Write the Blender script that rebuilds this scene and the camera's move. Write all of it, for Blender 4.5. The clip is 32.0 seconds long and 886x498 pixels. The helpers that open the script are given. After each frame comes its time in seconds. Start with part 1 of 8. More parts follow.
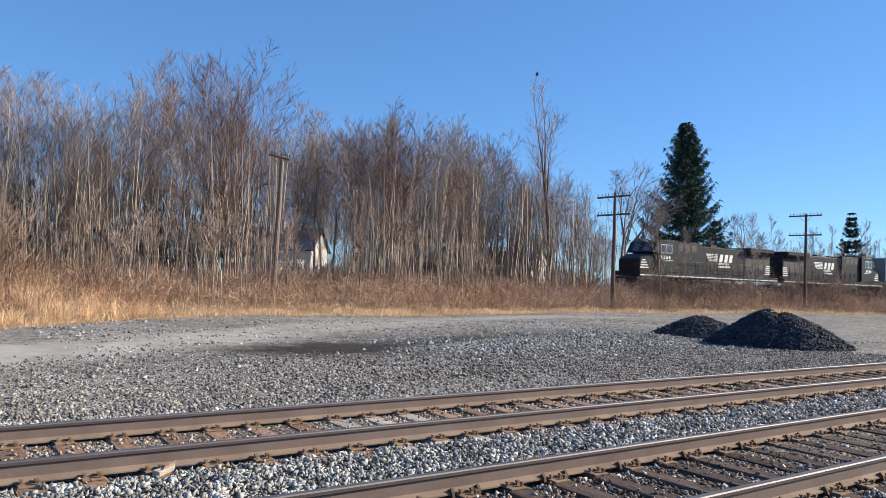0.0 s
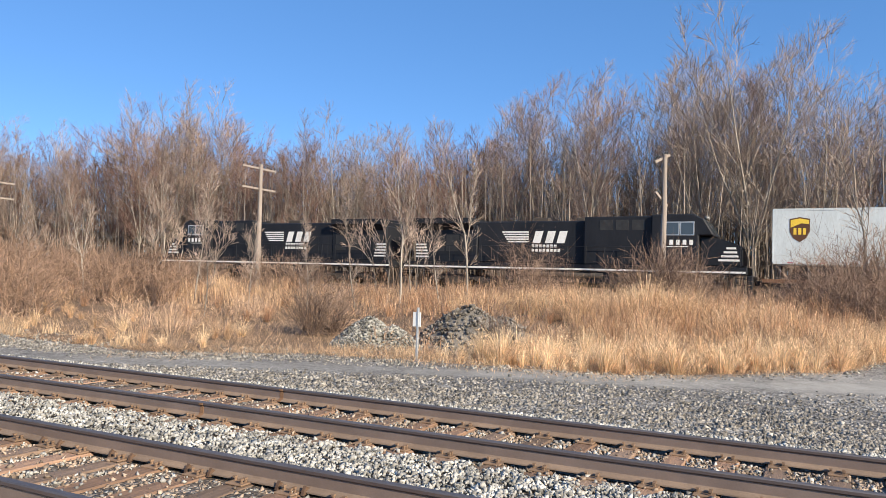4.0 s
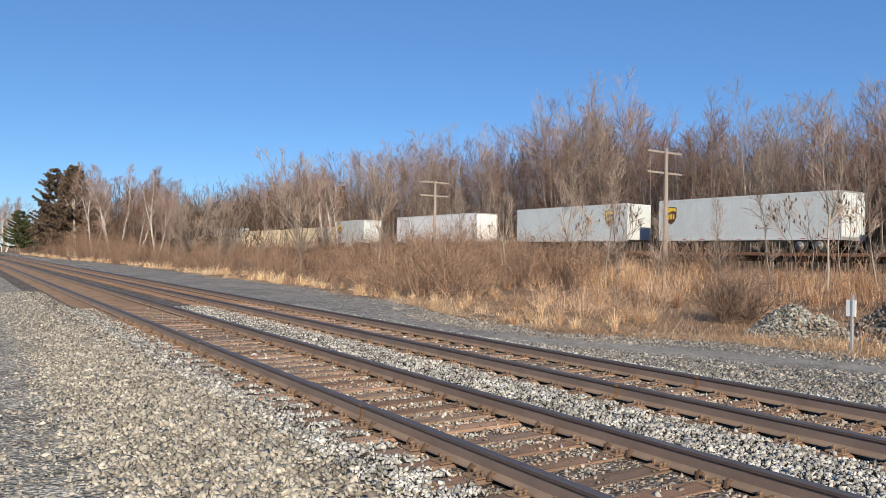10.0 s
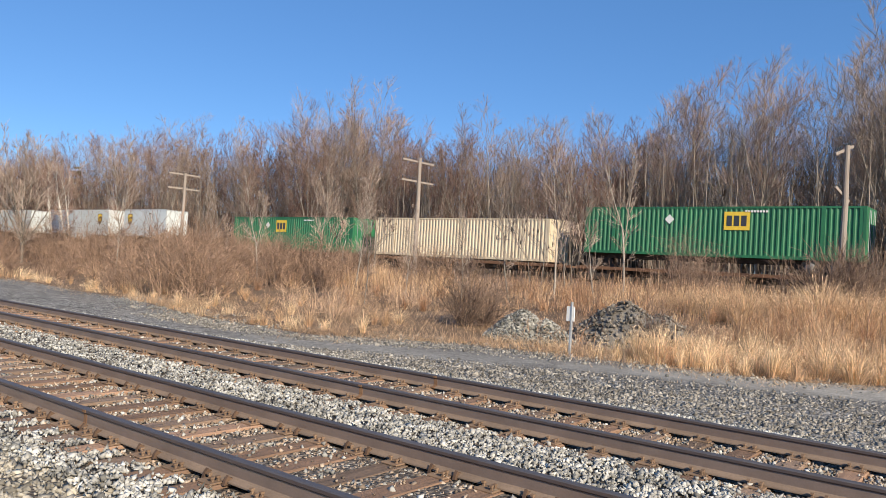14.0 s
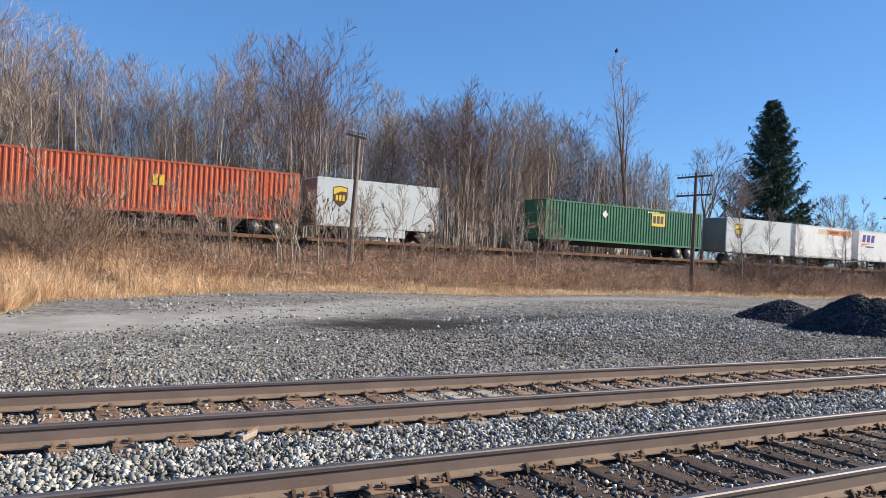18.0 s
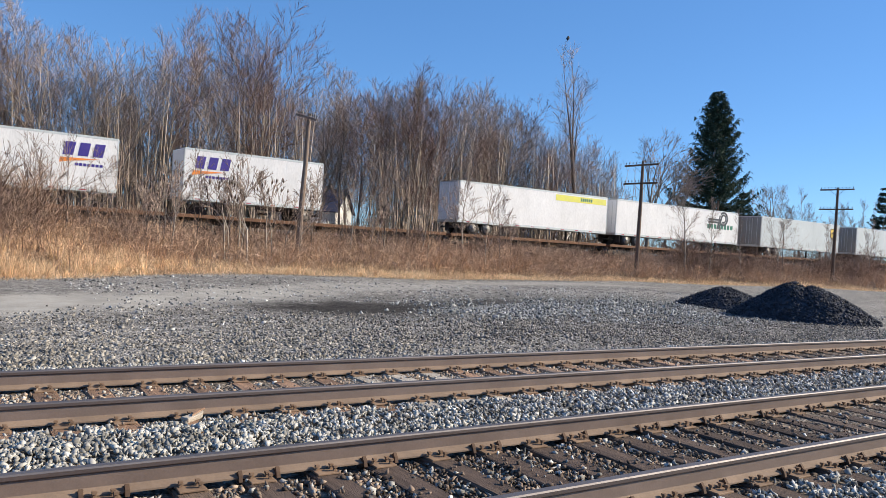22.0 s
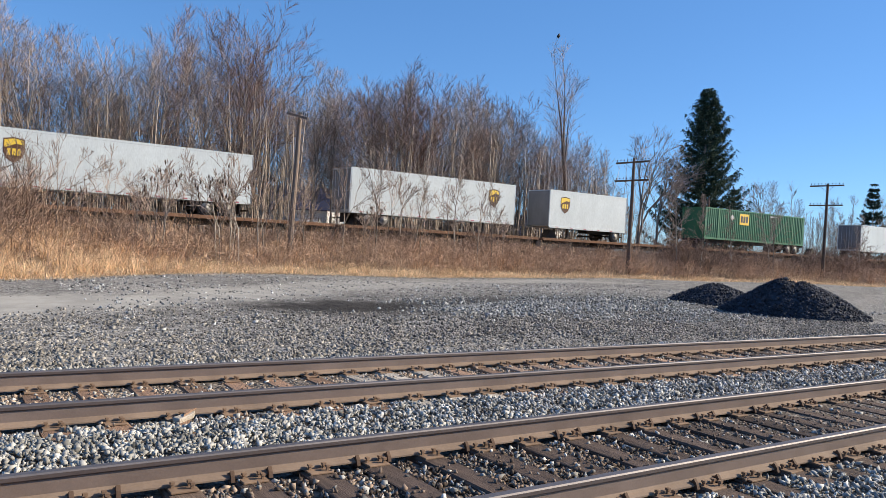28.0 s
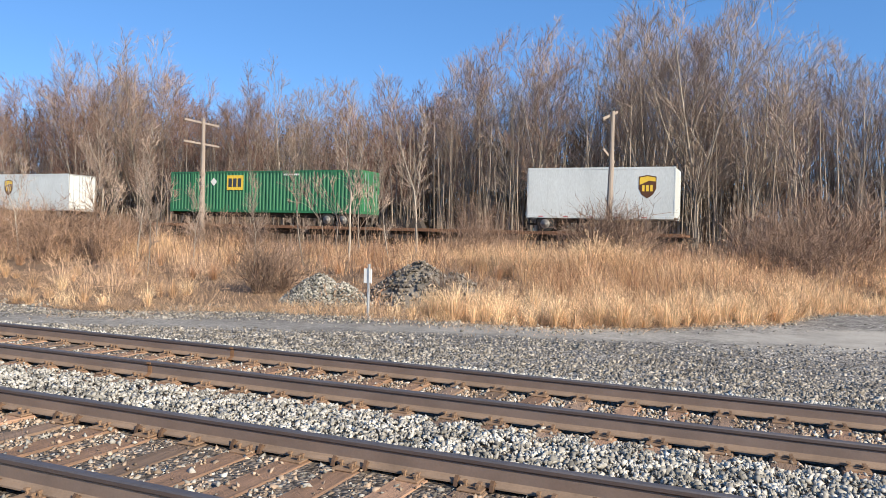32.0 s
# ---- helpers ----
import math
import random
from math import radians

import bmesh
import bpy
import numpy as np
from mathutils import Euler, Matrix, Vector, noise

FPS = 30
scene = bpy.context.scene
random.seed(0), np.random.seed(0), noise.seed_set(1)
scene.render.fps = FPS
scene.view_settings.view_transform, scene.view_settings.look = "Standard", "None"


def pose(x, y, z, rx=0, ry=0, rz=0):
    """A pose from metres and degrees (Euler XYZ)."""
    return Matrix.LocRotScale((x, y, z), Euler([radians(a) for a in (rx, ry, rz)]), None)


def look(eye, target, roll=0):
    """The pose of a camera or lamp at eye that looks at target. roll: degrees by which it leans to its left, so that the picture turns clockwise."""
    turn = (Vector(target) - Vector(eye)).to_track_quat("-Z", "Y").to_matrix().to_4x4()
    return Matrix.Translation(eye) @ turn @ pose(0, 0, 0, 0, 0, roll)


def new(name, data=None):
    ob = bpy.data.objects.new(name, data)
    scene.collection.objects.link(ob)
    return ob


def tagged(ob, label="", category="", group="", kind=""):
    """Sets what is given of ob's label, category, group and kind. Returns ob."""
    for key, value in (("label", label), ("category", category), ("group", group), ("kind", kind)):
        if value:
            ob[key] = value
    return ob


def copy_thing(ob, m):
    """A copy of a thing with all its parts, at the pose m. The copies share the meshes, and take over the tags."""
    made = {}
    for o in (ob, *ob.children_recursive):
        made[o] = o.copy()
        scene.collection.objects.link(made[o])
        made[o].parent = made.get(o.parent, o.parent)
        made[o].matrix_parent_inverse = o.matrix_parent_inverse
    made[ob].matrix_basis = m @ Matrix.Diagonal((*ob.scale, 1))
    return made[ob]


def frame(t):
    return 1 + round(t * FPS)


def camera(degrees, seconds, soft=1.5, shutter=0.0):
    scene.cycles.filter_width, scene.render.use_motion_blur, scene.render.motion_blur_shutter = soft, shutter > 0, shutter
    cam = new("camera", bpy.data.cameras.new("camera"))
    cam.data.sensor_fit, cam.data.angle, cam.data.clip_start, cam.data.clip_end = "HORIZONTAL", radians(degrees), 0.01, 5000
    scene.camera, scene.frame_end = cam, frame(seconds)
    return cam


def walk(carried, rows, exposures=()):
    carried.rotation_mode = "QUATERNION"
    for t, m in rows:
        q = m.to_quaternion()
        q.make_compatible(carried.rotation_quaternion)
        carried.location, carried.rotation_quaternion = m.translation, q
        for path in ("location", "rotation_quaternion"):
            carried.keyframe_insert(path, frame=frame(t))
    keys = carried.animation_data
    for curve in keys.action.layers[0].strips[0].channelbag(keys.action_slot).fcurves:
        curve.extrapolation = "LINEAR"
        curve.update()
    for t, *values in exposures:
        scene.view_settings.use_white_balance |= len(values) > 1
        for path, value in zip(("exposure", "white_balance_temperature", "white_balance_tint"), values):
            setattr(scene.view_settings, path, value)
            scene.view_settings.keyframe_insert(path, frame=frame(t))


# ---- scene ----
# ---- camera ----
cam = camera(60.46, 32.0, 0.35)
PATH = [
    (0.0, pose(0.093, -0.007, 1.789, 92.21, -2.04, -35.39)),
    (0.5, pose(0.092, -0.001, 1.786, 91.92, -1.85, -34.14)),
    (1.0, pose(0.085, 0.004, 1.788, 91.85, -1.85, -32.01)),
    (1.5, pose(0.073, 0.012, 1.794, 91.92, -1.51, -27.45)),
    (2.0, pose(0.046, 0.007, 1.774, 92.31, -0.95, -18.23)),
    (2.5, pose(-0.033, 0.007, 1.775, 92.44, -0.97, -5.88)),
    (3.0, pose(-0.067, 0.032, 1.781, 92.47, -1.17, 6.29)),
    (3.5, pose(-0.029, 0.022, 1.763, 92.41, -1.46, 17.21)),
    (4.0, pose(-0.040, 0.011, 1.762, 92.42, -1.82, 27.23)),
    (4.5, pose(-0.071, -0.001, 1.753, 92.33, -1.79, 35.25)),
    (6.5, pose(-0.060, -0.016, 1.746, 91.55, 0.06, 53.42)),
    (7.0, pose(-0.078, -0.018, 1.748, 91.60, -0.21, 54.79)),
    (7.5, pose(-0.089, -0.021, 1.746, 91.40, -0.39, 55.70)),
    (8.0, pose(-0.097, -0.026, 1.745, 91.08, -0.74, 56.37)),
    (8.5, pose(-0.100, -0.023, 1.745, 90.90, -0.83, 57.34)),
    (9.0, pose(-0.099, -0.016, 1.745, 90.87, -0.80, 57.76)),
    (9.5, pose(-0.097, -0.018, 1.748, 90.73, -1.04, 57.53)),
    (10.0, pose(-0.098, -0.015, 1.741, 90.54, -1.26, 57.16)),
    (10.5, pose(-0.098, -0.016, 1.744, 90.37, -1.44, 56.96)),
    (11.0, pose(-0.098, -0.016, 1.746, 90.28, -1.48, 56.86)),
    (11.5, pose(-0.098, -0.023, 1.748, 90.40, -1.66, 56.85)),
    (12.0, pose(-0.107, -0.022, 1.745, 90.58, -2.01, 56.91)),
    (12.5, pose(-0.114, -0.025, 1.741, 90.60, -2.39, 56.74)),
    (13.0, pose(-0.090, -0.029, 1.749, 90.74, -2.64, 54.73)),
    (13.5, pose(-0.056, -0.019, 1.742, 91.15, -3.04, 48.43)),
    (14.0, pose(-0.033, -0.006, 1.739, 91.42, -3.39, 38.79)),
    (14.5, pose(0.009, -0.008, 1.736, 91.48, -3.72, 27.52)),
    (15.0, pose(0.048, -0.005, 1.742, 91.14, -4.00, 15.62)),
    (15.5, pose(0.068, -0.006, 1.734, 90.91, -3.80, 5.27)),
    (17.5, pose(0.077, 0.021, 1.736, 90.32, -3.03, -27.29)),
    (18.0, pose(0.075, 0.018, 1.739, 90.48, -2.83, -29.86)),
    (18.5, pose(0.085, 0.014, 1.737, 90.42, -2.79, -31.22)),
    (19.0, pose(0.082, 0.009, 1.738, 90.33, -2.82, -32.18)),
    (19.5, pose(0.071, 0.001, 1.737, 90.24, -2.99, -32.85)),
    (20.0, pose(0.066, -0.000, 1.734, 89.99, -3.24, -33.34)),
    (20.5, pose(0.054, -0.008, 1.732, 89.91, -3.43, -33.58)),
    (21.0, pose(0.049, -0.012, 1.732, 89.81, -3.65, -33.58)),
    (21.5, pose(0.053, -0.009, 1.729, 89.65, -3.73, -33.61)),
    (22.0, pose(0.059, -0.001, 1.731, 89.49, -3.61, -33.65)),
    (22.5, pose(0.058, -0.004, 1.731, 89.19, -3.60, -33.72)),
    (23.0, pose(0.058, -0.007, 1.729, 88.97, -3.51, -33.80)),
    (23.5, pose(0.062, -0.006, 1.729, 88.89, -3.29, -33.89)),
    (24.0, pose(0.054, -0.008, 1.731, 89.05, -3.39, -33.84)),
    (24.5, pose(0.061, -0.002, 1.731, 89.22, -3.36, -33.78)),
    (26.5, pose(0.068, 0.002, 1.731, 89.67, -3.05, -33.65)),
    (27.0, pose(0.077, 0.010, 1.733, 89.50, -3.12, -34.06)),
    (27.5, pose(0.074, 0.014, 1.731, 89.38, -3.26, -34.32)),
    (28.0, pose(0.070, 0.013, 1.728, 89.39, -3.27, -34.25)),
    (28.5, pose(0.061, 0.004, 1.735, 89.69, -3.22, -34.02)),
    (29.0, pose(0.057, 0.009, 1.735, 89.93, -3.19, -33.38)),
    (29.5, pose(0.053, 0.009, 1.733, 89.93, -3.09, -32.46)),
    (30.0, pose(0.049, 0.026, 1.732, 89.78, -2.93, -29.16)),
    (30.5, pose(0.014, 0.038, 1.733, 89.70, -2.66, -20.20)),
    (31.0, pose(-0.052, 0.060, 1.742, 89.60, -2.28, -5.83)),
    (31.5, pose(-0.119, 0.098, 1.730, 89.55, -2.05, 9.02)),
    (32.0, pose(-0.160, 0.069, 1.738, 89.31, -1.62, 23.27)),
]
walk(cam, PATH, [(0.0, 0.79), (1.5, 0.88), (3.0, 0.95), (4.0, 0.77), (6.5, 0.38), (13.3, 0.38), (15.0, 0.72), (18.0, 0.72), (29.5, 0.72), (30.5, 0.85), (31.2, 0.89), (32.0, 0.76)])

# ---- world and light ----
world = bpy.data.worlds.new("sky")
scene.world = world
world.use_nodes = True
_n = world.node_tree.nodes
_sky = _n.new("ShaderNodeTexSky")
_sky.sky_type = "NISHITA"
_sky.sun_disc = False
SUN_AZ, SUN_EL = 114.0, 27.0          # clockwise from +y, degrees
_sky.sun_elevation, _sky.sun_rotation = radians(SUN_EL), radians(SUN_AZ)
_sky.air_density, _sky.dust_density, _sky.ozone_density = 0.85, 0.0, 1.2
_hs = _n.new("ShaderNodeMix")                # tinted towards a cleaner blue
_hs.data_type, _hs.blend_type = "RGBA", "MULTIPLY"
_hs.inputs[0].default_value, _hs.inputs[7].default_value = 1.0, (0.695, 0.98, 1.345, 1)
world.node_tree.links.new(_sky.outputs[0], _hs.inputs[6])
_even = _n.new("ShaderNodeMix")              # evened out with one flat blue
_even.data_type = "RGBA"
_even.inputs[0].default_value, _even.inputs[7].default_value = 0.3, (1.3, 4.0, 9.0, 1)
world.node_tree.links.new(_hs.outputs[2], _even.inputs[6])
world.node_tree.links.new(_even.outputs[2], _n["Background"].inputs[0])
_n["Background"].inputs[1].default_value = 0.067
sun = new("sun", bpy.data.lights.new("sun", "SUN"))
sun.data.energy, sun.data.angle, sun.data.color = 5.0, radians(0.53), (1.0, 0.87, 0.675)
_d = Vector((math.sin(radians(SUN_AZ)) * math.cos(radians(SUN_EL)), math.cos(radians(SUN_AZ)) * math.cos(radians(SUN_EL)), math.sin(radians(SUN_EL))))
sun.matrix_world = look(_d * 100, (0, 0, 0))


# ---- materials ----
def _nodes(name):
    m = bpy.data.materials.new(name)
    m.use_nodes = True
    nt = m.node_tree
    return m, nt, nt.nodes, nt.links, nt.nodes["Principled BSDF"]


def _mix(nt, fac, a, b, kind="MIX"):
    x = nt.nodes.new("ShaderNodeMix")
    x.data_type, x.blend_type = "RGBA", kind
    for sock, v in ((x.inputs[0], fac), (x.inputs[6], a), (x.inputs[7], b)):
        if hasattr(v, "links"):
            nt.links.new(v, sock)
        elif isinstance(v, (int, float)):
            sock.default_value = v
        else:
            sock.default_value = (*v, 1)
    return x.outputs[2]


def _noise(nt, vec, scale, detail=4, rough=0.6):
    x = nt.nodes.new("ShaderNodeTexNoise")
    x.inputs["Scale"].default_value, x.inputs["Detail"].default_value, x.inputs["Roughness"].default_value = scale, detail, rough
    nt.links.new(vec, x.inputs["Vector"])
    return x.outputs["Fac"]


def _ramp(nt, fac, lo, hi):
    x = nt.nodes.new("ShaderNodeMapRange")
    x.inputs[1].default_value, x.inputs[2].default_value = lo, hi
    nt.links.new(fac, x.inputs[0])
    return x.outputs[0]


def _hsv(nt, col, rnd, spread, base=1.0):
    """Lets the value wander by +-spread with a random number."""
    mr = nt.nodes.new("ShaderNodeMapRange")
    mr.inputs[3].default_value, mr.inputs[4].default_value = base - spread, base + spread
    nt.links.new(rnd, mr.inputs[0])
    h = nt.nodes.new("ShaderNodeHueSaturation")
    nt.links.new(mr.outputs[0], h.inputs["Value"])
    nt.links.new(col, h.inputs["Color"])
    return h.outputs[0]


def _bump(nt, height, bsdf, strength, distance):
    b = nt.nodes.new("ShaderNodeBump")
    b.inputs["Strength"].default_value, b.inputs["Distance"].default_value = strength, distance
    nt.links.new(height, b.inputs["Height"])
    nt.links.new(b.outputs[0], bsdf.inputs["Normal"])


def mat(name, c1, c2, scale=3.0, fine=40.0, rough=0.8, metal=0.0, bump=0.3, dist=0.01, rnd=0.0, island=0.0, streak=None, spec=0.5):
    """Two colours mixed by coarse noise, broken by fine noise; wanders from object to object (rnd) or from piece to piece (island)."""
    m, nt, nodes, links, bsdf = _nodes(name)
    tc = nodes.new("ShaderNodeTexCoord")
    vec = tc.outputs["Object"]
    if streak:
        mp = nodes.new("ShaderNodeMapping")
        mp.inputs["Scale"].default_value = streak
        links.new(vec, mp.inputs[0])
        vec = mp.outputs[0]
    coarse = _ramp(nt, _noise(nt, vec, scale), 0.3, 0.7)
    grain = _noise(nt, vec, fine, 3)
    col = _mix(nt, coarse, c1, c2)
    col = _hsv(nt, col, grain, 0.22)
    if rnd:
        oi = nodes.new("ShaderNodeObjectInfo")
        col = _hsv(nt, col, oi.outputs["Random"], rnd)
    if island:
        ge = nodes.new("ShaderNodeNewGeometry")
        col = _hsv(nt, col, ge.outputs["Random Per Island"], island)
    links.new(col, bsdf.inputs["Base Color"])
    r = nodes.new("ShaderNodeMapRange")
    r.inputs[3].default_value, r.inputs[4].default_value = max(0.02, rough - 0.1), min(1, rough + 0.1)
    links.new(grain, r.inputs[0])
    links.new(r.outputs[0], bsdf.inputs["Roughness"])
    bsdf.inputs["Metallic"].default_value = metal
    bsdf.inputs["Specular IOR Level"].default_value = spec if rough < 0.7 else 0.2
    if bump:
        _bump(nt, grain, bsdf, bump, dist)
    return m


def straw(name, c1, c2, through_=0.35):
    """Dry grass: thin blades that let some sun through."""
    m = mat(name, c1, c2, 0.3, 7, 0.75, 0, 0, 0.01, 0, 0.55)
    nt = m.node_tree
    bsdf, out = nt.nodes["Principled BSDF"], nt.nodes["Material Output"]
    tr, mx = nt.nodes.new("ShaderNodeBsdfTranslucent"), nt.nodes.new("ShaderNodeMixShader")
    nt.links.new(bsdf.inputs["Base Color"].links[0].from_socket, tr.inputs[0])
    mx.inputs[0].default_value = through_
    nt.links.new(bsdf.outputs[0], mx.inputs[1])
    nt.links.new(tr.outputs[0], mx.inputs[2])
    nt.links.new(mx.outputs[0], out.inputs[0])
    return m


def gravel(name, palette, size, big1, big2, bigscale=0.25, bump=0.9, dirt=0.35, stains=(), packed=()):
    """Crushed stone: cells of size metres, each of its own grey, over dirt that shows in patches."""
    m, nt, nodes, links, bsdf = _nodes(name)
    tc = nodes.new("ShaderNodeTexCoord")
    vec = tc.outputs["Object"]
    vo = nodes.new("ShaderNodeTexVoronoi")
    vo.inputs["Scale"].default_value = 1.0 / size
    links.new(vec, vo.inputs["Vector"])
    sep = nodes.new("ShaderNodeSeparateColor")
    links.new(vo.outputs["Color"], sep.inputs[0])
    cr = nodes.new("ShaderNodeValToRGB")
    links.new(sep.outputs[0], cr.inputs[0])
    el = cr.color_ramp.elements
    el[0].color, el[1].color = (*palette[0], 1), (*palette[-1], 1)
    for i, c in enumerate(palette[1:-1]):
        e = el.new((i + 1) / (len(palette) - 1))
        e.color = (*c, 1)
    patch = _ramp(nt, _noise(nt, vec, bigscale, 6, 0.65), 0.42, 0.62)
    tint = _hsv(nt, _mix(nt, patch, big1, big2), _noise(nt, vec, 1.6 / size, 3, 0.7), 0.45)
    cover = nodes.new("ShaderNodeMapRange")
    cover.inputs[1].default_value, cover.inputs[2].default_value, cover.inputs[3].default_value, cover.inputs[4].default_value = 0.4, 0.62, max(0.0, dirt - 0.2), min(1.0, dirt + 0.4)
    links.new(_noise(nt, vec, bigscale * 2.7, 5, 0.7), cover.inputs[0])
    col = _mix(nt, cover.outputs[0], cr.outputs[0], tint)
    warp = _noise(nt, vec, 0.9, 5, 0.7)
    smooth = None
    for cx, cy, rx, ry, turn, tone, power in (*stains, *packed):
        mp = nodes.new("ShaderNodeMapping")
        mp.vector_type = "TEXTURE"
        mp.inputs["Location"].default_value, mp.inputs["Rotation"].default_value, mp.inputs["Scale"].default_value = (cx, cy, 0), (0, 0, radians(turn)), (rx, ry, 50)
        links.new(vec, mp.inputs[0])
        ln = nodes.new("ShaderNodeVectorMath")
        ln.operation = "LENGTH"
        links.new(mp.outputs[0], ln.inputs[0])
        ad = nodes.new("ShaderNodeMath")
        ad.operation = "MULTIPLY_ADD"
        ad.inputs[1].default_value = 1.6
        links.new(warp, ad.inputs[0])
        links.new(ln.outputs["Value"], ad.inputs[2])
        mr = nodes.new("ShaderNodeMapRange")
        mr.inputs[1].default_value, mr.inputs[2].default_value, mr.inputs[3].default_value, mr.inputs[4].default_value = 1.3, 1.95, power, 0.0
        links.new(ad.outputs[0], mr.inputs[0])
        if (cx, cy, rx, ry, turn, tone, power) in packed:
            if smooth is None:
                smooth = mr.outputs[0]
            else:
                mx = nodes.new("ShaderNodeMath")
                mx.operation = "MAXIMUM"
                links.new(smooth, mx.inputs[0])
                links.new(mr.outputs[0], mx.inputs[1])
                smooth = mx.outputs[0]
        else:
            col = _mix(nt, mr.outputs[0], col, tone)
    # dark cell rims paint the shade in the crevices of the gravel
    edge = _ramp(nt, vo.outputs["Distance"], 0.75, 0.2)
    col = _hsv(nt, col, _ramp(nt, _noise(nt, vec, 0.22 / size, 5, 0.8), 0.38, 0.62), 0.5, 0.96)
    dark = _hsv(nt, col, edge, 0.35, 0.9)
    if packed:
        dirt_col = _hsv(nt, _mix(nt, _ramp(nt, _noise(nt, vec, 0.8, 6, 0.7), 0.4, 0.62), packed[0][5], [0.74 * c for c in packed[0][5]]), _noise(nt, vec, 30, 3, 0.7), 0.2)
        dark = _mix(nt, smooth, dark, dirt_col)
    links.new(dark, bsdf.inputs["Base Color"])
    bsdf.inputs["Roughness"].default_value, bsdf.inputs["Specular IOR Level"].default_value = 0.9, 0.15
    inv = nodes.new("ShaderNodeMath")
    inv.operation = "MULTIPLY_ADD"
    inv.inputs[1].default_value, inv.inputs[2].default_value = -1.0, 1.0
    links.new(vo.outputs["Distance"], inv.inputs[0])
    add = nodes.new("ShaderNodeMath")
    add.operation = "ADD"
    links.new(inv.outputs[0], add.inputs[0])
    links.new(sep.outputs[1], add.inputs[1])
    height = add.outputs[0]
    if packed:
        flat = nodes.new("ShaderNodeMath")
        flat.operation = "MULTIPLY_ADD"
        flat.inputs[1].default_value, flat.inputs[2].default_value = -1.0, 1.0
        links.new(smooth, flat.inputs[0])
        damp = nodes.new("ShaderNodeMath")
        damp.operation = "MULTIPLY"
        links.new(flat.outputs[0], damp.inputs[0])
        links.new(height, damp.inputs[1])
        height = damp.outputs[0]
    _bump(nt, height, bsdf, bump, size * 0.6)
    return m


def glass(name, col=(0.05, 0.06, 0.07), rough=0.05):
    m, nt, nodes, links, bsdf = _nodes(name)
    bsdf.inputs["Base Color"].default_value = (*col, 1)
    bsdf.inputs["Roughness"].default_value = rough
    bsdf.inputs["Specular IOR Level"].default_value = 0.8
    return m


GREYS = [(0.08, 0.077, 0.073), (0.24, 0.228, 0.208), (0.42, 0.40, 0.365), (0.14, 0.136, 0.13), (0.62, 0.595, 0.55)]
TANS = [(0.20, 0.18, 0.15), (0.36, 0.33, 0.27), (0.44, 0.41, 0.34), (0.30, 0.29, 0.26), (0.56, 0.52, 0.44)]
# stains and stone patches; the first entry just darkens the yard's +x side
YARD_PATCHES = ((17, 17.5, 13, 4.6, 6, (0.115, 0.108, 0.10), 0.7), (9.2, 17.1, 3.8, 1.7, 14, (0.042, 0.037, 0.033), 0.95), (13.2, 18.6, 4.6, 1.0, 12, (0.06, 0.055, 0.05), 0.75), (9.0, 15.2, 2.6, 0.5, -5, (0.10, 0.088, 0.075), 0.55), 
               (-9, 14.0, 4.5, 0.35, 2, (0.12, 0.11, 0.10), 0.5), (14.5, 16.6, 3.6, 1.5, 10, (0.36, 0.385, 0.39), 0.6), (20, 15.0, 7, 4.5, 0, (0.12, 0.12, 0.125), 0.55),
               (-7, 12.8, 8, 1.3, 6, (0.17, 0.162, 0.152), 0.7), (-30, 12.3, 22, 0.8, -2, (0.30, 0.275, 0.24), 0.5))
DIRT = (0.41, 0.385, 0.34)
YARD_PATH = ((-11, 11.5, 6.5, 1.2, 20, DIRT, 0.4), (-4, 14.6, 5.5, 1.1, 27, DIRT, 0.65), (2.2, 17.4, 5.0, 1.9, 26, DIRT, 0.95), (7.5, 20.8, 5.6, 1.9, 37, DIRT, 0.85), (14.5, 25, 7, 1.8, 24, DIRT, 0.7), (26, 28.6, 10, 1.2, 3, DIRT, 0.6))
M_YARD = gravel("yard_gravel", GREYS, 0.042, (0.34, 0.31, 0.275), (0.13, 0.12, 0.11), 0.3, 0.75, 0.35, YARD_PATCHES, YARD_PATH)
# rusty tones, darkened to stand for the shade in gaps between stones
RUSTY_SHADED = [(0.07, 0.06, 0.052), (0.18, 0.15, 0.127), (0.26, 0.225, 0.19), (0.12, 0.103, 0.09), (0.33, 0.29, 0.25)]
M_BED = gravel("ballast_bed", RUSTY_SHADED, 0.042, (0.18, 0.147, 0.12), (0.105, 0.087, 0.074), 0.5, 0.9, 0.35)
M_SHOULDER = gravel("shoulder_gravel", TANS, 0.05, (0.33, 0.30, 0.25), (0.24, 0.22, 0.19), 0.4, 0.9, 0.35)
M_SOIL = mat("dry_grass_soil", (0.27, 0.18, 0.115), (0.12, 0.085, 0.06), 0.5, 9, 0.95, 0, 0.8, 0.08)
M_FOREST = mat("leaf_litter", (0.22, 0.15, 0.10), (0.13, 0.09, 0.065), 0.3, 6, 0.95, 0, 0.8, 0.1)
M_STONE = mat("ballast_stone", (0.54, 0.525, 0.485), (0.14, 0.137, 0.126), 3, 30, 0.85, 0, 0.3, 0.004, 0, 0.5)
# grey stone with the backlit tone of the +x side in its colour
M_STONE_GREY_BACKLIT = mat("grey_backlit_stone", (0.46, 0.457, 0.44), (0.085, 0.086, 0.088), 3, 30, 0.8, 0, 0.3, 0.004, 0, 0.75)
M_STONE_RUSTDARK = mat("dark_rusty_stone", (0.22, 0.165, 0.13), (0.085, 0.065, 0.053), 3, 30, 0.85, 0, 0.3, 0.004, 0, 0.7)
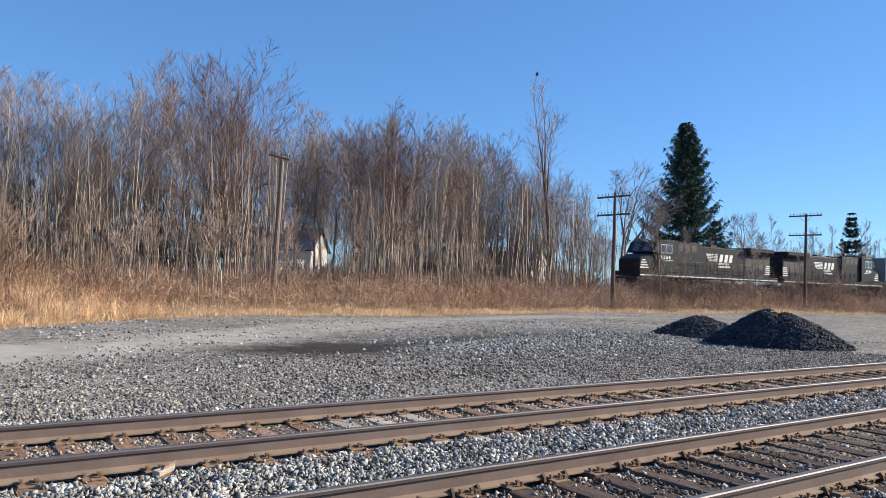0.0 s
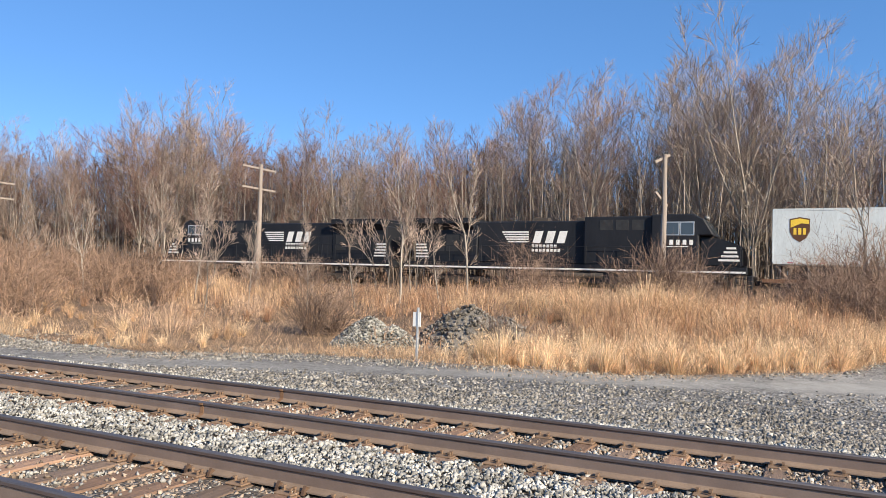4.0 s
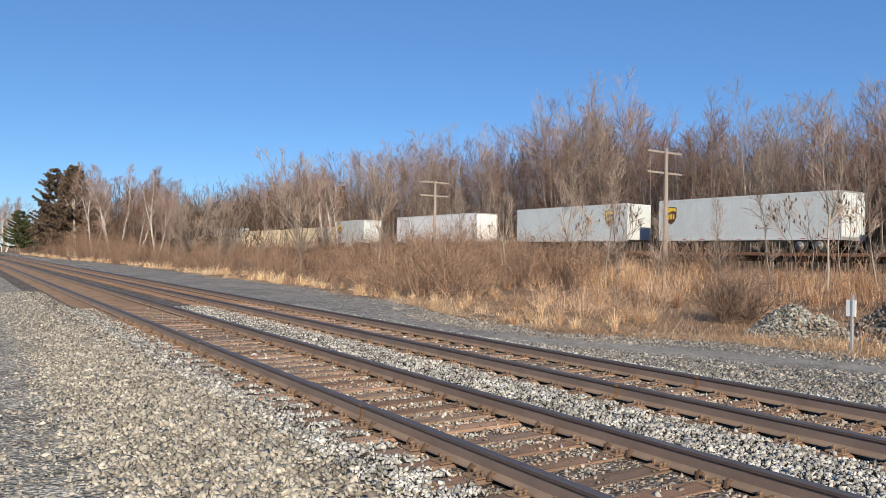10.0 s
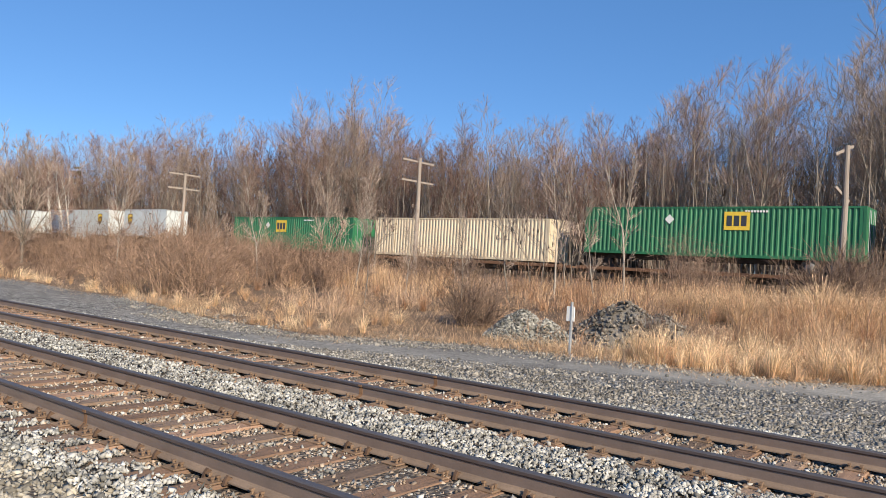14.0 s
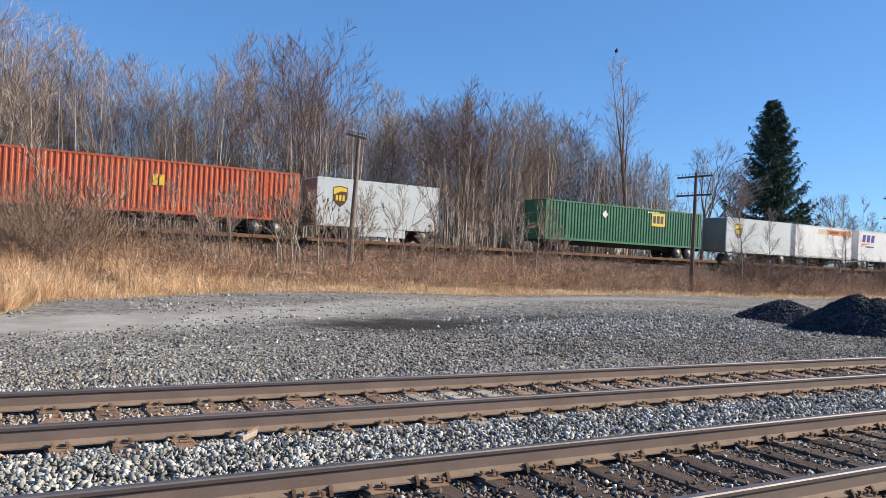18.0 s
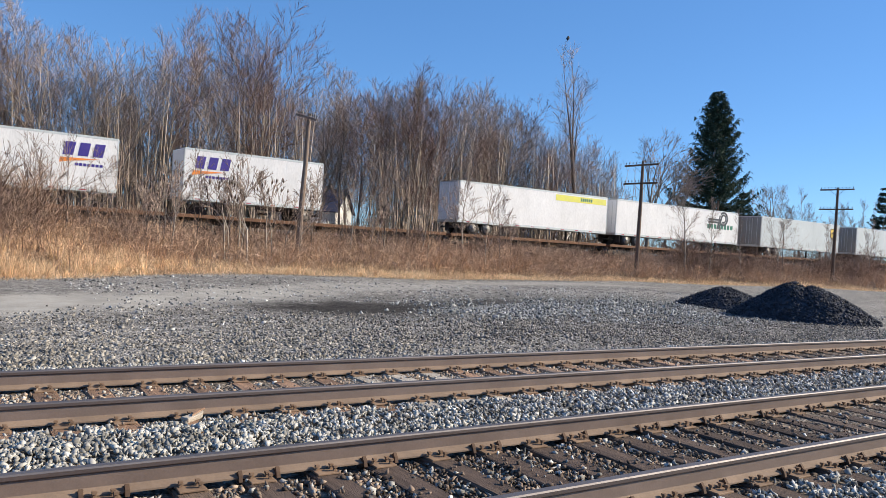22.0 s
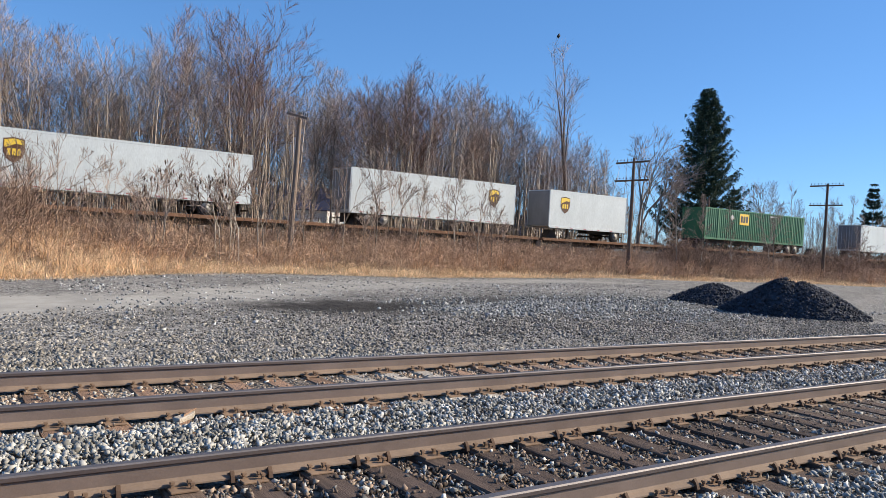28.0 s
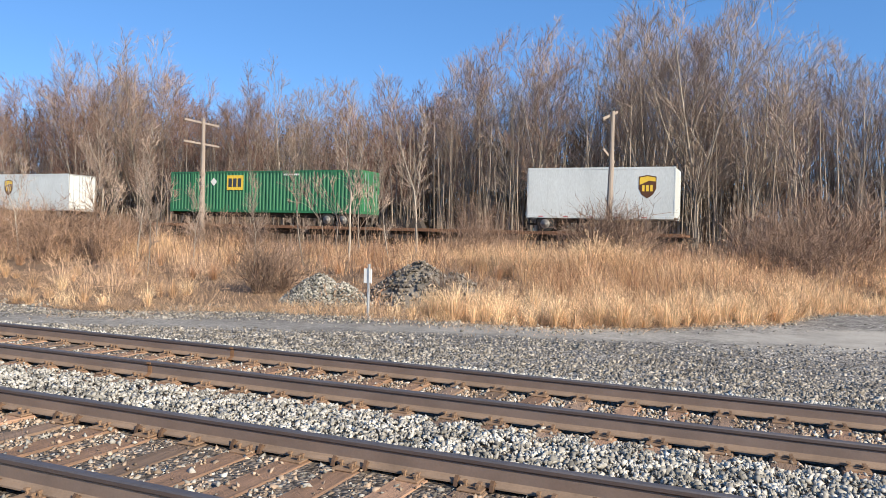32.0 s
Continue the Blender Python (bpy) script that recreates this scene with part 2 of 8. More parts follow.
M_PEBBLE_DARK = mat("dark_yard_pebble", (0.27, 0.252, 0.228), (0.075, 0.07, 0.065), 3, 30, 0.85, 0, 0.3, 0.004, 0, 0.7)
M_STONE_RUST = mat("rusty_stone", (0.40, 0.31, 0.235), (0.20, 0.155, 0.12), 3, 30, 0.85, 0, 0.3, 0.004, 0, 0.5)
M_PEBBLE = mat("yard_pebble", (0.35, 0.325, 0.285), (0.105, 0.096, 0.086), 3, 30, 0.85, 0, 0.3, 0.004, 0, 0.6)
M_STONE_FRESH = mat("fresh_stone", (0.32, 0.325, 0.315), (0.12, 0.123, 0.12), 3, 30, 0.85, 0, 0.3, 0.004, 0, 0.55)
M_GRAVEL_OLIVE = mat("olive_gravel", (0.38, 0.365, 0.325), (0.12, 0.115, 0.10), 3, 30, 0.85, 0, 0.3, 0.004, 0, 0.55)
M_STONE_TAN = mat("tan_stone", (0.45, 0.41, 0.34), (0.20, 0.183, 0.153), 3, 30, 0.85, 0, 0.3, 0.004, 0, 0.45)
# dark blue of the heaps' shaded side, put into the stone colour
M_STONE_SHADE = mat("shaded_heap_stone", (0.055, 0.062, 0.082), (0.026, 0.029, 0.038), 3, 30, 0.75, 0, 0.3, 0.004, 0, 0.4)
M_RAIL = mat("rail_side", (0.06, 0.044, 0.042), (0.085, 0.062, 0.056), 2, 60, 0.48, 0.0, 0.3, 0.003, spec=0.8)
M_WEB = mat("rail_web", (0.198, 0.150, 0.128), (0.138, 0.102, 0.086), 2, 60, 0.37, 0.0, 0.3, 0.003, spec=1.0)
M_FLANGE = mat("rail_dusty_base", (0.268, 0.198, 0.150), (0.159, 0.118, 0.092), 2, 60, 0.85, 0.0, 0.3, 0.003)
M_HEAD = mat("rail_head_steel", (0.17, 0.155, 0.16), (0.11, 0.10, 0.105), 0.8, 20, 0.62, 0.6, 0.03, 0.001)
M_TIE_RED = mat("tie_brown", (0.38, 0.235, 0.155), (0.19, 0.125, 0.09), 1.5, 14, 0.85, 0, 0.7, 0.012, 0.35, 0, (10, 1, 10))
# creosoted ties, darkened in colour for the backlit +x end
M_TIE_SHADED = mat("tie_creosoted_shaded", (0.12, 0.085, 0.067), (0.052, 0.038, 0.032), 1.5, 14, 0.85, 0, 0.7, 0.012, 0.35, 0, (10, 1, 10))
M_TIE_DARK = mat("tie_weathered", (0.31, 0.215, 0.155), (0.15, 0.108, 0.082), 1.5, 14, 0.85, 0, 0.7, 0.012, 0.35, 0, (10, 1, 10))
M_TIE_GREY = mat("tie_bleached", (0.46, 0.41, 0.35), (0.28, 0.245, 0.205), 1.5, 14, 0.9, 0, 0.7, 0.012, 0.2, 0, (10, 1, 10))
M_PLATE = mat("tie_plate_rust", (0.27, 0.185, 0.125), (0.17, 0.11, 0.075), 8, 60, 0.8, 0, 0.3, 0.003, 0.15)
M_ANCHOR = mat("anchor_rust", (0.07, 0.045, 0.035), (0.12, 0.075, 0.05), 8, 60, 0.8, 0, 0.3, 0.003, 0.15)
M_WELD = mat("orange_rust", (0.25, 0.145, 0.08), (0.16, 0.09, 0.055), 8, 60, 0.85)
# one pole wood in three tones: front-lit, half-lit and backlit, by place
M_POLE = mat("pole_wood", (0.36, 0.31, 0.27), (0.24, 0.20, 0.17), 0.6, 12, 0.9, 0, 0.6, 0.01, 0.1, 0, (12, 12, 0.6))
M_POLE_MID = mat("pole_brown", (0.30, 0.235, 0.19), (0.15, 0.11, 0.088), 0.6, 12, 0.85, 0, 0.6, 0.01, 0.1, 0, (12, 12, 0.6))
M_POLE_BACKLIT = mat("pole_backlit", (0.17, 0.115, 0.085), (0.085, 0.06, 0.05), 0.6, 12, 0.85, 0, 0.6, 0.01, 0.1, 0, (12, 12, 0.6))
M_BARK = mat("bark_grey", (0.395, 0.347, 0.295), (0.155, 0.135, 0.115), 0.8, 8, 0.95, 0, 0.7, 0.02, 0.35, 0, (6, 6, 1))
M_BARK_DARK = mat("bark_dark", (0.17, 0.14, 0.118), (0.08, 0.066, 0.057), 0.8, 8, 0.95, 0, 0.7, 0.02, 0.1, 0, (6, 6, 1))
M_TWIG = mat("twigs", (0.431, 0.336, 0.275), (0.196, 0.152, 0.127), 0.5, 5, 0.9, 0, 0, 0.01, 0.25, 0.3)
M_TWIG_RED = mat("reddish_twigs", (0.350, 0.240, 0.195), (0.175, 0.120, 0.098), 0.5, 5, 0.9, 0, 0, 0.01, 0.2, 0.3)
# darker, redder twig tone for tree kinds 3 to 5
M_TWIG_DARK = mat("dark_red_twigs", (0.263, 0.163, 0.131), (0.132, 0.082, 0.067), 0.5, 5, 0.9, 0, 0, 0.01, 0.25, 0.3)
# the dark of the wood's shaded inside, put into the bark colour
M_DEEP = mat("shaded_wood", (0.105, 0.074, 0.053), (0.047, 0.034, 0.026), 0.4, 5, 0.95, 0, 0, 0.01, 0, 0.4)
M_RUSSET = mat("russet_stems", (0.60, 0.420, 0.290), (0.300, 0.200, 0.138), 0.4, 5, 0.9, 0, 0, 0.01, 0, 0.5)
M_THICKET = mat("thicket_stems", (0.336, 0.223, 0.157), (0.163, 0.107, 0.079), 0.4, 5, 0.9, 0, 0, 0.01, 0, 0.45)
M_BIRCH = mat("birch_bark", (0.72, 0.68, 0.62), (0.45, 0.41, 0.37), 1.2, 14, 0.8, 0, 0.4, 0.006, 0.1, 0, (2, 2, 8))
M_SHRUB = mat("shrub_stems", (0.28, 0.195, 0.145), (0.14, 0.097, 0.077), 1, 9, 0.9, 0, 0, 0.01, 0.3, 0.3)
M_BRUSH = mat("brush_stems", (0.300, 0.250, 0.205), (0.130, 0.107, 0.090), 0.6, 6, 0.9, 0, 0, 0.01, 0, 0.5)
M_GRASS = straw("dry_grass", (0.76, 0.535, 0.34), (0.47, 0.31, 0.19))
M_PALE = straw("pale_grass", (0.90, 0.70, 0.46), (0.70, 0.50, 0.31))
M_GRASS_RED = straw("russet_grass", (0.60, 0.37, 0.225), (0.37, 0.215, 0.13))
M_NEEDLE = mat("spruce_needles", (0.042, 0.068, 0.042), (0.018, 0.033, 0.022), 0.8, 8, 0.8, 0, 0, 0.01, 0.15, 0.35)
M_PINE = mat("pine_needles", (0.105, 0.111, 0.052), (0.049, 0.058, 0.029), 0.8, 8, 0.8, 0, 0, 0.01, 0.15, 0.35)
M_PINE_BROWN = mat("browned_needles", (0.165, 0.112, 0.078), (0.075, 0.06, 0.042), 0.8, 8, 0.8, 0, 0, 0.01, 0.15, 0.4)
M_WHITE = mat("trailer_white", (0.79, 0.79, 0.79), (0.67, 0.67, 0.67), 0.7, 18, 0.42, 0, 0.06, 0.004, 0.04, 0, (1, 1, 0.35))
M_SILVER = mat("trailer_grey", (0.585, 0.630, 0.639), (0.495, 0.535, 0.544), 0.7, 18, 0.4, 0, 0.06, 0.004, 0.04, 0, (1, 1, 0.35))
# grey that stands for the shade on the trailers' -x ends
M_END_SHADE = mat("end_shade_grey", (0.23, 0.225, 0.225), (0.15, 0.147, 0.147), 0.7, 18, 0.5, 0, 0.06, 0.004, 0.04, 0, (1, 1, 0.35))
M_CREAM = mat("container_cream", (0.66, 0.57, 0.42), (0.54, 0.44, 0.31), 0.8, 16, 0.55, 0, 0.1, 0.004, 0.05, 0, (1, 1, 0.3))
M_GREEN = mat("container_green", (0.028, 0.17, 0.075), (0.022, 0.125, 0.06), 0.8, 16, 0.5, 0, 0.1, 0.004, 0.1, 0, (1, 1, 0.3))
M_BLUE = mat("container_blue", (0.05, 0.10, 0.36), (0.045, 0.085, 0.28), 0.8, 16, 0.5, 0, 0.1, 0.004, 0.05, 0, (1, 1, 0.3))
M_ORANGE = mat("container_orange", (0.52, 0.115, 0.045), (0.42, 0.09, 0.04), 0.8, 16, 0.5, 0, 0.1, 0.004, 0.05, 0, (1, 1, 0.3))
M_TAN = mat("container_tan", (0.52, 0.40, 0.27), (0.43, 0.32, 0.21), 0.8, 16, 0.55, 0, 0.1, 0.004, 0.05, 0, (1, 1, 0.3))
M_FRAME = mat("underframe_dark", (0.045, 0.042, 0.04), (0.075, 0.06, 0.05), 2, 20, 0.7, 0, 0.2, 0.004)
M_RUST = mat("deck_rust", (0.23, 0.125, 0.075), (0.14, 0.08, 0.055), 1.5, 20, 0.85, 0, 0.3, 0.006, 0.15)
M_TYRE = mat("tyre_rubber", (0.03, 0.03, 0.03), (0.05, 0.048, 0.045), 4, 40, 0.85, 0, 0.2, 0.003)
M_RIM = mat("wheel_rim", (0.24, 0.235, 0.23), (0.15, 0.145, 0.14), 4, 30, 0.5, 0.3, 0.1, 0.003)
M_WHEEL = mat("rail_wheel", (0.11, 0.085, 0.07), (0.07, 0.055, 0.05), 4, 30, 0.6, 0.3, 0.1, 0.003)
M_LOCO = mat("loco_black", (0.012, 0.0135, 0.0175), (0.021, 0.0225, 0.0275), 0.6, 10, 0.5, 0, 0.08, 0.006, 0, 0, (1, 1, 0.4), 0.2)
M_LOCO_GRILLE = mat("loco_grille", (0.012, 0.012, 0.013), (0.03, 0.03, 0.03), 3, 30, 0.6, 0, 0.4, 0.01)
M_PAINT = mat("white_paint", (0.78, 0.78, 0.76), (0.66, 0.65, 0.62), 2, 30, 0.5, 0, 0.05, 0.002)
M_BROWN = mat("shield_brown", (0.085, 0.035, 0.015), (0.11, 0.05, 0.02), 2, 30, 0.4, 0, 0, 0.002)
M_YELLOW = mat("decal_yellow", (0.80, 0.56, 0.06), (0.70, 0.47, 0.05), 2, 30, 0.45, 0, 0, 0.002)
M_LIME = mat("stripe_yellow", (0.76, 0.72, 0.10), (0.66, 0.64, 0.14), 2, 30, 0.45, 0, 0, 0.002)
M_DECAL_BLUE = mat("decal_blue", (0.045, 0.03, 0.22), (0.06, 0.04, 0.26), 2, 30, 0.45, 0, 0, 0.002)
M_DECAL_ORANGE = mat("decal_orange", (0.85, 0.28, 0.05), (0.75, 0.24, 0.05), 2, 30, 0.45, 0, 0, 0.002)
M_DECAL_GREEN = mat("decal_green", (0.02, 0.16, 0.11), (0.03, 0.19, 0.13), 2, 30, 0.45, 0, 0, 0.002)
M_DECAL_DARK = mat("decal_dark", (0.03, 0.04, 0.05), (0.05, 0.055, 0.065), 2, 30, 0.45, 0, 0, 0.002)
M_DECAL_RED = mat("decal_red", (0.42, 0.03, 0.06), (0.36, 0.03, 0.05), 2, 30, 0.45, 0, 0, 0.002)
M_GLASS = glass("window_glass")
M_SIDING = mat("white_siding", (0.74, 0.74, 0.72), (0.64, 0.64, 0.62), 1, 14, 0.7, 0, 0.15, 0.006, 0, 0, (0.3, 0.3, 8))
M_ROOF = mat("roof_shingle", (0.055, 0.06, 0.10), (0.085, 0.085, 0.12), 1, 12, 0.85, 0, 0.4, 0.01)
M_ROOF_GREY = mat("grey_roof", (0.30, 0.31, 0.33), (0.22, 0.22, 0.24), 1, 12, 0.8, 0, 0.3, 0.01)
M_GALV = mat("galvanised", (0.55, 0.56, 0.57), (0.42, 0.43, 0.44), 3, 30, 0.4, 0.6, 0.1, 0.002)
M_EARTH = mat("dark_earth", (0.15, 0.115, 0.09), (0.075, 0.06, 0.05), 2, 14, 0.95, 0, 0.6, 0.03, 0, 0.4)
M_RUBBLE = mat("rubble_earth", (0.25, 0.225, 0.195), (0.10, 0.088, 0.075), 2, 14, 0.95, 0, 0.6, 0.03, 0, 0.5)
M_CONC = mat("grey_boulder", (0.42, 0.40, 0.37), (0.26, 0.25, 0.235), 2, 14, 0.9, 0, 0.5, 0.02, 0.2)
M_BIRD = mat("bird_black", (0.015, 0.015, 0.017), (0.03, 0.03, 0.032), 5, 40, 0.6)


# ---- mesh helpers ----
def part(name, bm, material, parent=None, label=""):
    me = bpy.data.meshes.new(name)
    bm.normal_update()
    bm.to_mesh(me)
    bm.free()
    for mm in (material if isinstance(material, (list, tuple)) else [material]):
        me.materials.append(mm)
    ob = new(name, me)
    if parent is not None:
        ob.parent = parent
    if label:
        tagged(ob, label)
    return ob


def shared(name, me, parent, m=None):
    """Another object on the mesh me, at the pose m in its parent's space."""
    ob = new(name, me)
    ob.parent = parent
    if m is not None:
        ob.matrix_basis = m
    return ob


def thing(name, m, label, category, group="", kind=""):
    ob = new(name)
    ob.empty_display_size = 0.3
    ob.matrix_basis = m
    return tagged(ob, label, category, group, kind)


def box(bm, x0, x1, y0, y1, z0, z1, bevel=0.0, mi=0):
    vs = [bm.verts.new((x, y, z)) for x in (x0, x1) for y in (y0, y1) for z in (z0, z1)]
    quads = ((0, 1, 3, 2), (4, 6, 7, 5), (0, 4, 5, 1), (2, 3, 7, 6), (0, 2, 6, 4), (1, 5, 7, 3))
    fs = [bm.faces.new([vs[i] for i in q]) for q in quads]
    for f in fs:
        f.material_index = mi
    if bevel:
        es = list({e for f in fs for e in f.edges})
        r = bmesh.ops.bevel(bm, geom=es, offset=bevel, segments=1, affect="EDGES", profile=0.5)
        for f in r["faces"]:
            f.material_index = mi
    return fs


def boxes(*args, bevel=0.0):
    bm = bmesh.new()
    for a in args:
        box(bm, *a, bevel=bevel)
    return bm


def prism(bm, pts, axis, a, b, mi=0):
    """A closed outline of 2D points pulled from a to b along an axis ('x': pts are y,z; 'y': x,z; 'z': x,y)."""
    def at(p, k):
        return {"x": (k, p[0], p[1]), "y": (p[0], k, p[1]), "z": (p[0], p[1], k)}[axis]
    lo, hi = [bm.verts.new(at(p, a)) for p in pts], [bm.verts.new(at(p, b)) for p in pts]
    n = len(pts)
    fs = [bm.faces.new((lo[i], lo[(i + 1) % n], hi[(i + 1) % n], hi[i])) for i in range(n)]
    fs += [bm.faces.new(lo[::-1]), bm.faces.new(hi)]
    for f in fs:
        f.material_index = mi
    bmesh.ops.recalc_face_normals(bm, faces=fs)
    return fs


def rod(bm, p, q, r0, r1=None, n=6, mi=0):
    """A tapered round bar from p to q, capped."""
    p, q = Vector(p), Vector(q)
    r1 = r0 if r1 is None else r1
    d = (q - p).normalized()
    u = d.cross(Vector((0, 0, 1)) if abs(d.z) < 0.9 else Vector((1, 0, 0))).normalized()
    v = d.cross(u)
    a = [bm.verts.new(p + r0 * (math.cos(2 * math.pi * i / n) * u + math.sin(2 * math.pi * i / n) * v)) for i in range(n)]
    b = [bm.verts.new(q + r1 * (math.cos(2 * math.pi * i / n) * u + math.sin(2 * math.pi * i / n) * v)) for i in range(n)]
    fs = [bm.faces.new((a[i], a[(i + 1) % n], b[(i + 1) % n], b[i])) for i in range(n)]
    fs += [bm.faces.new(a[::-1]), bm.faces.new(b)]
    for f in fs:
        f.material_index = mi
        f.smooth = n > 6
    return fs


def disc(bm, x, z, y0, y1, r, n=20, mi=0):
    """A wheel: a drum of radius r about the y axis."""
    return rod(bm, (x, y0, z), (x, y1, z), r, r, n, mi)


def mesh_np(name, verts, faces, material, smooth=False):
    """A mesh from numpy arrays; all faces have the same number of corners."""
    me = bpy.data.meshes.new(name)
    nf, k = faces.shape
    me.vertices.add(len(verts))
    me.vertices.foreach_set("co", verts.astype(np.float32).ravel())
    me.loops.add(nf * k)
    me.loops.foreach_set("vertex_index", faces.astype(np.int32).ravel())
    me.polygons.add(nf)
    me.polygons.foreach_set("loop_start", np.arange(0, nf * k, k, dtype=np.int32))
    me.polygons.foreach_set("loop_total", np.full(nf, k, dtype=np.int32))
    if smooth:
        me.polygons.foreach_set("use_smooth", np.ones(nf, dtype=bool))
    me.update(calc_edges=True)
    me.materials.append(material)
    return me

# ---- lie of the land ----
EDGE_X = [-2000, -144, -88, -53, -37, -26, -20, -14, -11, -8, -4, 0, 1.5, 5, 10, 18, 32, 50, 80, 2000]
EDGE_Y = [13, 13.3, 16, 15.5, 15.4, 14.1, 12.8, 12.4, 14.4, 14.6, 15.6, 19, 24, 27, 29.3, 30, 33, 34, 30, 30]


def edge(x):
    """Where the gravel ends and the dry grass begins."""
    return np.interp(x, EDGE_X, EDGE_Y)


def sm(t):
    t = np.clip(t, 0, 1)
    return t * t * (3 - 2 * t)


def land(x, y):
    """Height of the ground."""
    x, y = np.asarray(x, float), np.asarray(y, float)
    e = edge(x)
    bank = 0.85 * sm((y - e - 0.5) / np.maximum(41 - e, 6) * 1.25)
    roll = 0.10 * np.sin(x * 0.31 + y * 0.2) * np.sin(y * 0.23 - x * 0.11) * sm((y - e) / 3)
    bed = 0.25 * sm((y - 41.2) / 1.6) * sm((49.4 - y) / 1.6)
    near = -0.03 + 0.02 * np.sin(x * 0.5) * np.sin(y * 0.9)
    dip = -0.16 * sm((2.6 - y) / 2.2) * sm((y + 14) / 6)
    bulge = 0.06 * sm((y - 9.6) / 2) * np.sin(x * 0.35 + 1) * np.sin(y * 0.4)
    return near + bank + roll + bed + dip + bulge


def ground():
    xs = np.unique(np.concatenate([np.linspace(-2200, -200, 9), np.linspace(-200, -60, 29), np.arange(-60, 75, 0.8), np.linspace(75, 250, 30), np.linspace(250, 2200, 9)]))
    lower = np.concatenate([np.linspace(-600, -20, 7), np.linspace(-16, 2.4, 16)])
    mid = np.linspace(2.75, 9.6, 12)
    fr_yard = np.linspace(0.08, 1, 16)
    fr_soil = np.linspace(0.06, 1, 16)
    back = np.array([52, 54, 57, 61, 66, 74, 90, 120, 170, 260, 420, 800, 2400])
    rows, zone = [], []
    for v in lower:
        rows.append(np.full(len(xs), v)); zone.append(0)
    for v in mid:
        rows.append(np.full(len(xs), v)); zone.append(1)
    e = edge(xs)
    for f in fr_yard:
        rows.append(9.6 + (e - 9.6) * f); zone.append(2)
    for f in fr_soil:
        rows.append(e + (50 - e) * f); zone.append(3)
    for v in back:
        rows.append(np.full(len(xs), float(v))); zone.append(4)
    Y = np.array(rows)
    X = np.tile(xs, (len(Y), 1))
    Z = land(X, Y)
    V = np.stack([X, Y, Z], -1).reshape(-1, 3)
    nr, nc = Y.shape
    i = (np.arange(nr - 1)[:, None] * nc + np.arange(nc - 1)[None]).ravel()
    faces = np.stack([i, i + 1, i + nc + 1, i + nc], 1)
    me = mesh_np("ground", V, faces, M_SHOULDER, True)
    for mm in (M_BED, M_YARD, M_SOIL, M_FOREST):
        me.materials.append(mm)
    me.polygons.foreach_set("material_index", np.repeat(np.array(zone[1:]), nc - 1).astype(np.int32))
    return tagged(new("ground", me), "gravel yard, track bed, dry grass bank and forest floor", "ground", kind="structure")


ground()


# ---- stones ----
OCT = np.array([(1, 0, 0), (-1, 0, 0), (0, 1, 0), (0, -1, 0), (0, 0, 1), (0, 0, -1)], float)
OCT_F = np.array([(0, 2, 4), (2, 1, 4), (1, 3, 4), (3, 0, 4), (2, 0, 5), (1, 2, 5), (3, 1, 5), (0, 3, 5)])


def stones(name, P, size, material, rng, sink=0.25):
    """Crushed angular stones, one at each row of P, as one mesh."""
    n = len(P)
    base, faces = OCT, OCT_F
    s = size * rng.uniform(0.5, 1.35, (n, 1, 1)) * rng.uniform(0.4, 1.45, (n, 1, 3)) * 0.74
    v = (base[None] + rng.uniform(-0.46, 0.46, (n, len(base), 3))) * s
    q = rng.normal(size=(n, 4))
    q /= np.linalg.norm(q, axis=1, keepdims=True)
    w, x, y, z = q.T
    R = np.stack([1 - 2 * (y * y + z * z), 2 * (x * y - w * z), 2 * (x * z + w * y), 2 * (x * y + w * z), 1 - 2 * (x * x + z * z), 2 * (y * z - w * x),
                  2 * (x * z - w * y), 2 * (y * z + w * x), 1 - 2 * (x * x + y * y)], 1).reshape(n, 3, 3)
    v = np.einsum("nij,nkj->nki", R, v)
    v += P[:, None]
    v[:, :, 2] += size * sink
    f = faces[None] + len(base) * np.arange(n)[:, None, None]
    return new(name, mesh_np(name, v.reshape(-1, 3), f.reshape(-1, faces.shape[1]), material))


NEAR_Y, FAR_Y = 4.375, 7.785           # middles of the two near tracks
TIE_STEP = 0.5


PATH_X, PATH_Y = [-14, -7, -1, 2.2, 5, 8, 11.5, 20, 30], [10.3, 12.9, 16.0, 17.4, 18.7, 21, 23.2, 27.5, 28.5]     # the packed way across the yard


def lump2(x, y):
    """Patches of loose stone, streaked along the tracks."""
    return np.clip(0.5 + 0.5 * np.sin(x * 0.7 + 2 * np.sin(y * 0.9)) * np.sin(y * 2.1 + 1.5 * np.sin(x * 0.4)) + 0.25 * np.sin(x * 2.3 - y * 1.7), 0, 1)


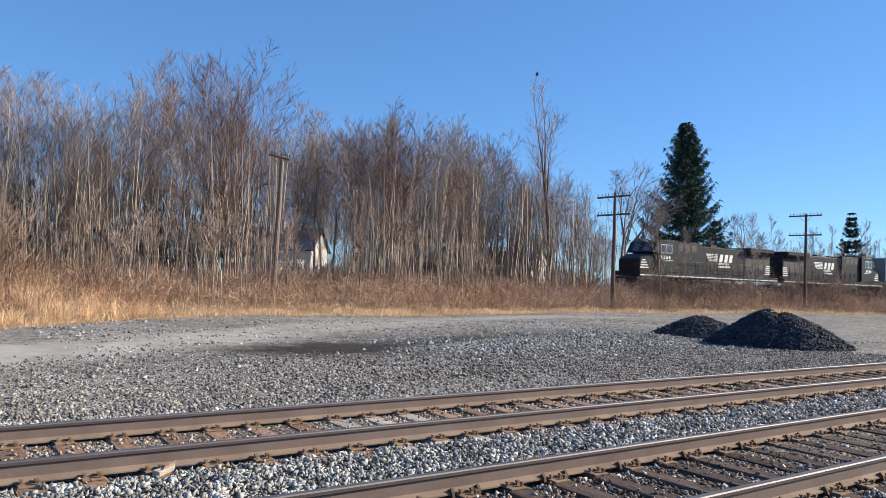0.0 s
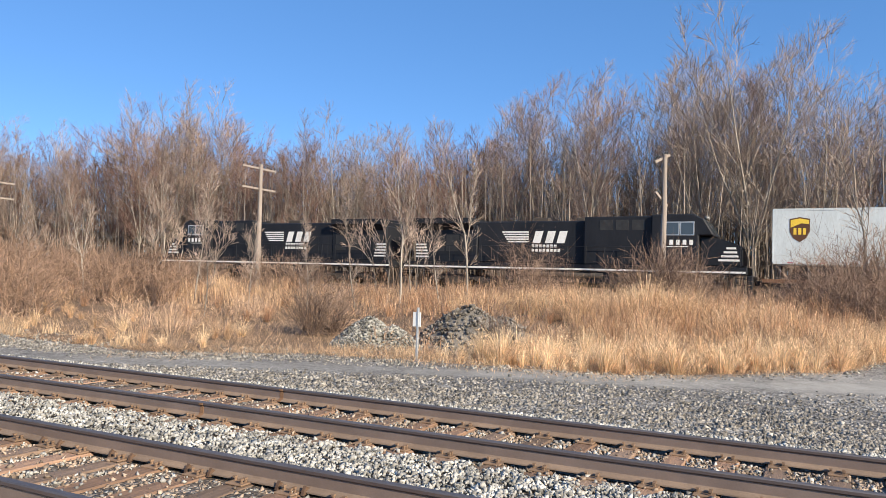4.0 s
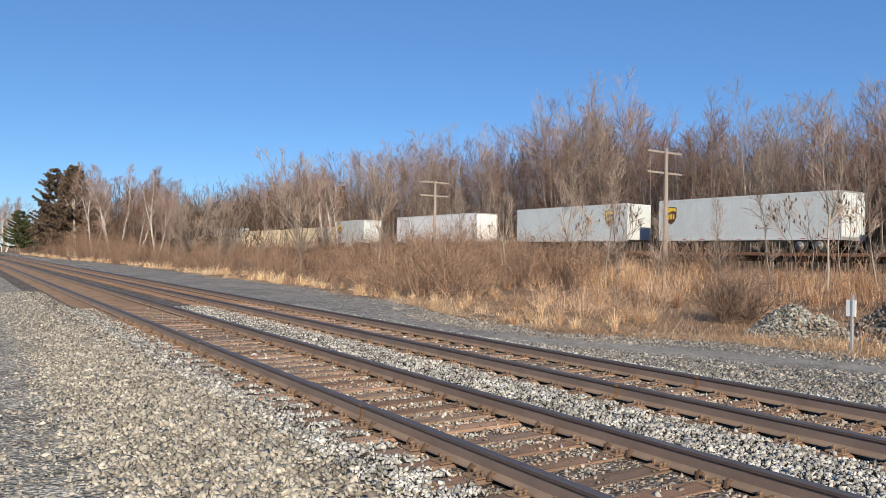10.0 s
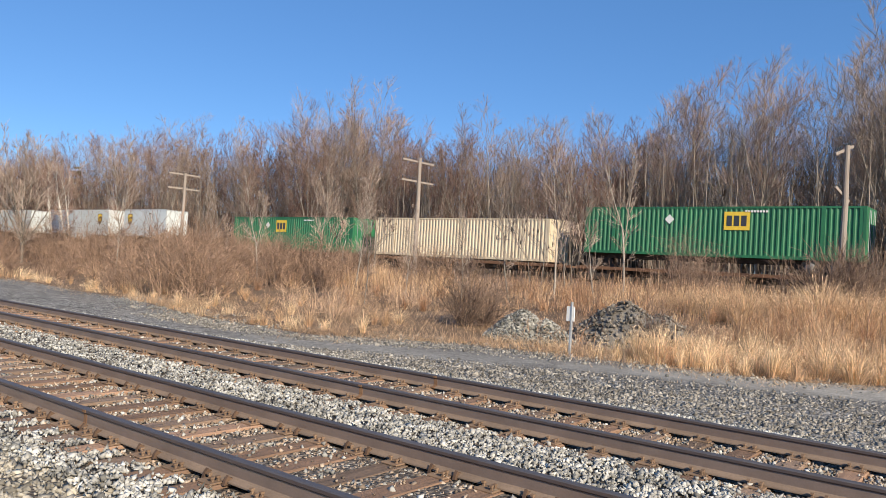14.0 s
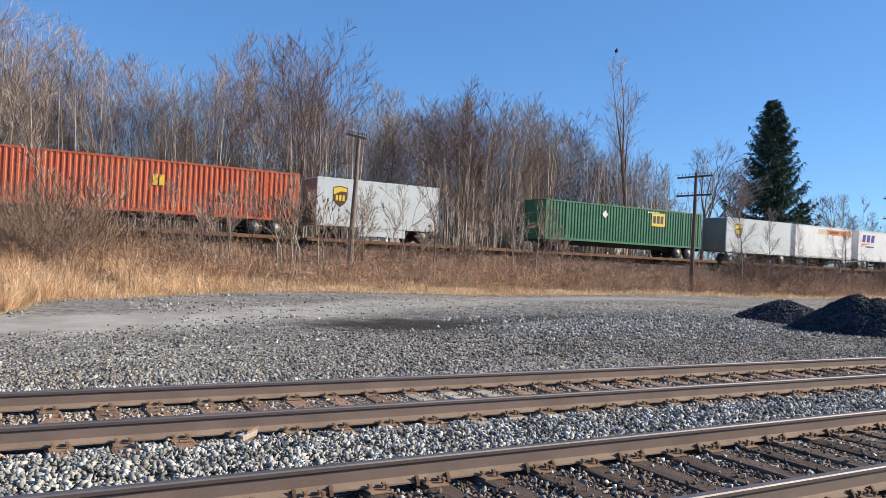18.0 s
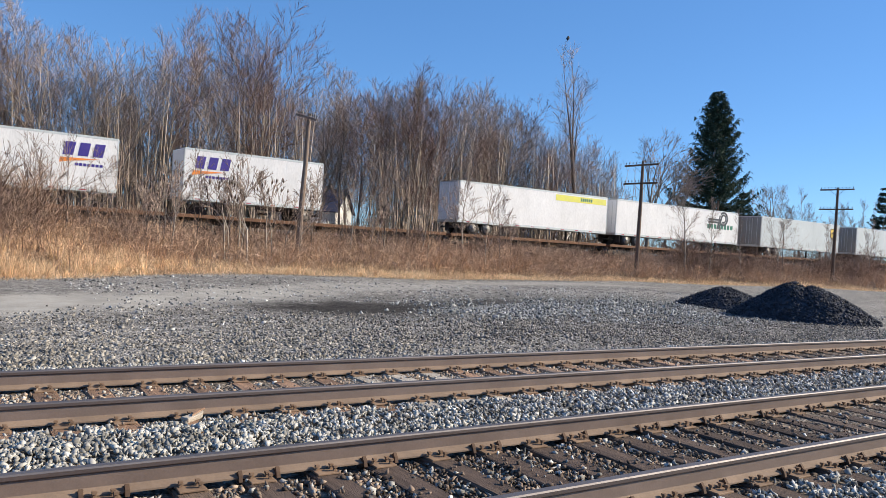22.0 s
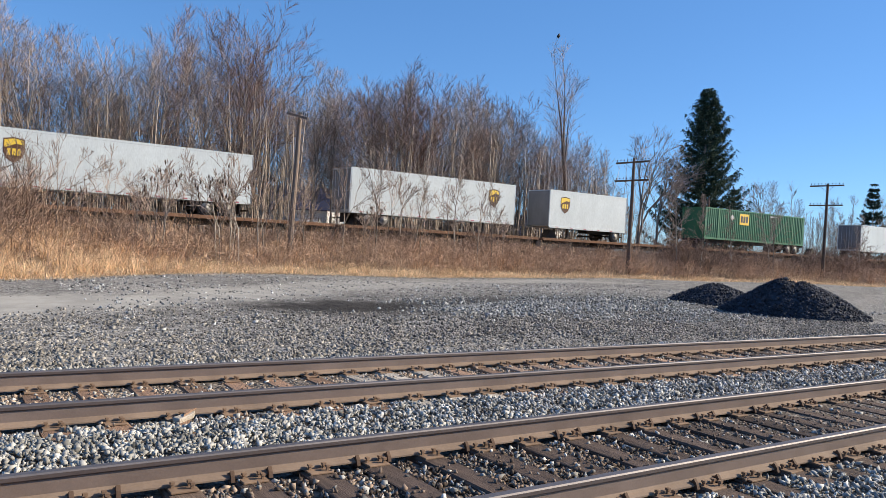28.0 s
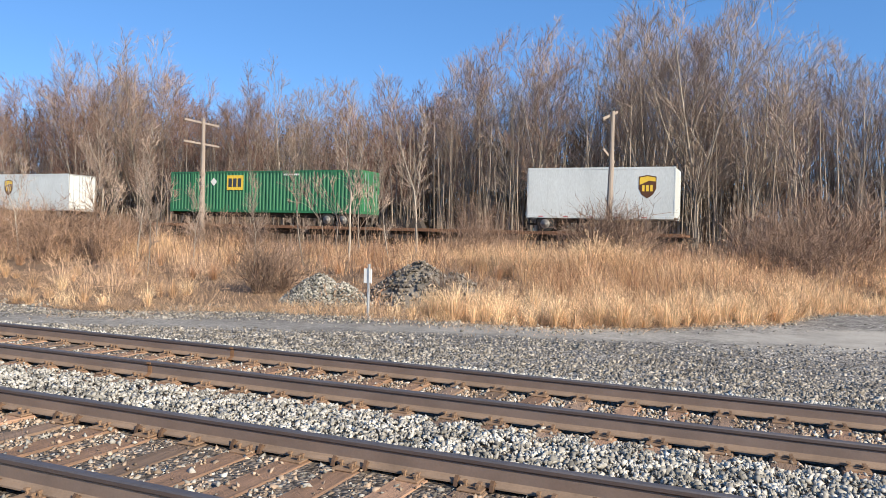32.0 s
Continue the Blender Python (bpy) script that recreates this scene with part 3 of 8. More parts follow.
def all_stones():
    rng = np.random.default_rng(5)
    # track bed: thicker near the middle of the plan
    n = 150000
    x = np.concatenate([rng.normal(0, 7, n // 2), rng.uniform(-24, 30, n // 2)])
    y = rng.uniform(2.7, 9.7, len(x))
    on_tie = np.abs((x / TIE_STEP + 0.5) % 1 - 0.5) * TIE_STEP < 0.125
    near_d, far_d = np.abs(y - NEAR_Y), np.abs(y - FAR_Y)
    in_track = (near_d < 0.98) | (far_d < 0.98)
    over_tie = ((near_d < 1.25) | (far_d < 1.25)) & on_tie
    under_rail = (np.abs(near_d - 0.755) < 0.09) | (np.abs(far_d - 0.755) < 0.09)
    keep = ~under_rail & (~over_tie | (rng.random(len(x)) < 0.10))
    z = np.where(in_track & ~on_tie, -0.03, 0.0) + np.where((y > 5.6) & (y < 6.6), 0.025, 0)
    P = np.stack([x, y, z], 1)
    rusty = in_track & (rng.random(len(x)) < 0.75)
    # towards +x the stones turn darker: backlight put into their colour
    backlit_tone = rng.random(len(x)) < sm((x + 1) / 7)
    tagged(stones("dark_ballast", P[keep & ~rusty & backlit_tone], 0.031, M_STONE_GREY_BACKLIT, rng), "blue-grey ballast between the tracks, darkened as if backlit", "ballast", kind="stuff")
    tagged(stones("track_ballast", P[keep & ~rusty & ~backlit_tone], 0.031, M_STONE, rng), "grey crushed-stone ballast lying between the tracks", "ballast", kind="stuff")
    # rusty crib stones take the same backlit darkening towards +x
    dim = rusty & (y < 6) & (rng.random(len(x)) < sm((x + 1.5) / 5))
    tagged(stones("dark_crib_ballast", P[keep & dim], 0.027, M_STONE_RUSTDARK, rng), "rust-brown ballast stones between ties, darkened as if backlit", "ballast", kind="stuff")
    rusty &= ~dim
    tagged(stones("crib_ballast", P[keep & rusty], 0.027, M_STONE_RUST, rng), "rust-stained ballast stones between the ties", "ballast", kind="stuff")
    n = 16000                                  # fresh grey stone spread on the yard
    x, y = rng.uniform(9.0, 25, n), rng.uniform(12.5, 21, n)
    x += 0.5 * (y - 17)
    ok = rng.random(n) < 1.3 * lump2(x * 0.8, y * 1.1) * np.clip(1.25 - ((x - 17.0) / 6.8) ** 2 - ((y - 16.6) / 3.4) ** 2, 0, 1)
    P = np.stack([x, y, land(x, y)], 1)[ok]
    tagged(stones("fresh_stones", P, 0.058, M_STONE_FRESH, rng, 0.1), "bluish-grey fresh crushed stone spread over the yard", "gravel", kind="stuff")
    n = 9000                                   # scattered dark stones farther out on the yard
    x, y = rng.uniform(3, 30, n), rng.uniform(13, 27, n)
    ok = (y < edge(x) + 0.6) & (rng.random(n) < 0.15 + 0.85 * lump2(x * 0.6, y)) & (((x - 9.5) / 4.2) ** 2 + ((y - 17.3) / 1.7) ** 2 > rng.uniform(0.4, 1, n))
    P = np.stack([x, y, land(x, y)], 1)[ok]
    tagged(stones("scattered_stones", P, 0.05, M_STONE_GREY_BACKLIT, rng, 0.0), "scattered dark and light stones on the packed yard", "gravel", kind="stuff")
    n = 6000                                   # stones strewn into the edge of the grass
    x = rng.uniform(-26, 32, n)
    y = edge(x) + rng.normal(0.1, 0.7, n)
    ok = (y > 10.5) & (rng.random(n) < lump2(x * 1.3, y * 0.7) * 1.2)
    P = np.stack([x, y, land(x, y)], 1)[ok]
    tagged(stones("edge_stones", P, 0.05, M_GRAVEL_OLIVE, rng, 0.1), "loose stones strewn along the edge of the grass", "gravel", kind="stuff")
    # shoulder south of the tracks
    n = 54000
    x = np.concatenate([rng.normal(-5, 6.5, n * 3 // 4), rng.uniform(-34, 16, n // 4)])
    y = 2.95 - np.abs(rng.normal(0, 2.7, len(x)))
    P = np.stack([x, y, land(x, y)], 1)
    tagged(stones("shoulder_stones", P, 0.038, M_STONE_TAN, rng, 0.02), "tan and grey loose stones on the track shoulder", "gravel", kind="stuff")
    # yard
    n = 84000
    x = rng.uniform(-20, 24, n)
    y = 9.4 + np.abs(rng.normal(0, 3.3, n))
    ok = y < edge(x) - 0.3
    P = np.stack([x, y, land(x, y)], 1)[ok & (rng.random(n) < 0.4 + 0.8 * lump2(x, y)) & (((x - 9.5) / 4.2) ** 2 + ((y - 17.3) / 1.7) ** 2 > rng.uniform(0.5, 1, n)) & (np.abs(y - np.interp(x, PATH_X, PATH_Y)) > rng.uniform(0.7, 2.0, n) * np.interp(x, [-12, 0], [0.7, 1.0]))]
    # darker pebbles take over towards +x, as in the ballast
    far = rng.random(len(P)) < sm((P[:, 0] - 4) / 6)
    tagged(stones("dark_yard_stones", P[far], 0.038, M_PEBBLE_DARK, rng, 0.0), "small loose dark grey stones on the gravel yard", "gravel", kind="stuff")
    P = P[~far]
    tagged(stones("yard_stones", P, 0.038, M_PEBBLE, rng, 0.0), "small loose grey stones on the gravel yard", "gravel", kind="stuff")


all_stones()


def heap(name, x, y, rx, ry, h, stone, n, size, label, category, turn=0.0, rng_seed=3, peaks=((0, 0, 1),)):
    """A heap of loose stones: a lumpy mound with real stones over it."""
    rng = np.random.default_rng(rng_seed)
    c, s = math.cos(radians(turn)), math.sin(radians(turn))

    def height(u, v):
        z = 0
        for pu, pv, ph in peaks:
            r = np.sqrt((u - pu) ** 2 + (v - pv) ** 2) / (1 - 0.92 * math.hypot(pu, pv))
            z = np.maximum(z, ph * np.clip(1 - r ** 1.25, 0, 1))
        r = np.sqrt(u * u + v * v)
        return h * (z + 0.05 * np.sin(7 * u + 2) * np.sin(6 * v) * np.clip(1 - r, 0, 1))
    g = 26
    U, V = np.meshgrid(np.linspace(-1, 1, g), np.linspace(-1, 1, g))
    W = height(U, V)
    pts = np.stack([U * rx * c - V * ry * s, U * rx * s + V * ry * c, W - 0.05], -1).reshape(-1, 3)
    i = (np.arange(g - 1)[:, None] * g + np.arange(g - 1)[None]).ravel()
    f = np.stack([i, i + 1, i + g + 1, i + g], 1)
    base = float(land(x, y))
    t = thing(name, pose(x, y, base), label, category)
    core = new("mound", mesh_np("mound", pts, f, stone, True))
    core.parent = t
    u, v = rng.uniform(-1, 1, (2, n))
    ok = height(u, v) > 0.01 * h
    u, v = u[ok], v[ok]
    P = np.stack([u * rx * c - v * ry * s, u * rx * s + v * ry * c, height(u, v)], 1)
    st = stones("stone_cover", P, size, stone, rng, 0.1)
    st.parent = t
    tagged(st, kind="stuff")
    return t


heap("ballast_heap", 24.75, 17.8, 1.75, 1.9, 0.78, M_STONE_SHADE, 3000, 0.055, "small crushed-ballast heap on the gravel yard, shade in its colour", "gravel heap")
heap("ballast_heap", 23.7, 14.1, 1.9, 2.3, 1.16, M_STONE_SHADE, 6000, 0.055, "large crushed-ballast heap on the gravel yard, shade in its colour", "gravel heap", 30, 4, ((0, 0.12, 1), (0, -0.12, 0.97), (0, -0.36, 0.7)))
heap("gravel_heap", -10.7, 16.95, 1.2, 1.25, 0.86, M_GRAVEL_OLIVE, 3600, 0.055, "low heap of olive-grey gravel at the edge of the dry grass", "gravel heap", 0, 6, ((-0.15, 0, 0.9), (0.4, 0.1, 0.7), (-0.4, 0, 0.75)))
heap("rubble_heap", -8.85, 19.4, 2.1, 1.6, 1.18, M_RUBBLE, 1500, 0.07, "heap of earth and rubble overgrown with dead vines", "rubble heap", 0, 8, ((-0.15, 0, 1), (0.35, 0, 0.8), (-0.4, 0, 0.7)))


# ---- tracks ----
RAIL_PROFILE = [(-0.07, 0), (0.07, 0), (0.07, 0.012), (0.026, 0.03), (0.017, 0.045), (0.017, 0.132), (0.03, 0.142), (0.036, 0.146), (0.036, 0.170), (0.028, 0.180),
                (-0.028, 0.180), (-0.036, 0.170), (-0.036, 0.146), (-0.03, 0.142), (-0.017, 0.132), (-0.017, 0.045), (-0.026, 0.03), (-0.07, 0.012)]
RAIL_Z = 0.015


def rail(parent, y, z, x0, x1):
    bm = bmesh.new()
    fs = prism(bm, [(y + a, z + b) for a, b in RAIL_PROFILE], "x", x0, x1)
    for f in fs:
        c = f.calc_center_median()
        h = c.z - z
        f.material_index = 1 if h > 0.172 else (2 if h < 0.05 and abs(f.normal.x) < 0.5 else (3 if h < 0.136 else 0))
    return part("rail", bm, [M_RAIL, M_HEAD, M_FLANGE, M_WEB], parent, "steel rail with a polished head and dusty rusted foot")


def tie_mesh(rng, material, length=2.6):
    bm = bmesh.new()
    box(bm, -0.115, 0.115, -length / 2, length / 2, -0.17, 0.0, 0.012)
    for v in bm.verts:
        v.co.x += rng.uniform(-0.008, 0.008)
        v.co.z += rng.uniform(-0.006, 0.004)
        v.co.y += rng.uniform(-0.02, 0.02)
    me = bpy.data.meshes.new("tie")
    bm.to_mesh(me)
    bm.free()
    me.materials.append(material)
    return me


def plate_mesh():
    bm = bmesh.new()
    box(bm, -0.09, 0.09, -0.18, 0.18, 0.001, 0.016, 0.003)
    for sx, sy in ((-0.06, -0.085), (0.06, 0.085), (0.055, -0.14), (-0.05, 0.14), (0.05, -0.085)):
        box(bm, sx - 0.009, sx + 0.009, sy - 0.009, sy + 0.009, 0.012, 0.045)
        box(bm, sx - 0.014, sx + 0.014, sy - 0.018, sy + 0.014, 0.040, 0.056)
    me = bpy.data.meshes.new("tie_plate")
    bm.to_mesh(me)
    bm.free()
    me.materials.append(M_PLATE)
    return me


def anchor_mesh():
    bm = bmesh.new()
    prism(bm, [(-0.10, -0.03), (0.10, -0.03), (0.085, 0.012), (0.06, 0.042), (0.04, 0.02), (-0.04, 0.02), (-0.06, 0.042), (-0.085, 0.012)], "x", -0.014, 0.014)
    me = bpy.data.meshes.new("rail_anchor")
    bm.to_mesh(me)
    bm.free()
    me.materials.append(M_ANCHOR)
    return me


PLATE, ANCHOR = plate_mesh(), anchor_mesh()


def track(name, yc, z, x0, x1, tie_mats, near, label, step=TIE_STEP, anchors=False, seed=1, shaded_from=0.0, pale=(0.0, 0.0)):
    rng = random.Random(seed)
    grey = tie_mesh(rng, M_TIE_GREY)
    t = tagged(thing(name, pose(0, 0, 0), label, "railway track"), kind="structure")
    for s in (-0.755, 0.755):
        rail(t, yc + s, z + RAIL_Z, x0, x1)
    kinds = [tie_mesh(rng, m) for m in tie_mats for _ in range(3)]
    per = len(kinds) // len(tie_mats)
    k0, k1 = math.ceil(x0 / step), math.floor(x1 / step)
    rest = []
    for k in range(k0, k1 + 1):
        x = k * step + rng.uniform(-0.025, 0.025)
        if near and near[0] < x < near[1]:
            # past this x the ties switch to the copy darkened as backlit
            which = rng.randrange(per) + per * (min(2, len(tie_mats) - 1) if x > shaded_from + rng.uniform(-2, 2) else (0 if rng.random() < 0.65 else 1))
            tie = shared("tie", grey if pale[0] < x < pale[1] else kinds[which], t, pose(x, yc + rng.uniform(-0.04, 0.04), z, 0, 0, rng.uniform(-1.2, 1.2)))
            for s in (-0.755, 0.755):
                shared("tie_plate", PLATE, tie, pose(0, s - tie.location.y + yc, 0))
                if anchors and k % 2 == 0:
                    for dx in (-0.135, 0.135):
                        shared("rail_anchor", ANCHOR, tie, pose(dx, s - tie.location.y + yc, 0.03))
        elif -160 < x < 160:
            rest.append(x)
    if rest:
        bm = bmesh.new()
        for x in rest:
            box(bm, x - 0.115, x + 0.115, yc - 1.3, yc + 1.3, z - 0.17, z)
        tagged(part("far_ties", bm, tie_mats[0], t), kind="stuff")
    return t


TRACK_NEAR = track("track_1", NEAR_Y, 0.0, -700, 400, [M_TIE_DARK, M_TIE_RED, M_TIE_SHADED], (-20, 26), "worn siding track with dusty brown ties and spiked tie plates", anchors=True, seed=2, shaded_from=0.5)
TRACK_FAR = track("track_2", FAR_Y, 0.0, -700, 400, [M_TIE_RED, M_TIE_DARK, M_TIE_SHADED], (-26, 34), "main track with reddish-brown wooden ties in grey ballast", seed=3, shaded_from=13.0, pale=(4.0, 5.9))
MAIN_Y, MAIN_Z = 45.3, 1.12            # the track on the bank; tie tops
TRACK_MAIN = track("track_3", MAIN_Y, MAIN_Z, -700, 900, [M_TIE_DARK], None, "busy main track on a low bank behind dry grass", seed=4)
MAIN_RAIL = MAIN_Z + RAIL_Z + 0.18     # top of its rails


def welds():
    """Rust-coloured weld bands and bolted joint bars on the rails."""
    for tr, y, x, m in ((TRACK_FAR, FAR_Y + 0.755, -6.9, M_WELD), (TRACK_FAR, FAR_Y - 0.755, -6.9, M_WELD), (TRACK_NEAR, NEAR_Y - 0.755, -7.2, M_WELD),
                        (TRACK_NEAR, NEAR_Y - 0.755, -13.4, M_PLATE), (TRACK_NEAR, NEAR_Y + 0.755, -13.4, M_PLATE)):
        bm = bmesh.new()
        prism(bm, [(y + a * 1.06 + (0.003 if a > 0 else -0.003), RAIL_Z + b) for a, b in RAIL_PROFILE if b < 0.171], "x", x - 0.03, x + 0.03)
        part("weld_band", bm, m, tr, "rust-orange weld band on the rail")


welds()

def wood_scrap():
    """A split end of an old tie that lies on the stones beside the main track."""
    t = thing("wood_scrap", pose(2.05, 6.86, 0.02, 4, -5, 38), "splintered pale end of an old tie on the ballast", "wood scrap")
    bm = bmesh.new()
    prism(bm, [(-0.12, -0.04), (0.08, -0.045), (0.14, -0.01), (0.09, 0.04), (-0.03, 0.03), (-0.11, 0.045)], "z", -0.02, 0.03)
    bmesh.ops.bevel(bm, geom=list(bm.edges), offset=0.006, segments=1, affect="EDGES")
    part("block", bm, M_TIE_GREY, t)
    bm = bmesh.new()
    prism(bm, [(-0.05, -0.03), (0.17, 0.0), (0.05, 0.025)], "z", 0.0305, 0.045)
    part("splinter", bm, M_TIE_RED, t, "torn reddish splinter")


wood_scrap()

# ---- bare trees ----
def tubes(segs, n):
    """Tapered tubes from rows (x0 y0 z0 r0 x1 y1 z1 r1): vertices and quads."""
    S = np.asarray(segs, float)
    P, Q, r0, r1 = S[:, 0:3], S[:, 4:7], S[:, 3], S[:, 7]
    D = Q - P
    D /= np.maximum(np.linalg.norm(D, axis=1, keepdims=True), 1e-9)
    H = np.where(np.abs(D[:, 2:3]) < 0.9, np.array([[0, 0, 1.0]]), np.array([[1.0, 0, 0]]))
    U = np.cross(D, H)
    U /= np.linalg.norm(U, axis=1, keepdims=True)
    W = np.cross(D, U)
    a = 2 * np.pi * np.arange(n) / n
    ring = np.cos(a)[None, :, None] * U[:, None] + np.sin(a)[None, :, None] * W[:, None]
    A, B = P[:, None] + ring * r0[:, None, None], Q[:, None] + ring * r1[:, None, None]
    V = np.concatenate([A, B], 1).reshape(-1, 3)
    i = np.arange(n)
    q = np.stack([i, (i + 1) % n, n + (i + 1) % n, n + i], 1)
    F = (q[None] + 2 * n * np.arange(len(S))[:, None, None]).reshape(-1, 4)
    return V, F


def ribbons(segs, rng):
    """Flat thin strips for the finest twigs: vertices and quads."""
    S = np.asarray(segs, float)
    P, Q, r0, r1 = S[:, 0:3], S[:, 4:7], S[:, 3:4], S[:, 7:8]
    D = Q - P
    U = np.cross(D, rng.normal(size=D.shape))
    U /= np.maximum(np.linalg.norm(U, axis=1, keepdims=True), 1e-9)
    V = np.stack([P - U * r0, P + U * r0, Q + U * r1, Q - U * r1], 1).reshape(-1, 3)
    return V, np.arange(len(S) * 4).reshape(-1, 4)


def spikes(segs, rng):
    """The finest twigs, each one a long thin triangle: vertices and triangles."""
    S = np.asarray(segs, float)
    P, Q, r0 = S[:, 0:3], S[:, 4:7], S[:, 3:4]
    U = np.cross(Q - P, rng.normal(size=P.shape))
    U /= np.maximum(np.linalg.norm(U, axis=1, keepdims=True), 1e-9)
    return np.stack([P - U * r0, P + U * r0, Q], 1).reshape(-1, 3), np.arange(len(S) * 3).reshape(-1, 3)


def shoot(out, p, d, length, r, n, rng, lift=0.12, wander=0.18, tip=0.35):
    """A wandering branch of n pieces; returns the points along it with direction and radius."""
    pts = []
    p, d = np.array(p, float), np.array(d, float)
    for k in range(n):
        d = d + rng.normal(0, wander, 3) + np.array([0, 0, lift])
        d /= np.linalg.norm(d)
        q = p + d * length / n
        ra, rb = r * (1 - (1 - tip) * k / n), r * (1 - (1 - tip) * (k + 1) / n)
        out.append((*p, ra, *q, rb))
        pts.append((q, d, rb))
        p = q
    return pts


def side(d, spread, rng):
    """A direction that leaves d at about spread radians."""
    u = rng.normal(size=3)
    u -= d * np.dot(u, d)
    u /= np.linalg.norm(u) + 1e-9
    return d * math.cos(spread) + u * math.sin(spread)


def fan_tree(rng, h, bole=0.3, levels=6, open_=0.36, r=None, twig_r=0.0105, twigs=6, rise=0.10, wander=0.035, stems=1, shrink=0.79, shoots=2):
    """Skeleton of a leafless tree that forks again and again into a rounded fan of branches."""
    wood, fine, tips = [], [], []
    r = r or h * 0.0105

    def grow(p, d, L, rr, level):
        pts = shoot(wood if level > 2 else fine, p, d, L, max(rr, twig_r * 1.4), 2, rng, 0.03, wander, 0.8)
        q, dq, rq = pts[-1]
        if level < 4:                        # short side shoots
            for k in range(min(shoots, 2 if level > 1 else 1)):
                qs, ds, _r = pts[k]
                e = shoot(fine, qs, side(ds, rng.uniform(0.45, 0.85), rng), L * rng.uniform(0.4, 0.8), twig_r * 1.2, 1, rng, 0.08, 0.05, 0.6)[0]
                for t in range(2):
                    shoot(tips, e[0] - e[1] * rng.uniform(0, 0.4) * L * 0.5, side(e[1], rng.uniform(0.25, 0.7), rng), h * rng.uniform(0.015, 0.035), twig_r, 1, rng, 0.06, 0.03, 0.5)
        if level == 0:
            for t in range(twigs):
                shoot(tips, q - dq * rng.uniform(0, 0.7) * L, side(dq, rng.uniform(0.15, 0.6), rng), h * rng.uniform(0.02, 0.055), twig_r * 0.9, 1, rng, 0.06, 0.03, 0.5)
            return
        n = 3 if rng.random() < 0.42 else 2
        for c in range(n):
            dd = side(dq, open_ * rng.uniform(0.5, 1.25), rng) + np.array([0, 0, rise])
            dd /= np.linalg.norm(dd)
            grow(q, dd, L * shrink * rng.uniform(0.82, 1.15), rr * (0.70 if n == 2 else 0.62), level - 1)

    for s in range(stems):
        d0 = np.array([rng.normal(0, 0.03 + 0.07 * (stems > 1)), rng.normal(0, 0.03 + 0.07 * (stems > 1)), 1.0])
        d0 /= np.linalg.norm(d0)
        rs = r * (1 if s == 0 else 0.75)
        trunk = shoot(wood, (rng.normal(0, 0.4) * (s > 0), rng.normal(0, 0.4) * (s > 0), -0.2), d0, h * bole, rs, 4, rng, 0.04, 0.02, 0.78)
        L0 = h * (1 - bole) * (1 - shrink) / (1 - shrink ** (levels + 1)) * 1.08
        q, d, rb = trunk[-1]
        for c in range(3):
            dd = side(d, open_ * (0.25 if c == 0 else rng.uniform(0.7, 1.2)), rng)
            grow(q if c < 2 else trunk[-2][0], dd, L0 * (1.15 if c == 0 else 1.0), rb * (0.75 if c == 0 else 0.6), levels - (1 if c == 0 else 1))
    top = max(s[6] for s in wood + fine + tips)
    k = h / top
    scale = lambda segs: [tuple(v * k for v in s) for s in segs]
    return scale(wood), scale(fine), scale(tips)


def sweep(lines, n=6):
    """Round tapering tubes along lines of (points, radii), each one closed skin: vertices and quads."""
    VV, FF, nv = [], [], 0
    a = 2 * np.pi * np.arange(n) / n
    i = np.arange(n)
    for pts, rad in lines:
        P, R = np.array(pts, float), np.array(rad, float)
        T = np.gradient(P, axis=0)
        T /= np.linalg.norm(T, axis=1, keepdims=True)
        U = np.cross(T, np.array([0.3, 1.0, 0.05]))
        U /= np.linalg.norm(U, axis=1, keepdims=True)
        W = np.cross(T, U)
        VV.append((P[:, None] + R[:, None, None] * (np.cos(a)[None, :, None] * U[:, None] + np.sin(a)[None, :, None] * W[:, None])).reshape(-1, 3))
        q = np.stack([i, (i + 1) % n, n + (i + 1) % n, n + i], 1)
        FF.append((q[None] + n * np.arange(len(P) - 1)[:, None, None]).reshape(-1, 4) + nv)
        nv += n * len(P)
    return np.concatenate(VV), np.concatenate(FF)


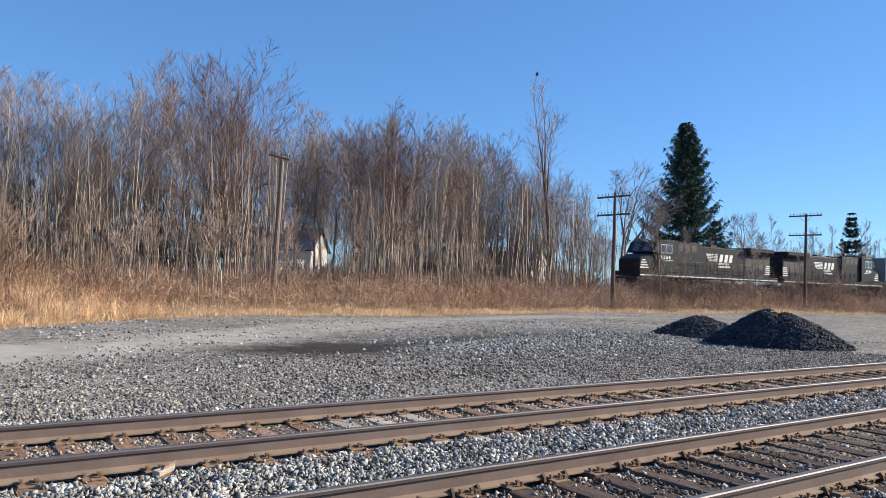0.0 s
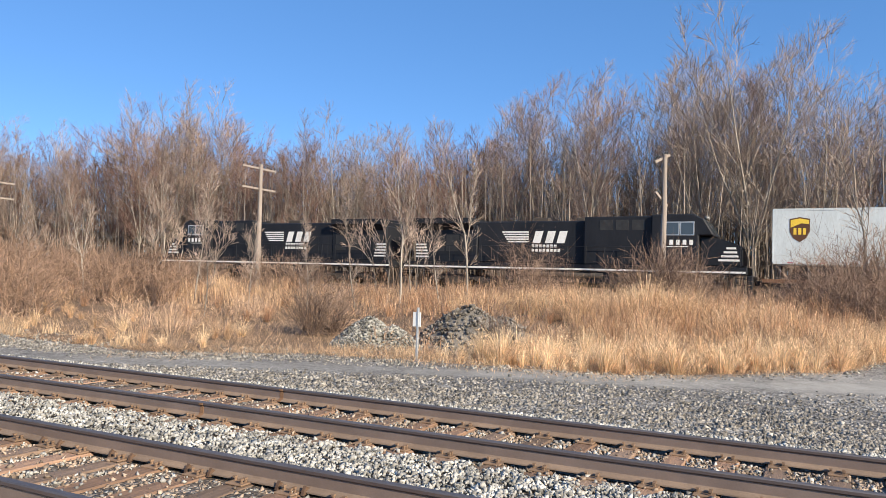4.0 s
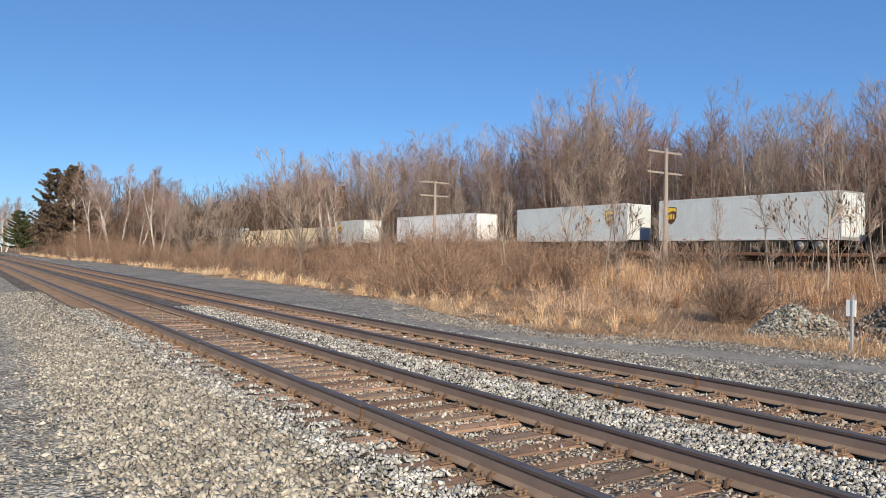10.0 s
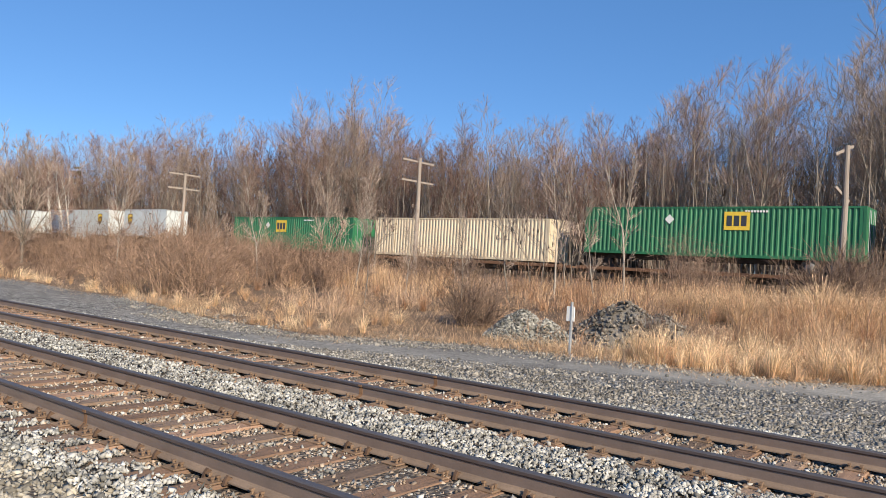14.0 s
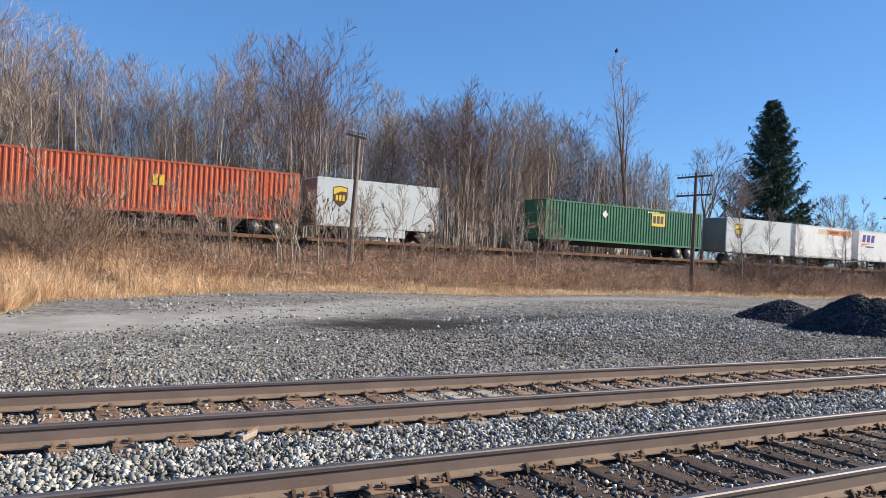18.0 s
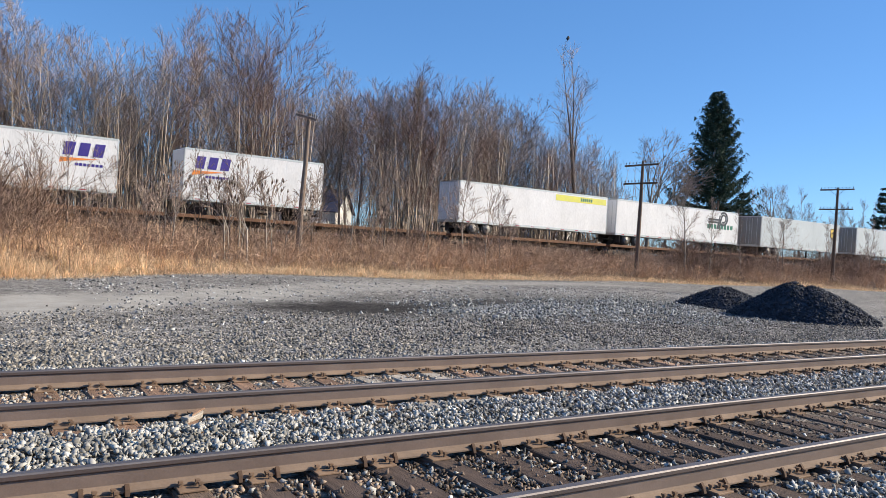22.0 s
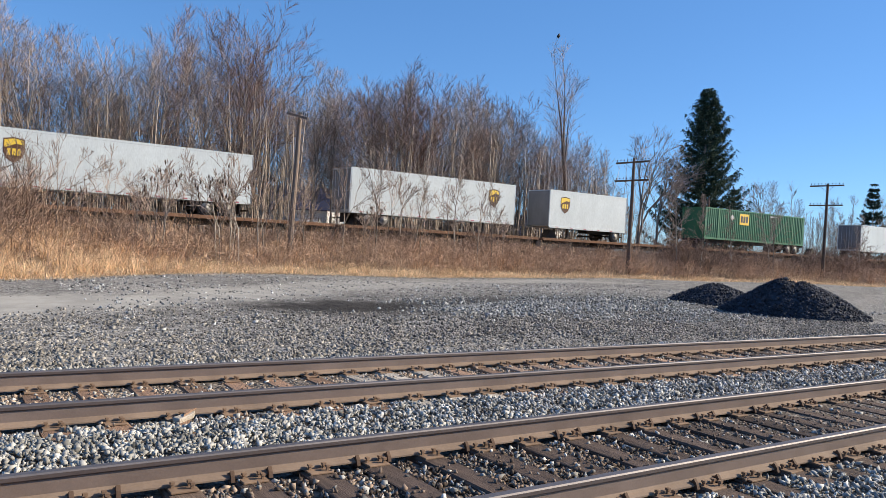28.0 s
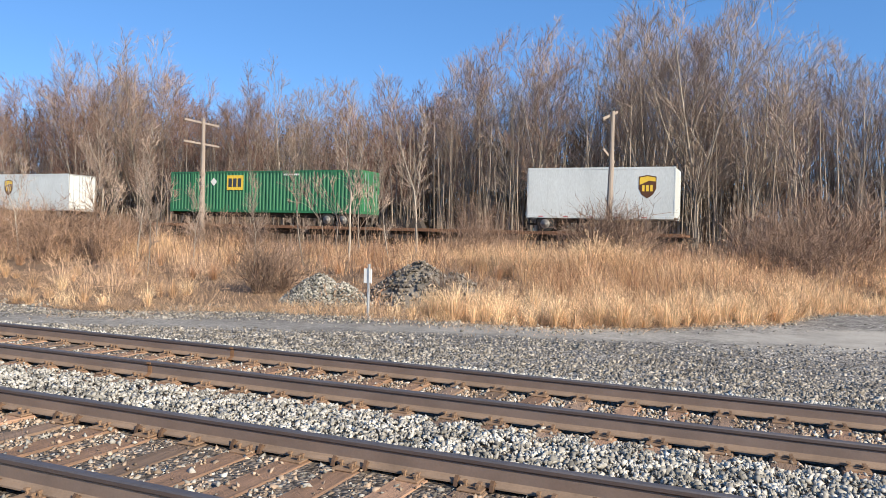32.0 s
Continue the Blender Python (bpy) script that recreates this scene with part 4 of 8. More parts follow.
def crown_tree(rng, h, bare=0.3, spread=0.2, count=34, forks=2, fork_at=0.4, gape=0.2, r=None, twig=0.009, lean=0.02, kink=0.025, flare=48.0, fine=8, stems=1):
    """Skeleton of a leafless forest tree: stems that fork into upright leaders, boughs that sweep upwards from them, side branches and a haze of fine twigs."""
    lines, wood, sub, tips = [], [], [], []
    r = r or 0.0078 * h

    def run(p, d, L, n, wander, lift):
        pts = [np.array(p, float)]
        d = np.array(d, float)
        for _ in range(n):
            d = d + rng.normal(0, wander, 3) + np.array([0, 0, lift])
            d /= np.linalg.norm(d)
            pts.append(pts[-1] + d * L / n)
        return pts

    def along(pts, g):
        u = g * (len(pts) - 1)
        m = min(int(u), len(pts) - 2)
        d = pts[m + 1] - pts[m]
        return pts[m] + d * (u - m), d / np.linalg.norm(d)

    def bough(q, d, L, rb):
        n = 4
        pts = run(q, d, L, n, 0.03 + kink, 0.09)
        for k in range(n):
            wood.append((*pts[k], rb * (1 - 0.8 * k / n), *pts[k + 1], max(rb * (1 - 0.8 * (k + 1) / n), 0.007)))
        m = 5 + int(38 * L / h)
        for j in range(m):
            g = 0.18 + 0.82 * (j + rng.random()) / m
            q2, d2 = along(pts, g)
            ln = (0.2 + 0.42 * (1 - g)) * L * rng.uniform(0.7, 1.25) + 0.03 * h
            s2 = run(q2, side(d2, rng.uniform(0.4, 0.85), rng), ln, 2, 0.07 + kink, 0.09)
            for k in range(2):
                sub.append((*s2[k], twig * (1.5 - 0.4 * k), *s2[k + 1], twig * (1.1 - 0.5 * k)))
            for t in range(fine):
                q3, d3 = along(s2, rng.uniform(0.2, 1.0))
                s3 = run(q3, side(d3, rng.uniform(0.25, 0.7), rng), h * rng.uniform(0.018, 0.045), 1, 0.03, 0.10)
                tips.append((*s3[0], twig, *s3[1], 0.0))

    for s in range(stems):
        hs = h * (1 if s == 0 else rng.uniform(0.72, 0.95))
        out = lean + 0.09 * (stems > 1)
        d0 = np.array([rng.normal(0, out), rng.normal(0, out), 1.0])
        base = np.array([rng.normal(0, 0.3), rng.normal(0, 0.3), 0]) * (stems > 1) + np.array([0, 0, -0.2])
        main = run(base, d0 / np.linalg.norm(d0), hs * fork_at, 6, kink * 0.7, 0.03)
        rs = r * (1 if s == 0 else rng.uniform(0.6, 0.85))
        rad = [rs * (1.25 if k == 0 else 1 - 0.06 * k) for k in range(7)]
        turn = rng.uniform(0, 6.28)
        leaders = []
        for l in range(forks):
            a = turn + 6.28 * l / forks + rng.normal(0, 0.3)
            tilt = gape * rng.uniform(0.6, 1.3) * (1 if forks > 1 else 0.1)
            q, d = main[-1 - (l % 2)], main[-1] - main[-2]
            d = d / np.linalg.norm(d)
            dl = d * math.cos(tilt) + np.array([math.cos(a), math.sin(a), 0]) * math.sin(tilt)
            lead = run(q, dl, hs * (1 - fork_at) * (1.0 if l == 0 else rng.uniform(0.75, 0.98)), 9, kink, 0.03)
            r1 = rad[-1] * (0.85 if l == 0 else 0.68)
            leaders.append((lead, r1))
            if l == 0:
                lines.append((main + lead[1:], rad + [max(r1 * (1 - k / 9) ** 1.25, 0.006) for k in range(1, 10)]))
            else:
                lines.append((lead, [max(r1 * (1 - k / 9) ** 1.25, 0.006) for k in range(10)]))
        per = count // max(forks, 1)
        for lead, r1 in leaders:
            for k in range(per):
                g = 0.02 + 0.97 * ((k + rng.random()) / per) ** 0.9
                q, d = along(lead, g)
                f = np.clip((q[2] / hs - bare) / (1 - bare), 0, 1)
                L = hs * (spread * (1 - f) ** 0.65 * min(1.0, 0.5 + 2.5 * f) * rng.uniform(0.6, 1.2) + 0.035)
                bough(q, side(d, radians(flare * (1 - 0.5 * f)) * rng.uniform(0.75, 1.2), rng), L, max(r1 * (1 - g) * 0.5, 0.017))
        for k in range(int(count * 0.28)):
            lo = bare / fork_at
            if lo < 1:
                q, d = along(main, rng.uniform(lo, 1))
                bough(q, side(d, radians(flare) * rng.uniform(0.8, 1.25), rng), hs * spread * rng.uniform(0.35, 0.8), rs * 0.22)
    k = h / max(t[6] for t in wood + tips)
    grow = lambda segs: np.array(segs) * k
    return [(np.array(p) * k, np.array(w)) for p, w in lines], grow(wood), grow(sub), grow(tips)


def crown_thing(name, seed, label, category, bark, twig_mat, group="", **kw):
    rng = np.random.default_rng(seed)
    lines, wood, sub, tips = crown_tree(rng, **kw)
    t = thing(name, pose(0, 0, -60), label, category, group)
    V, F = sweep(lines, 6)
    new("trunk", mesh_np("trunk", V, F, bark, True)).parent = t
    V, F = tubes(wood, 3)
    V2, F2 = ribbons(sub, rng)
    me = mesh_np("crown", np.concatenate([V, V2]), np.concatenate([F, F2 + len(V)]), bark)
    me.materials.append(twig_mat)
    me.polygons.foreach_set("material_index", np.repeat([0, 1], [len(F), len(F2)]).astype(np.int32))
    new("crown", me).parent = t
    V, F = spikes(tips, rng)
    tw = new("fine_crown", mesh_np("fine_crown", V, F, twig_mat))
    tw.parent = t
    tagged(tw, kind="stuff")
    return t, wood.tolist(), sub.tolist()


def tree_thing(name, seed, label, category, bark, twig, group="", **kw):
    rng = np.random.default_rng(seed)
    wood, fine, tips = fan_tree(rng, **kw)
    t = thing(name, pose(0, 0, -60), label, category, group)
    V, F = tubes(wood, 3 if category == "tree" and kw.get("h", 0) < 10 else 4)
    tr = new("trunk", mesh_np("trunk", V, F, bark, True))
    tr.parent = t
    V, F = ribbons(fine, rng) if kw.get("h", 0) > 10 else tubes(fine, 3)
    V2, F2 = ribbons(tips, rng)
    cr = new("crown", mesh_np("crown", np.concatenate([V, V2]), np.concatenate([F, F2 + len(V)]), twig, False))
    cr.parent = t
    return t, wood, fine


def seed_heads(t, wood, fine, rng, n=16):
    """Dark upright fruit clusters on the branch ends of a sumac."""
    ends = [s for s in fine if s[6] > 1.8]
    for i in rng.choice(len(ends), min(n, len(ends)), replace=False):
        p = Vector(ends[i][4:7])
        bm = bmesh.new()
        rod(bm, p, p + Vector((0, 0, 0.07)), 0.02, 0.036, 6)
        rod(bm, p + Vector((0, 0, 0.068)), p + Vector((0, 0, 0.19)), 0.036, 0.01, 6)
        part("seed_head", bm, M_EARTH, t)
    return t


def put(src, x, y, turn, size=1.0, label="", z=None):
    """Set a copy of a plant on the ground."""
    c = copy_thing(src, pose(x, y, float(land(x, y)) if z is None else z, 0, 0, turn))
    c.scale = (size, size, size)
    if label:
        c["label"] = label
    return c


def drop(src):
    """Take away the pattern that the copies were made from."""
    for o in (*src.children_recursive, src):
        bpy.data.objects.remove(o)


HOUSE_GAP = (20.5, 29.5)
TOP_X = [-300, -196, -145, -88, -60, -38.5, -30, -23, -5, 4.4, 8.4, 12.4, 15.5, 20, 24, 26, 30, 35, 38, 43.5, 47, 52, 56, 59, 64]
TOP_H = [18, 18.5, 20, 19.2, 19.5, 15.5, 16, 17.5, 19.3, 16, 16, 16.4, 17.2, 17.4, 15.4, 14, 15.8, 17, 16, 16.6, 17, 14.6, 13.4, 9.5, 6.5]


def deep_tree(rng, h=18.0):
    """A plain skeleton for trees far inside the wood."""
    segs, tips = [], []
    trunk = shoot(segs, (0, 0, -0.2), (rng.normal(0, 0.03), rng.normal(0, 0.03), 1), h, 0.12, 5, rng, 0.05, 0.03, 0.15)
    for k in range(10):
        f = rng.uniform(0.3, 1.0)
        q, d, rb = trunk[min(4, int(f * 5))]
        ln = h * (0.24 * (1.05 - f) + 0.06)
        li = shoot(segs, q - d * rng.uniform(0, h / 6), side(d, rng.uniform(0.45, 0.8), rng), ln, max(0.4 * rb, 0.02), 2, rng, 0.2, 0.12, 0.35)
        for t in range(16):
            q3, d3, r3 = li[rng.integers(0, 2)]
            shoot(tips, q3 - d3 * rng.uniform(0, 1.2), side(d3, rng.uniform(0.25, 0.8), rng), h * rng.uniform(0.04, 0.10), 0.02, 1, rng, 0.2, 0.1, 0.4)
    V, F = tubes(segs, 3)
    V2, F2 = ribbons(tips, rng)
    return np.concatenate([V, V2]), np.concatenate([F, F2 + len(V)])


def scatter(parts, rows, rng):
    """Join copies of skeletons at rows of (x, y, z, size)."""
    VV, FF, nv = [], [], 0
    for x, y, z, size in rows:
        V, F = parts[rng.integers(0, len(parts))]
        a = rng.uniform(0, 6.28)
        c, s = math.cos(a), math.sin(a)
        VV.append(V @ (np.array([[c, -s, 0], [s, c, 0], [0, 0, 1]]) * size).T + np.array([x, y, z]))
        FF.append(F + nv)
        nv += len(V)
    return np.concatenate(VV), np.concatenate(FF)


def forest():
    rng = np.random.default_rng(11)
    kinds = []
    wood_label = "tall leafless grey tree at the edge of the wood"
    for k in range(9):                         # 0-2 pole-like, 3-5 rounded, 6-8 tall with several leaders
        form = (dict(bare=0.34, spread=0.19, count=46, forks=2 + k % 2, fork_at=0.46, gape=0.17, flare=52, kink=0.035),
                dict(bare=0.24, spread=0.22, count=64, forks=6, fork_at=0.3, gape=0.33, flare=48, fine=9),
                dict(bare=0.3, spread=0.2, count=44, forks=4, fork_at=0.36, gape=0.26, flare=50, stems=2 if k == 7 else 1, fine=5 if k == 7 else 8))[k // 3]
        kinds.append(crown_thing("bare_tree", 100 + k, wood_label, "tree", M_BARK, M_TWIG_DARK if k in (3, 4, 5) else (M_TWIG_RED if k % 3 == 2 else M_TWIG), "trees of the wood", h=18.0, **form))
    kinds.append(crown_thing("bare_tree", 120, "broad leafless tree with a wide fan of branches", "tree", M_BARK, M_TWIG, "trees of the wood", h=18.0, bare=0.2, spread=0.24, count=72, forks=6, fork_at=0.24, gape=0.44, flare=42, r=0.2))
    kinds.append(tree_thing("bare_tree", 131, "gnarled leafless tree with thick spreading limbs", "tree", M_BARK, M_TWIG, "trees of the wood", h=18.0, bole=0.24, levels=6, open_=0.5, twigs=4, r=0.38, twig_r=0.013, wander=0.12, rise=0.04))
    # the edge of the wood, tree by tree
    for row, (y0, y1, step) in enumerate(((53.0, 56.5, 2.9), (57, 63, 2.5))):
        x = -200.0
        while x < 59:
            st = step * (1.0 + max(0, -x - 60) / 60)
            x += st * rng.uniform(0.6, 1.4)
            y = rng.uniform(y0, y1)
            if 0.455 < x / y < 0.515:          # the house shows here
                continue
            h = np.interp(x * 57 / y, TOP_X, TOP_H) * (rng.uniform(0.85, 1.02) if row else rng.uniform(0.66, 0.98))
            pick = rng.choice([0, 1, 2, 6, 7, 8, 3]) if x > -26 else rng.choice([3, 4, 5, 3, 4, 5, 6, 8, 1])
            put(kinds[pick][0], x, y, rng.uniform(0, 360), h / 18.0)
    # named tall ones against the sky
    for az, y, h, k in ((5.0, 54, 20.3, 9), (1.5, 55, 18.6, 7), (8.5, 55, 18.5, 9), (21.8, 56, 18.2, 2), (46.7, 56, 20.6, 9), (45.2, 57, 19.0, 9), (62, 57, 19.0, 9), (35.2, 56, 16, 9), (-10, 55, 14.5, 9), (-33, 56, 15.5, 9), (-19.6, 56, 18.5, 5), (-18.6, 57, 18.0, 8), (-31, 57, 16.4, 3), (-33.5, 57, 15.5, 0),
                        (-36, 58, 15, 6), (-45.0, 60, 12.5, 1), (58, 56, 19.8, 6), (-26.0, 96, 20, 1), (-23.0, 98, 21, 2), (-24.5, 94, 19, 0), (-27, 100, 21, 3), (-25.2, 106, 22, 6), (-22.0, 93, 20, 8), (-23.8, 101, 21, 9), (-28.5, 92, 20, 3),
                        (-24.4, 60, 16, 1), (-25.8, 61, 15.5, 0), (-27.3, 60, 15, 2), (-26.4, 63, 15, 8)):
        put(kinds[k][0], -y * math.tan(radians(az)), y, az * 37 % 360, h / 18.0)
    # a lone tall tree with the bird in its top
    t, w, f = crown_thing("bare_tree", 151, "lone tall tree with long upright limbs and a sparse open crown", "tree", M_BARK_DARK, M_TWIG, "trees of the wood", h=22.0, bare=0.45, spread=0.15, count=26, forks=4, fork_at=0.52, gape=0.24, r=0.27, flare=36, kink=0.04, fine=6, twig=0.011)
    top = max((s[4:7] for s in w + f), key=lambda p: p[2])
    t.matrix_basis = pose(50.5 - top[0], 56 - top[1], 0.8)
    kinds.append((None, top[2] + 0.8, None))
    # the depth of the wood: one object
    light = [deep_tree(np.random.default_rng(300 + k)) for k in range(7)]
    rows = []
    for i in range(800):
        x, y = rng.uniform(-330, 66), rng.uniform(62, 112)
        if i % 2 == 0:
            x = rng.uniform(-95, 64)
        if HOUSE_GAP[0] + 3 < x < HOUSE_GAP[1] + 15 and y < 90 or (x > -2 and (y > 86 or i % 4 == 0)):
            continue
        h = np.interp(x * 57 / y, TOP_X, TOP_H) * rng.uniform(0.6, 0.86) * (1 + (y - 57) / 300)
        rows.append((x, y, float(land(x, y)), h / 18.0))
    V, F = scatter(light, rows, rng)
    tagged(new("deep_wood", mesh_np("deep_wood", V, F, M_DEEP)), "dense leafless wood in the distance, forest shade in its colour", "wood", kind="stuff")
    # pole-thin young stems between the trees
    segs, tips = [], []
    for i in range(3600):
        x = rng.uniform(-150, 60) if i % 3 else rng.uniform(-45, 50)
        y = 51 + 34 * rng.random() ** 1.4
        h = rng.uniform(3.0, 12.0)
        if 0.43 < x / y < 0.54:
            h *= 0.18
        d = np.array([rng.normal(0, 0.06), rng.normal(0, 0.06), 1])
        p = np.array([x, y, float(land(x, y))])
        r = 0.018 + 0.0042 * h
        m, q = p + d * h * 0.5, p + d * h + rng.normal(0, 0.25, 3)
        segs += [(*p, r, *m, r * 0.7), (*m, r * 0.7, *q, 0.008)]
        for b in range(7):
            f = rng.uniform(0.3, 1.0)
            a = p + (m - p) * f * 2 if f < 0.5 else m + (q - m) * (f - 0.5) * 2
            tips.append((*a, 0.016, *(a + np.array([rng.normal(0, 0.5), rng.normal(0, 0.5), rng.uniform(0.4, 1.1)]) * rng.uniform(0.5, 1.4)), 0.006))
    # tangled brush low in the wood
    for i in range(36000):
        x, y = rng.uniform(-260, 62), rng.uniform(51, 100)
        z = float(0.8 + 3.6 * rng.random() ** 1.8)
        if 0.43 < x / y < 0.54 and (y < 80):
            z = min(z, 1.2)
        tips.append((x, y, z, 0.022, x + rng.normal(0, 0.55), y + rng.normal(0, 0.5), z + abs(rng.normal(0.5, 0.5)), 0.01))
    # the brown haze of twigs deep in the wood, darkened to stand for its shade
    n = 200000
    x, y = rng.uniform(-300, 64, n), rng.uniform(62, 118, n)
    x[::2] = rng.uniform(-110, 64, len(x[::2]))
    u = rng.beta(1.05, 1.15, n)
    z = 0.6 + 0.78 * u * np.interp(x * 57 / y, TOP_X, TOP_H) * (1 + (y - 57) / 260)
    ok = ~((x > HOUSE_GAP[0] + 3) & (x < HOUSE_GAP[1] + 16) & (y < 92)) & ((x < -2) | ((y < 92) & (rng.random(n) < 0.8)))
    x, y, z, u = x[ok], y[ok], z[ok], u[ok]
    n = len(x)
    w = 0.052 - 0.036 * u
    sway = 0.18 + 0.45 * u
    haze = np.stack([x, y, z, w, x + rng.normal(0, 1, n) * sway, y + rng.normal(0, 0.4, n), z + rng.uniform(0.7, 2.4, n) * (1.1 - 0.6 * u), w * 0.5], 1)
    n = 62000                                 # the same at the western end of the tracks
    x, y = rng.uniform(-430, -105, n), rng.uniform(19, 64, n)
    ok = y > 19 - 0.02 * (x + 105)
    x, y = x[ok], y[ok]
    n = len(x)
    z = 0.2 + rng.beta(1.0, 1.6, n) * 11.0
    haze = np.concatenate([haze, np.stack([x, y, z, -0.00034 * x, x + rng.normal(0, 0.7, n), y + rng.normal(0, 0.5, n), z + rng.uniform(0.5, 2.2, n), -0.00017 * x], 1)])
    V, F = ribbons(haze, rng)
    tagged(new("wood_twigs", mesh_np("wood_twigs", V, F, M_DEEP)), "brown haze of bare twigs, deep-wood shade in its colour", "wood", kind="stuff")
    V, F = tubes(segs, 3)
    V2, F2 = ribbons(tips, rng)
    tagged(new("undergrowth", mesh_np("undergrowth", np.concatenate([V, V2]), np.concatenate([F, F2 + len(V)]), M_BRUSH)), "thin leafless saplings and brush at the foot of the wood", "undergrowth", kind="stuff")
    return kinds


KINDS = forest()


def saplings():
    """Slender young trees and sumacs that stand in the grass before the bank."""
    rng = np.random.default_rng(21)
    pats = [crown_thing("young_tree", 400 + k, "slender leafless young tree in dry grass", "tree", M_BARK, M_TWIG, "young trees on the bank", h=7.0, bare=0.2, spread=0.17, count=20, forks=1 + k % 2, fork_at=0.4, gape=0.2,
                        r=0.045, twig=0.006, lean=0.04, kink=0.05, flare=48, fine=5)[0] for k in range(4)]
    sumac = [seed_heads(*tree_thing("sumac", 420 + k, "leafless sumac with crooked stems and dark seed heads", "shrub", M_BARK, M_TWIG, "sumacs by the bank", h=4.0, bole=0.42, levels=4, open_=0.52, twigs=1,
                                    r=0.035, stems=2, twig_r=0.009, wander=0.12, rise=0.06, shoots=0), np.random.default_rng(70 + k), 22) for k in range(3)]
    crooked = [tree_thing("crooked_sapling", 425 + k, "crooked brown leafless sapling in russet brush", "tree", M_BARK_DARK if k else M_BARK, M_TWIG, "crooked saplings by the bank", h=5.0, bole=0.36, levels=4, open_=0.42, twigs=2,
                          r=0.042, twig_r=0.008, wander=0.12, rise=0.08)[0] for k in range(3)]
    birch = [crown_thing("birch", 430 + k, "leafless white birch beside the tracks", "birch", M_BIRCH, M_TWIG_RED, "birches", h=14.0, bare=0.3, spread=0.16, count=34, forks=2, fork_at=0.5, gape=0.16,
                         r=0.17, stems=2 if k else 1, twig=0.011, flare=45, kink=0.045, lean=0.05, fine=8)[0] for k in range(2)]
    round_tree = crown_thing("young_tree", 440, "rounded many-stemmed leafless tree beside the tracks", "tree", M_BARK, M_TWIG, "young trees on the bank", h=9.0, bare=0.12, spread=0.2, count=56, forks=8, fork_at=0.2, gape=0.55, r=0.12, twig=0.009, flare=38, kink=0.03, fine=7)[0]
    for az, y, h in ((67.8, 23.5, 10.2), (73.2, 21, 7.5), (75.8, 21, 8.5)):
        put(round_tree, -y * math.tan(radians(az)), y, az * 31 % 360, h / 9.0)
    # (bearing left of straight ahead, distance ahead, height, pattern)
    for az, y, h, k in ((45.3, 26, 6.8, 0), (48.0, 27, 7.2, 1), (44.6, 21, 4.3, 2), (52.5, 25, 6.2, 3), (33.8, 27, 6.0, 0), (30.5, 30, 8.5, 1), (37.5, 19, 3.6, 2), (25.5, 31, 8.8, 3),
                        (27.5, 28, 5.5, 0), (62.0, 21, 8.6, 1), (67.8, 24, 10.0, 2), (73.5, 20, 8.0, 3), (70.5, 22, 7.0, 0), (-1.6, 39, 10.5, 3), (-32.0, 37, 6.2, 0), (-38.0, 37, 5.6, 1),
                        (-53.0, 37, 6.4, 2), (-57.5, 37, 6.0, 3), (41.5, 24, 4.2, 1), (55.5, 24, 5.2, 0), (-51.4, 37, 9.5, 1), (-57.8, 37, 8.0, 2), (-55.2, 37.5, 5.5, 0), (-60.5, 38, 6.5, 3), (-63, 38, 6.0, 1), (-35.3, 37, 7.5, 2), (-29.2, 37, 7.5, 3), (76.5, 19, 7.5, 1)):
        put(pats[k], -y * math.tan(radians(az)), y, az * 53 % 360, h / 7.0)
    for az, y, h, k in ((-14, 34.5, 4.2, 0), (-17.8, 34.5, 4.4, 1), (-19.4, 34, 4.0, 2), (-20.8, 34.5, 4.3, 0), (-12.5, 35, 3.2, 1), (-22.0, 35, 3.3, 2), (-29, 37, 3.0, 0), (-9, 36, 2.8, 1), (44.0, 33, 4.6, 0), (46.5, 33, 4.4, 1), (31.5, 33, 4.4, 2), (29.6, 33, 4.2, 0), (55, 32, 4.2, 1)):
        put(sumac[k], -y * math.tan(radians(az)), y, az * 71 % 360, h / 4.0)
    for az, y, h, k in ((80.2, 21, 14.8, 0), (79.0, 22, 14.0, 1), (80.8, 20, 14.5, 1), (81.9, 20, 16.0, 1), (83.0, 19, 18.0, 0), (82.5, 21, 17.5, 0), (77.8, 22, 12.0, 1), (83.4, 20, 18, 1), (87.3, 14, 19, 0), (87.0, 15, 19, 1), (66.0, 40, 11.5, 0), (65.0, 41, 12.5, 1)):
        put(birch[k], -y * math.tan(radians(az)), y, az * 91 % 360, h / 14.0)
    for i in range(26):                        # between the russet brush and the bank
        az = (-1 - 37 * (i + 0.5) / 26 if i < 26 else -48 - 4 * (i - 25)) + rng.normal(0, 0.8)
        y = rng.uniform(35, 41)
        put(crooked[i % 3], -y * math.tan(radians(az)), y, rng.uniform(0, 360), rng.uniform(0.6, 1.15))
    for p in pats + sumac + birch + crooked + [round_tree]:
        drop(p)


saplings()


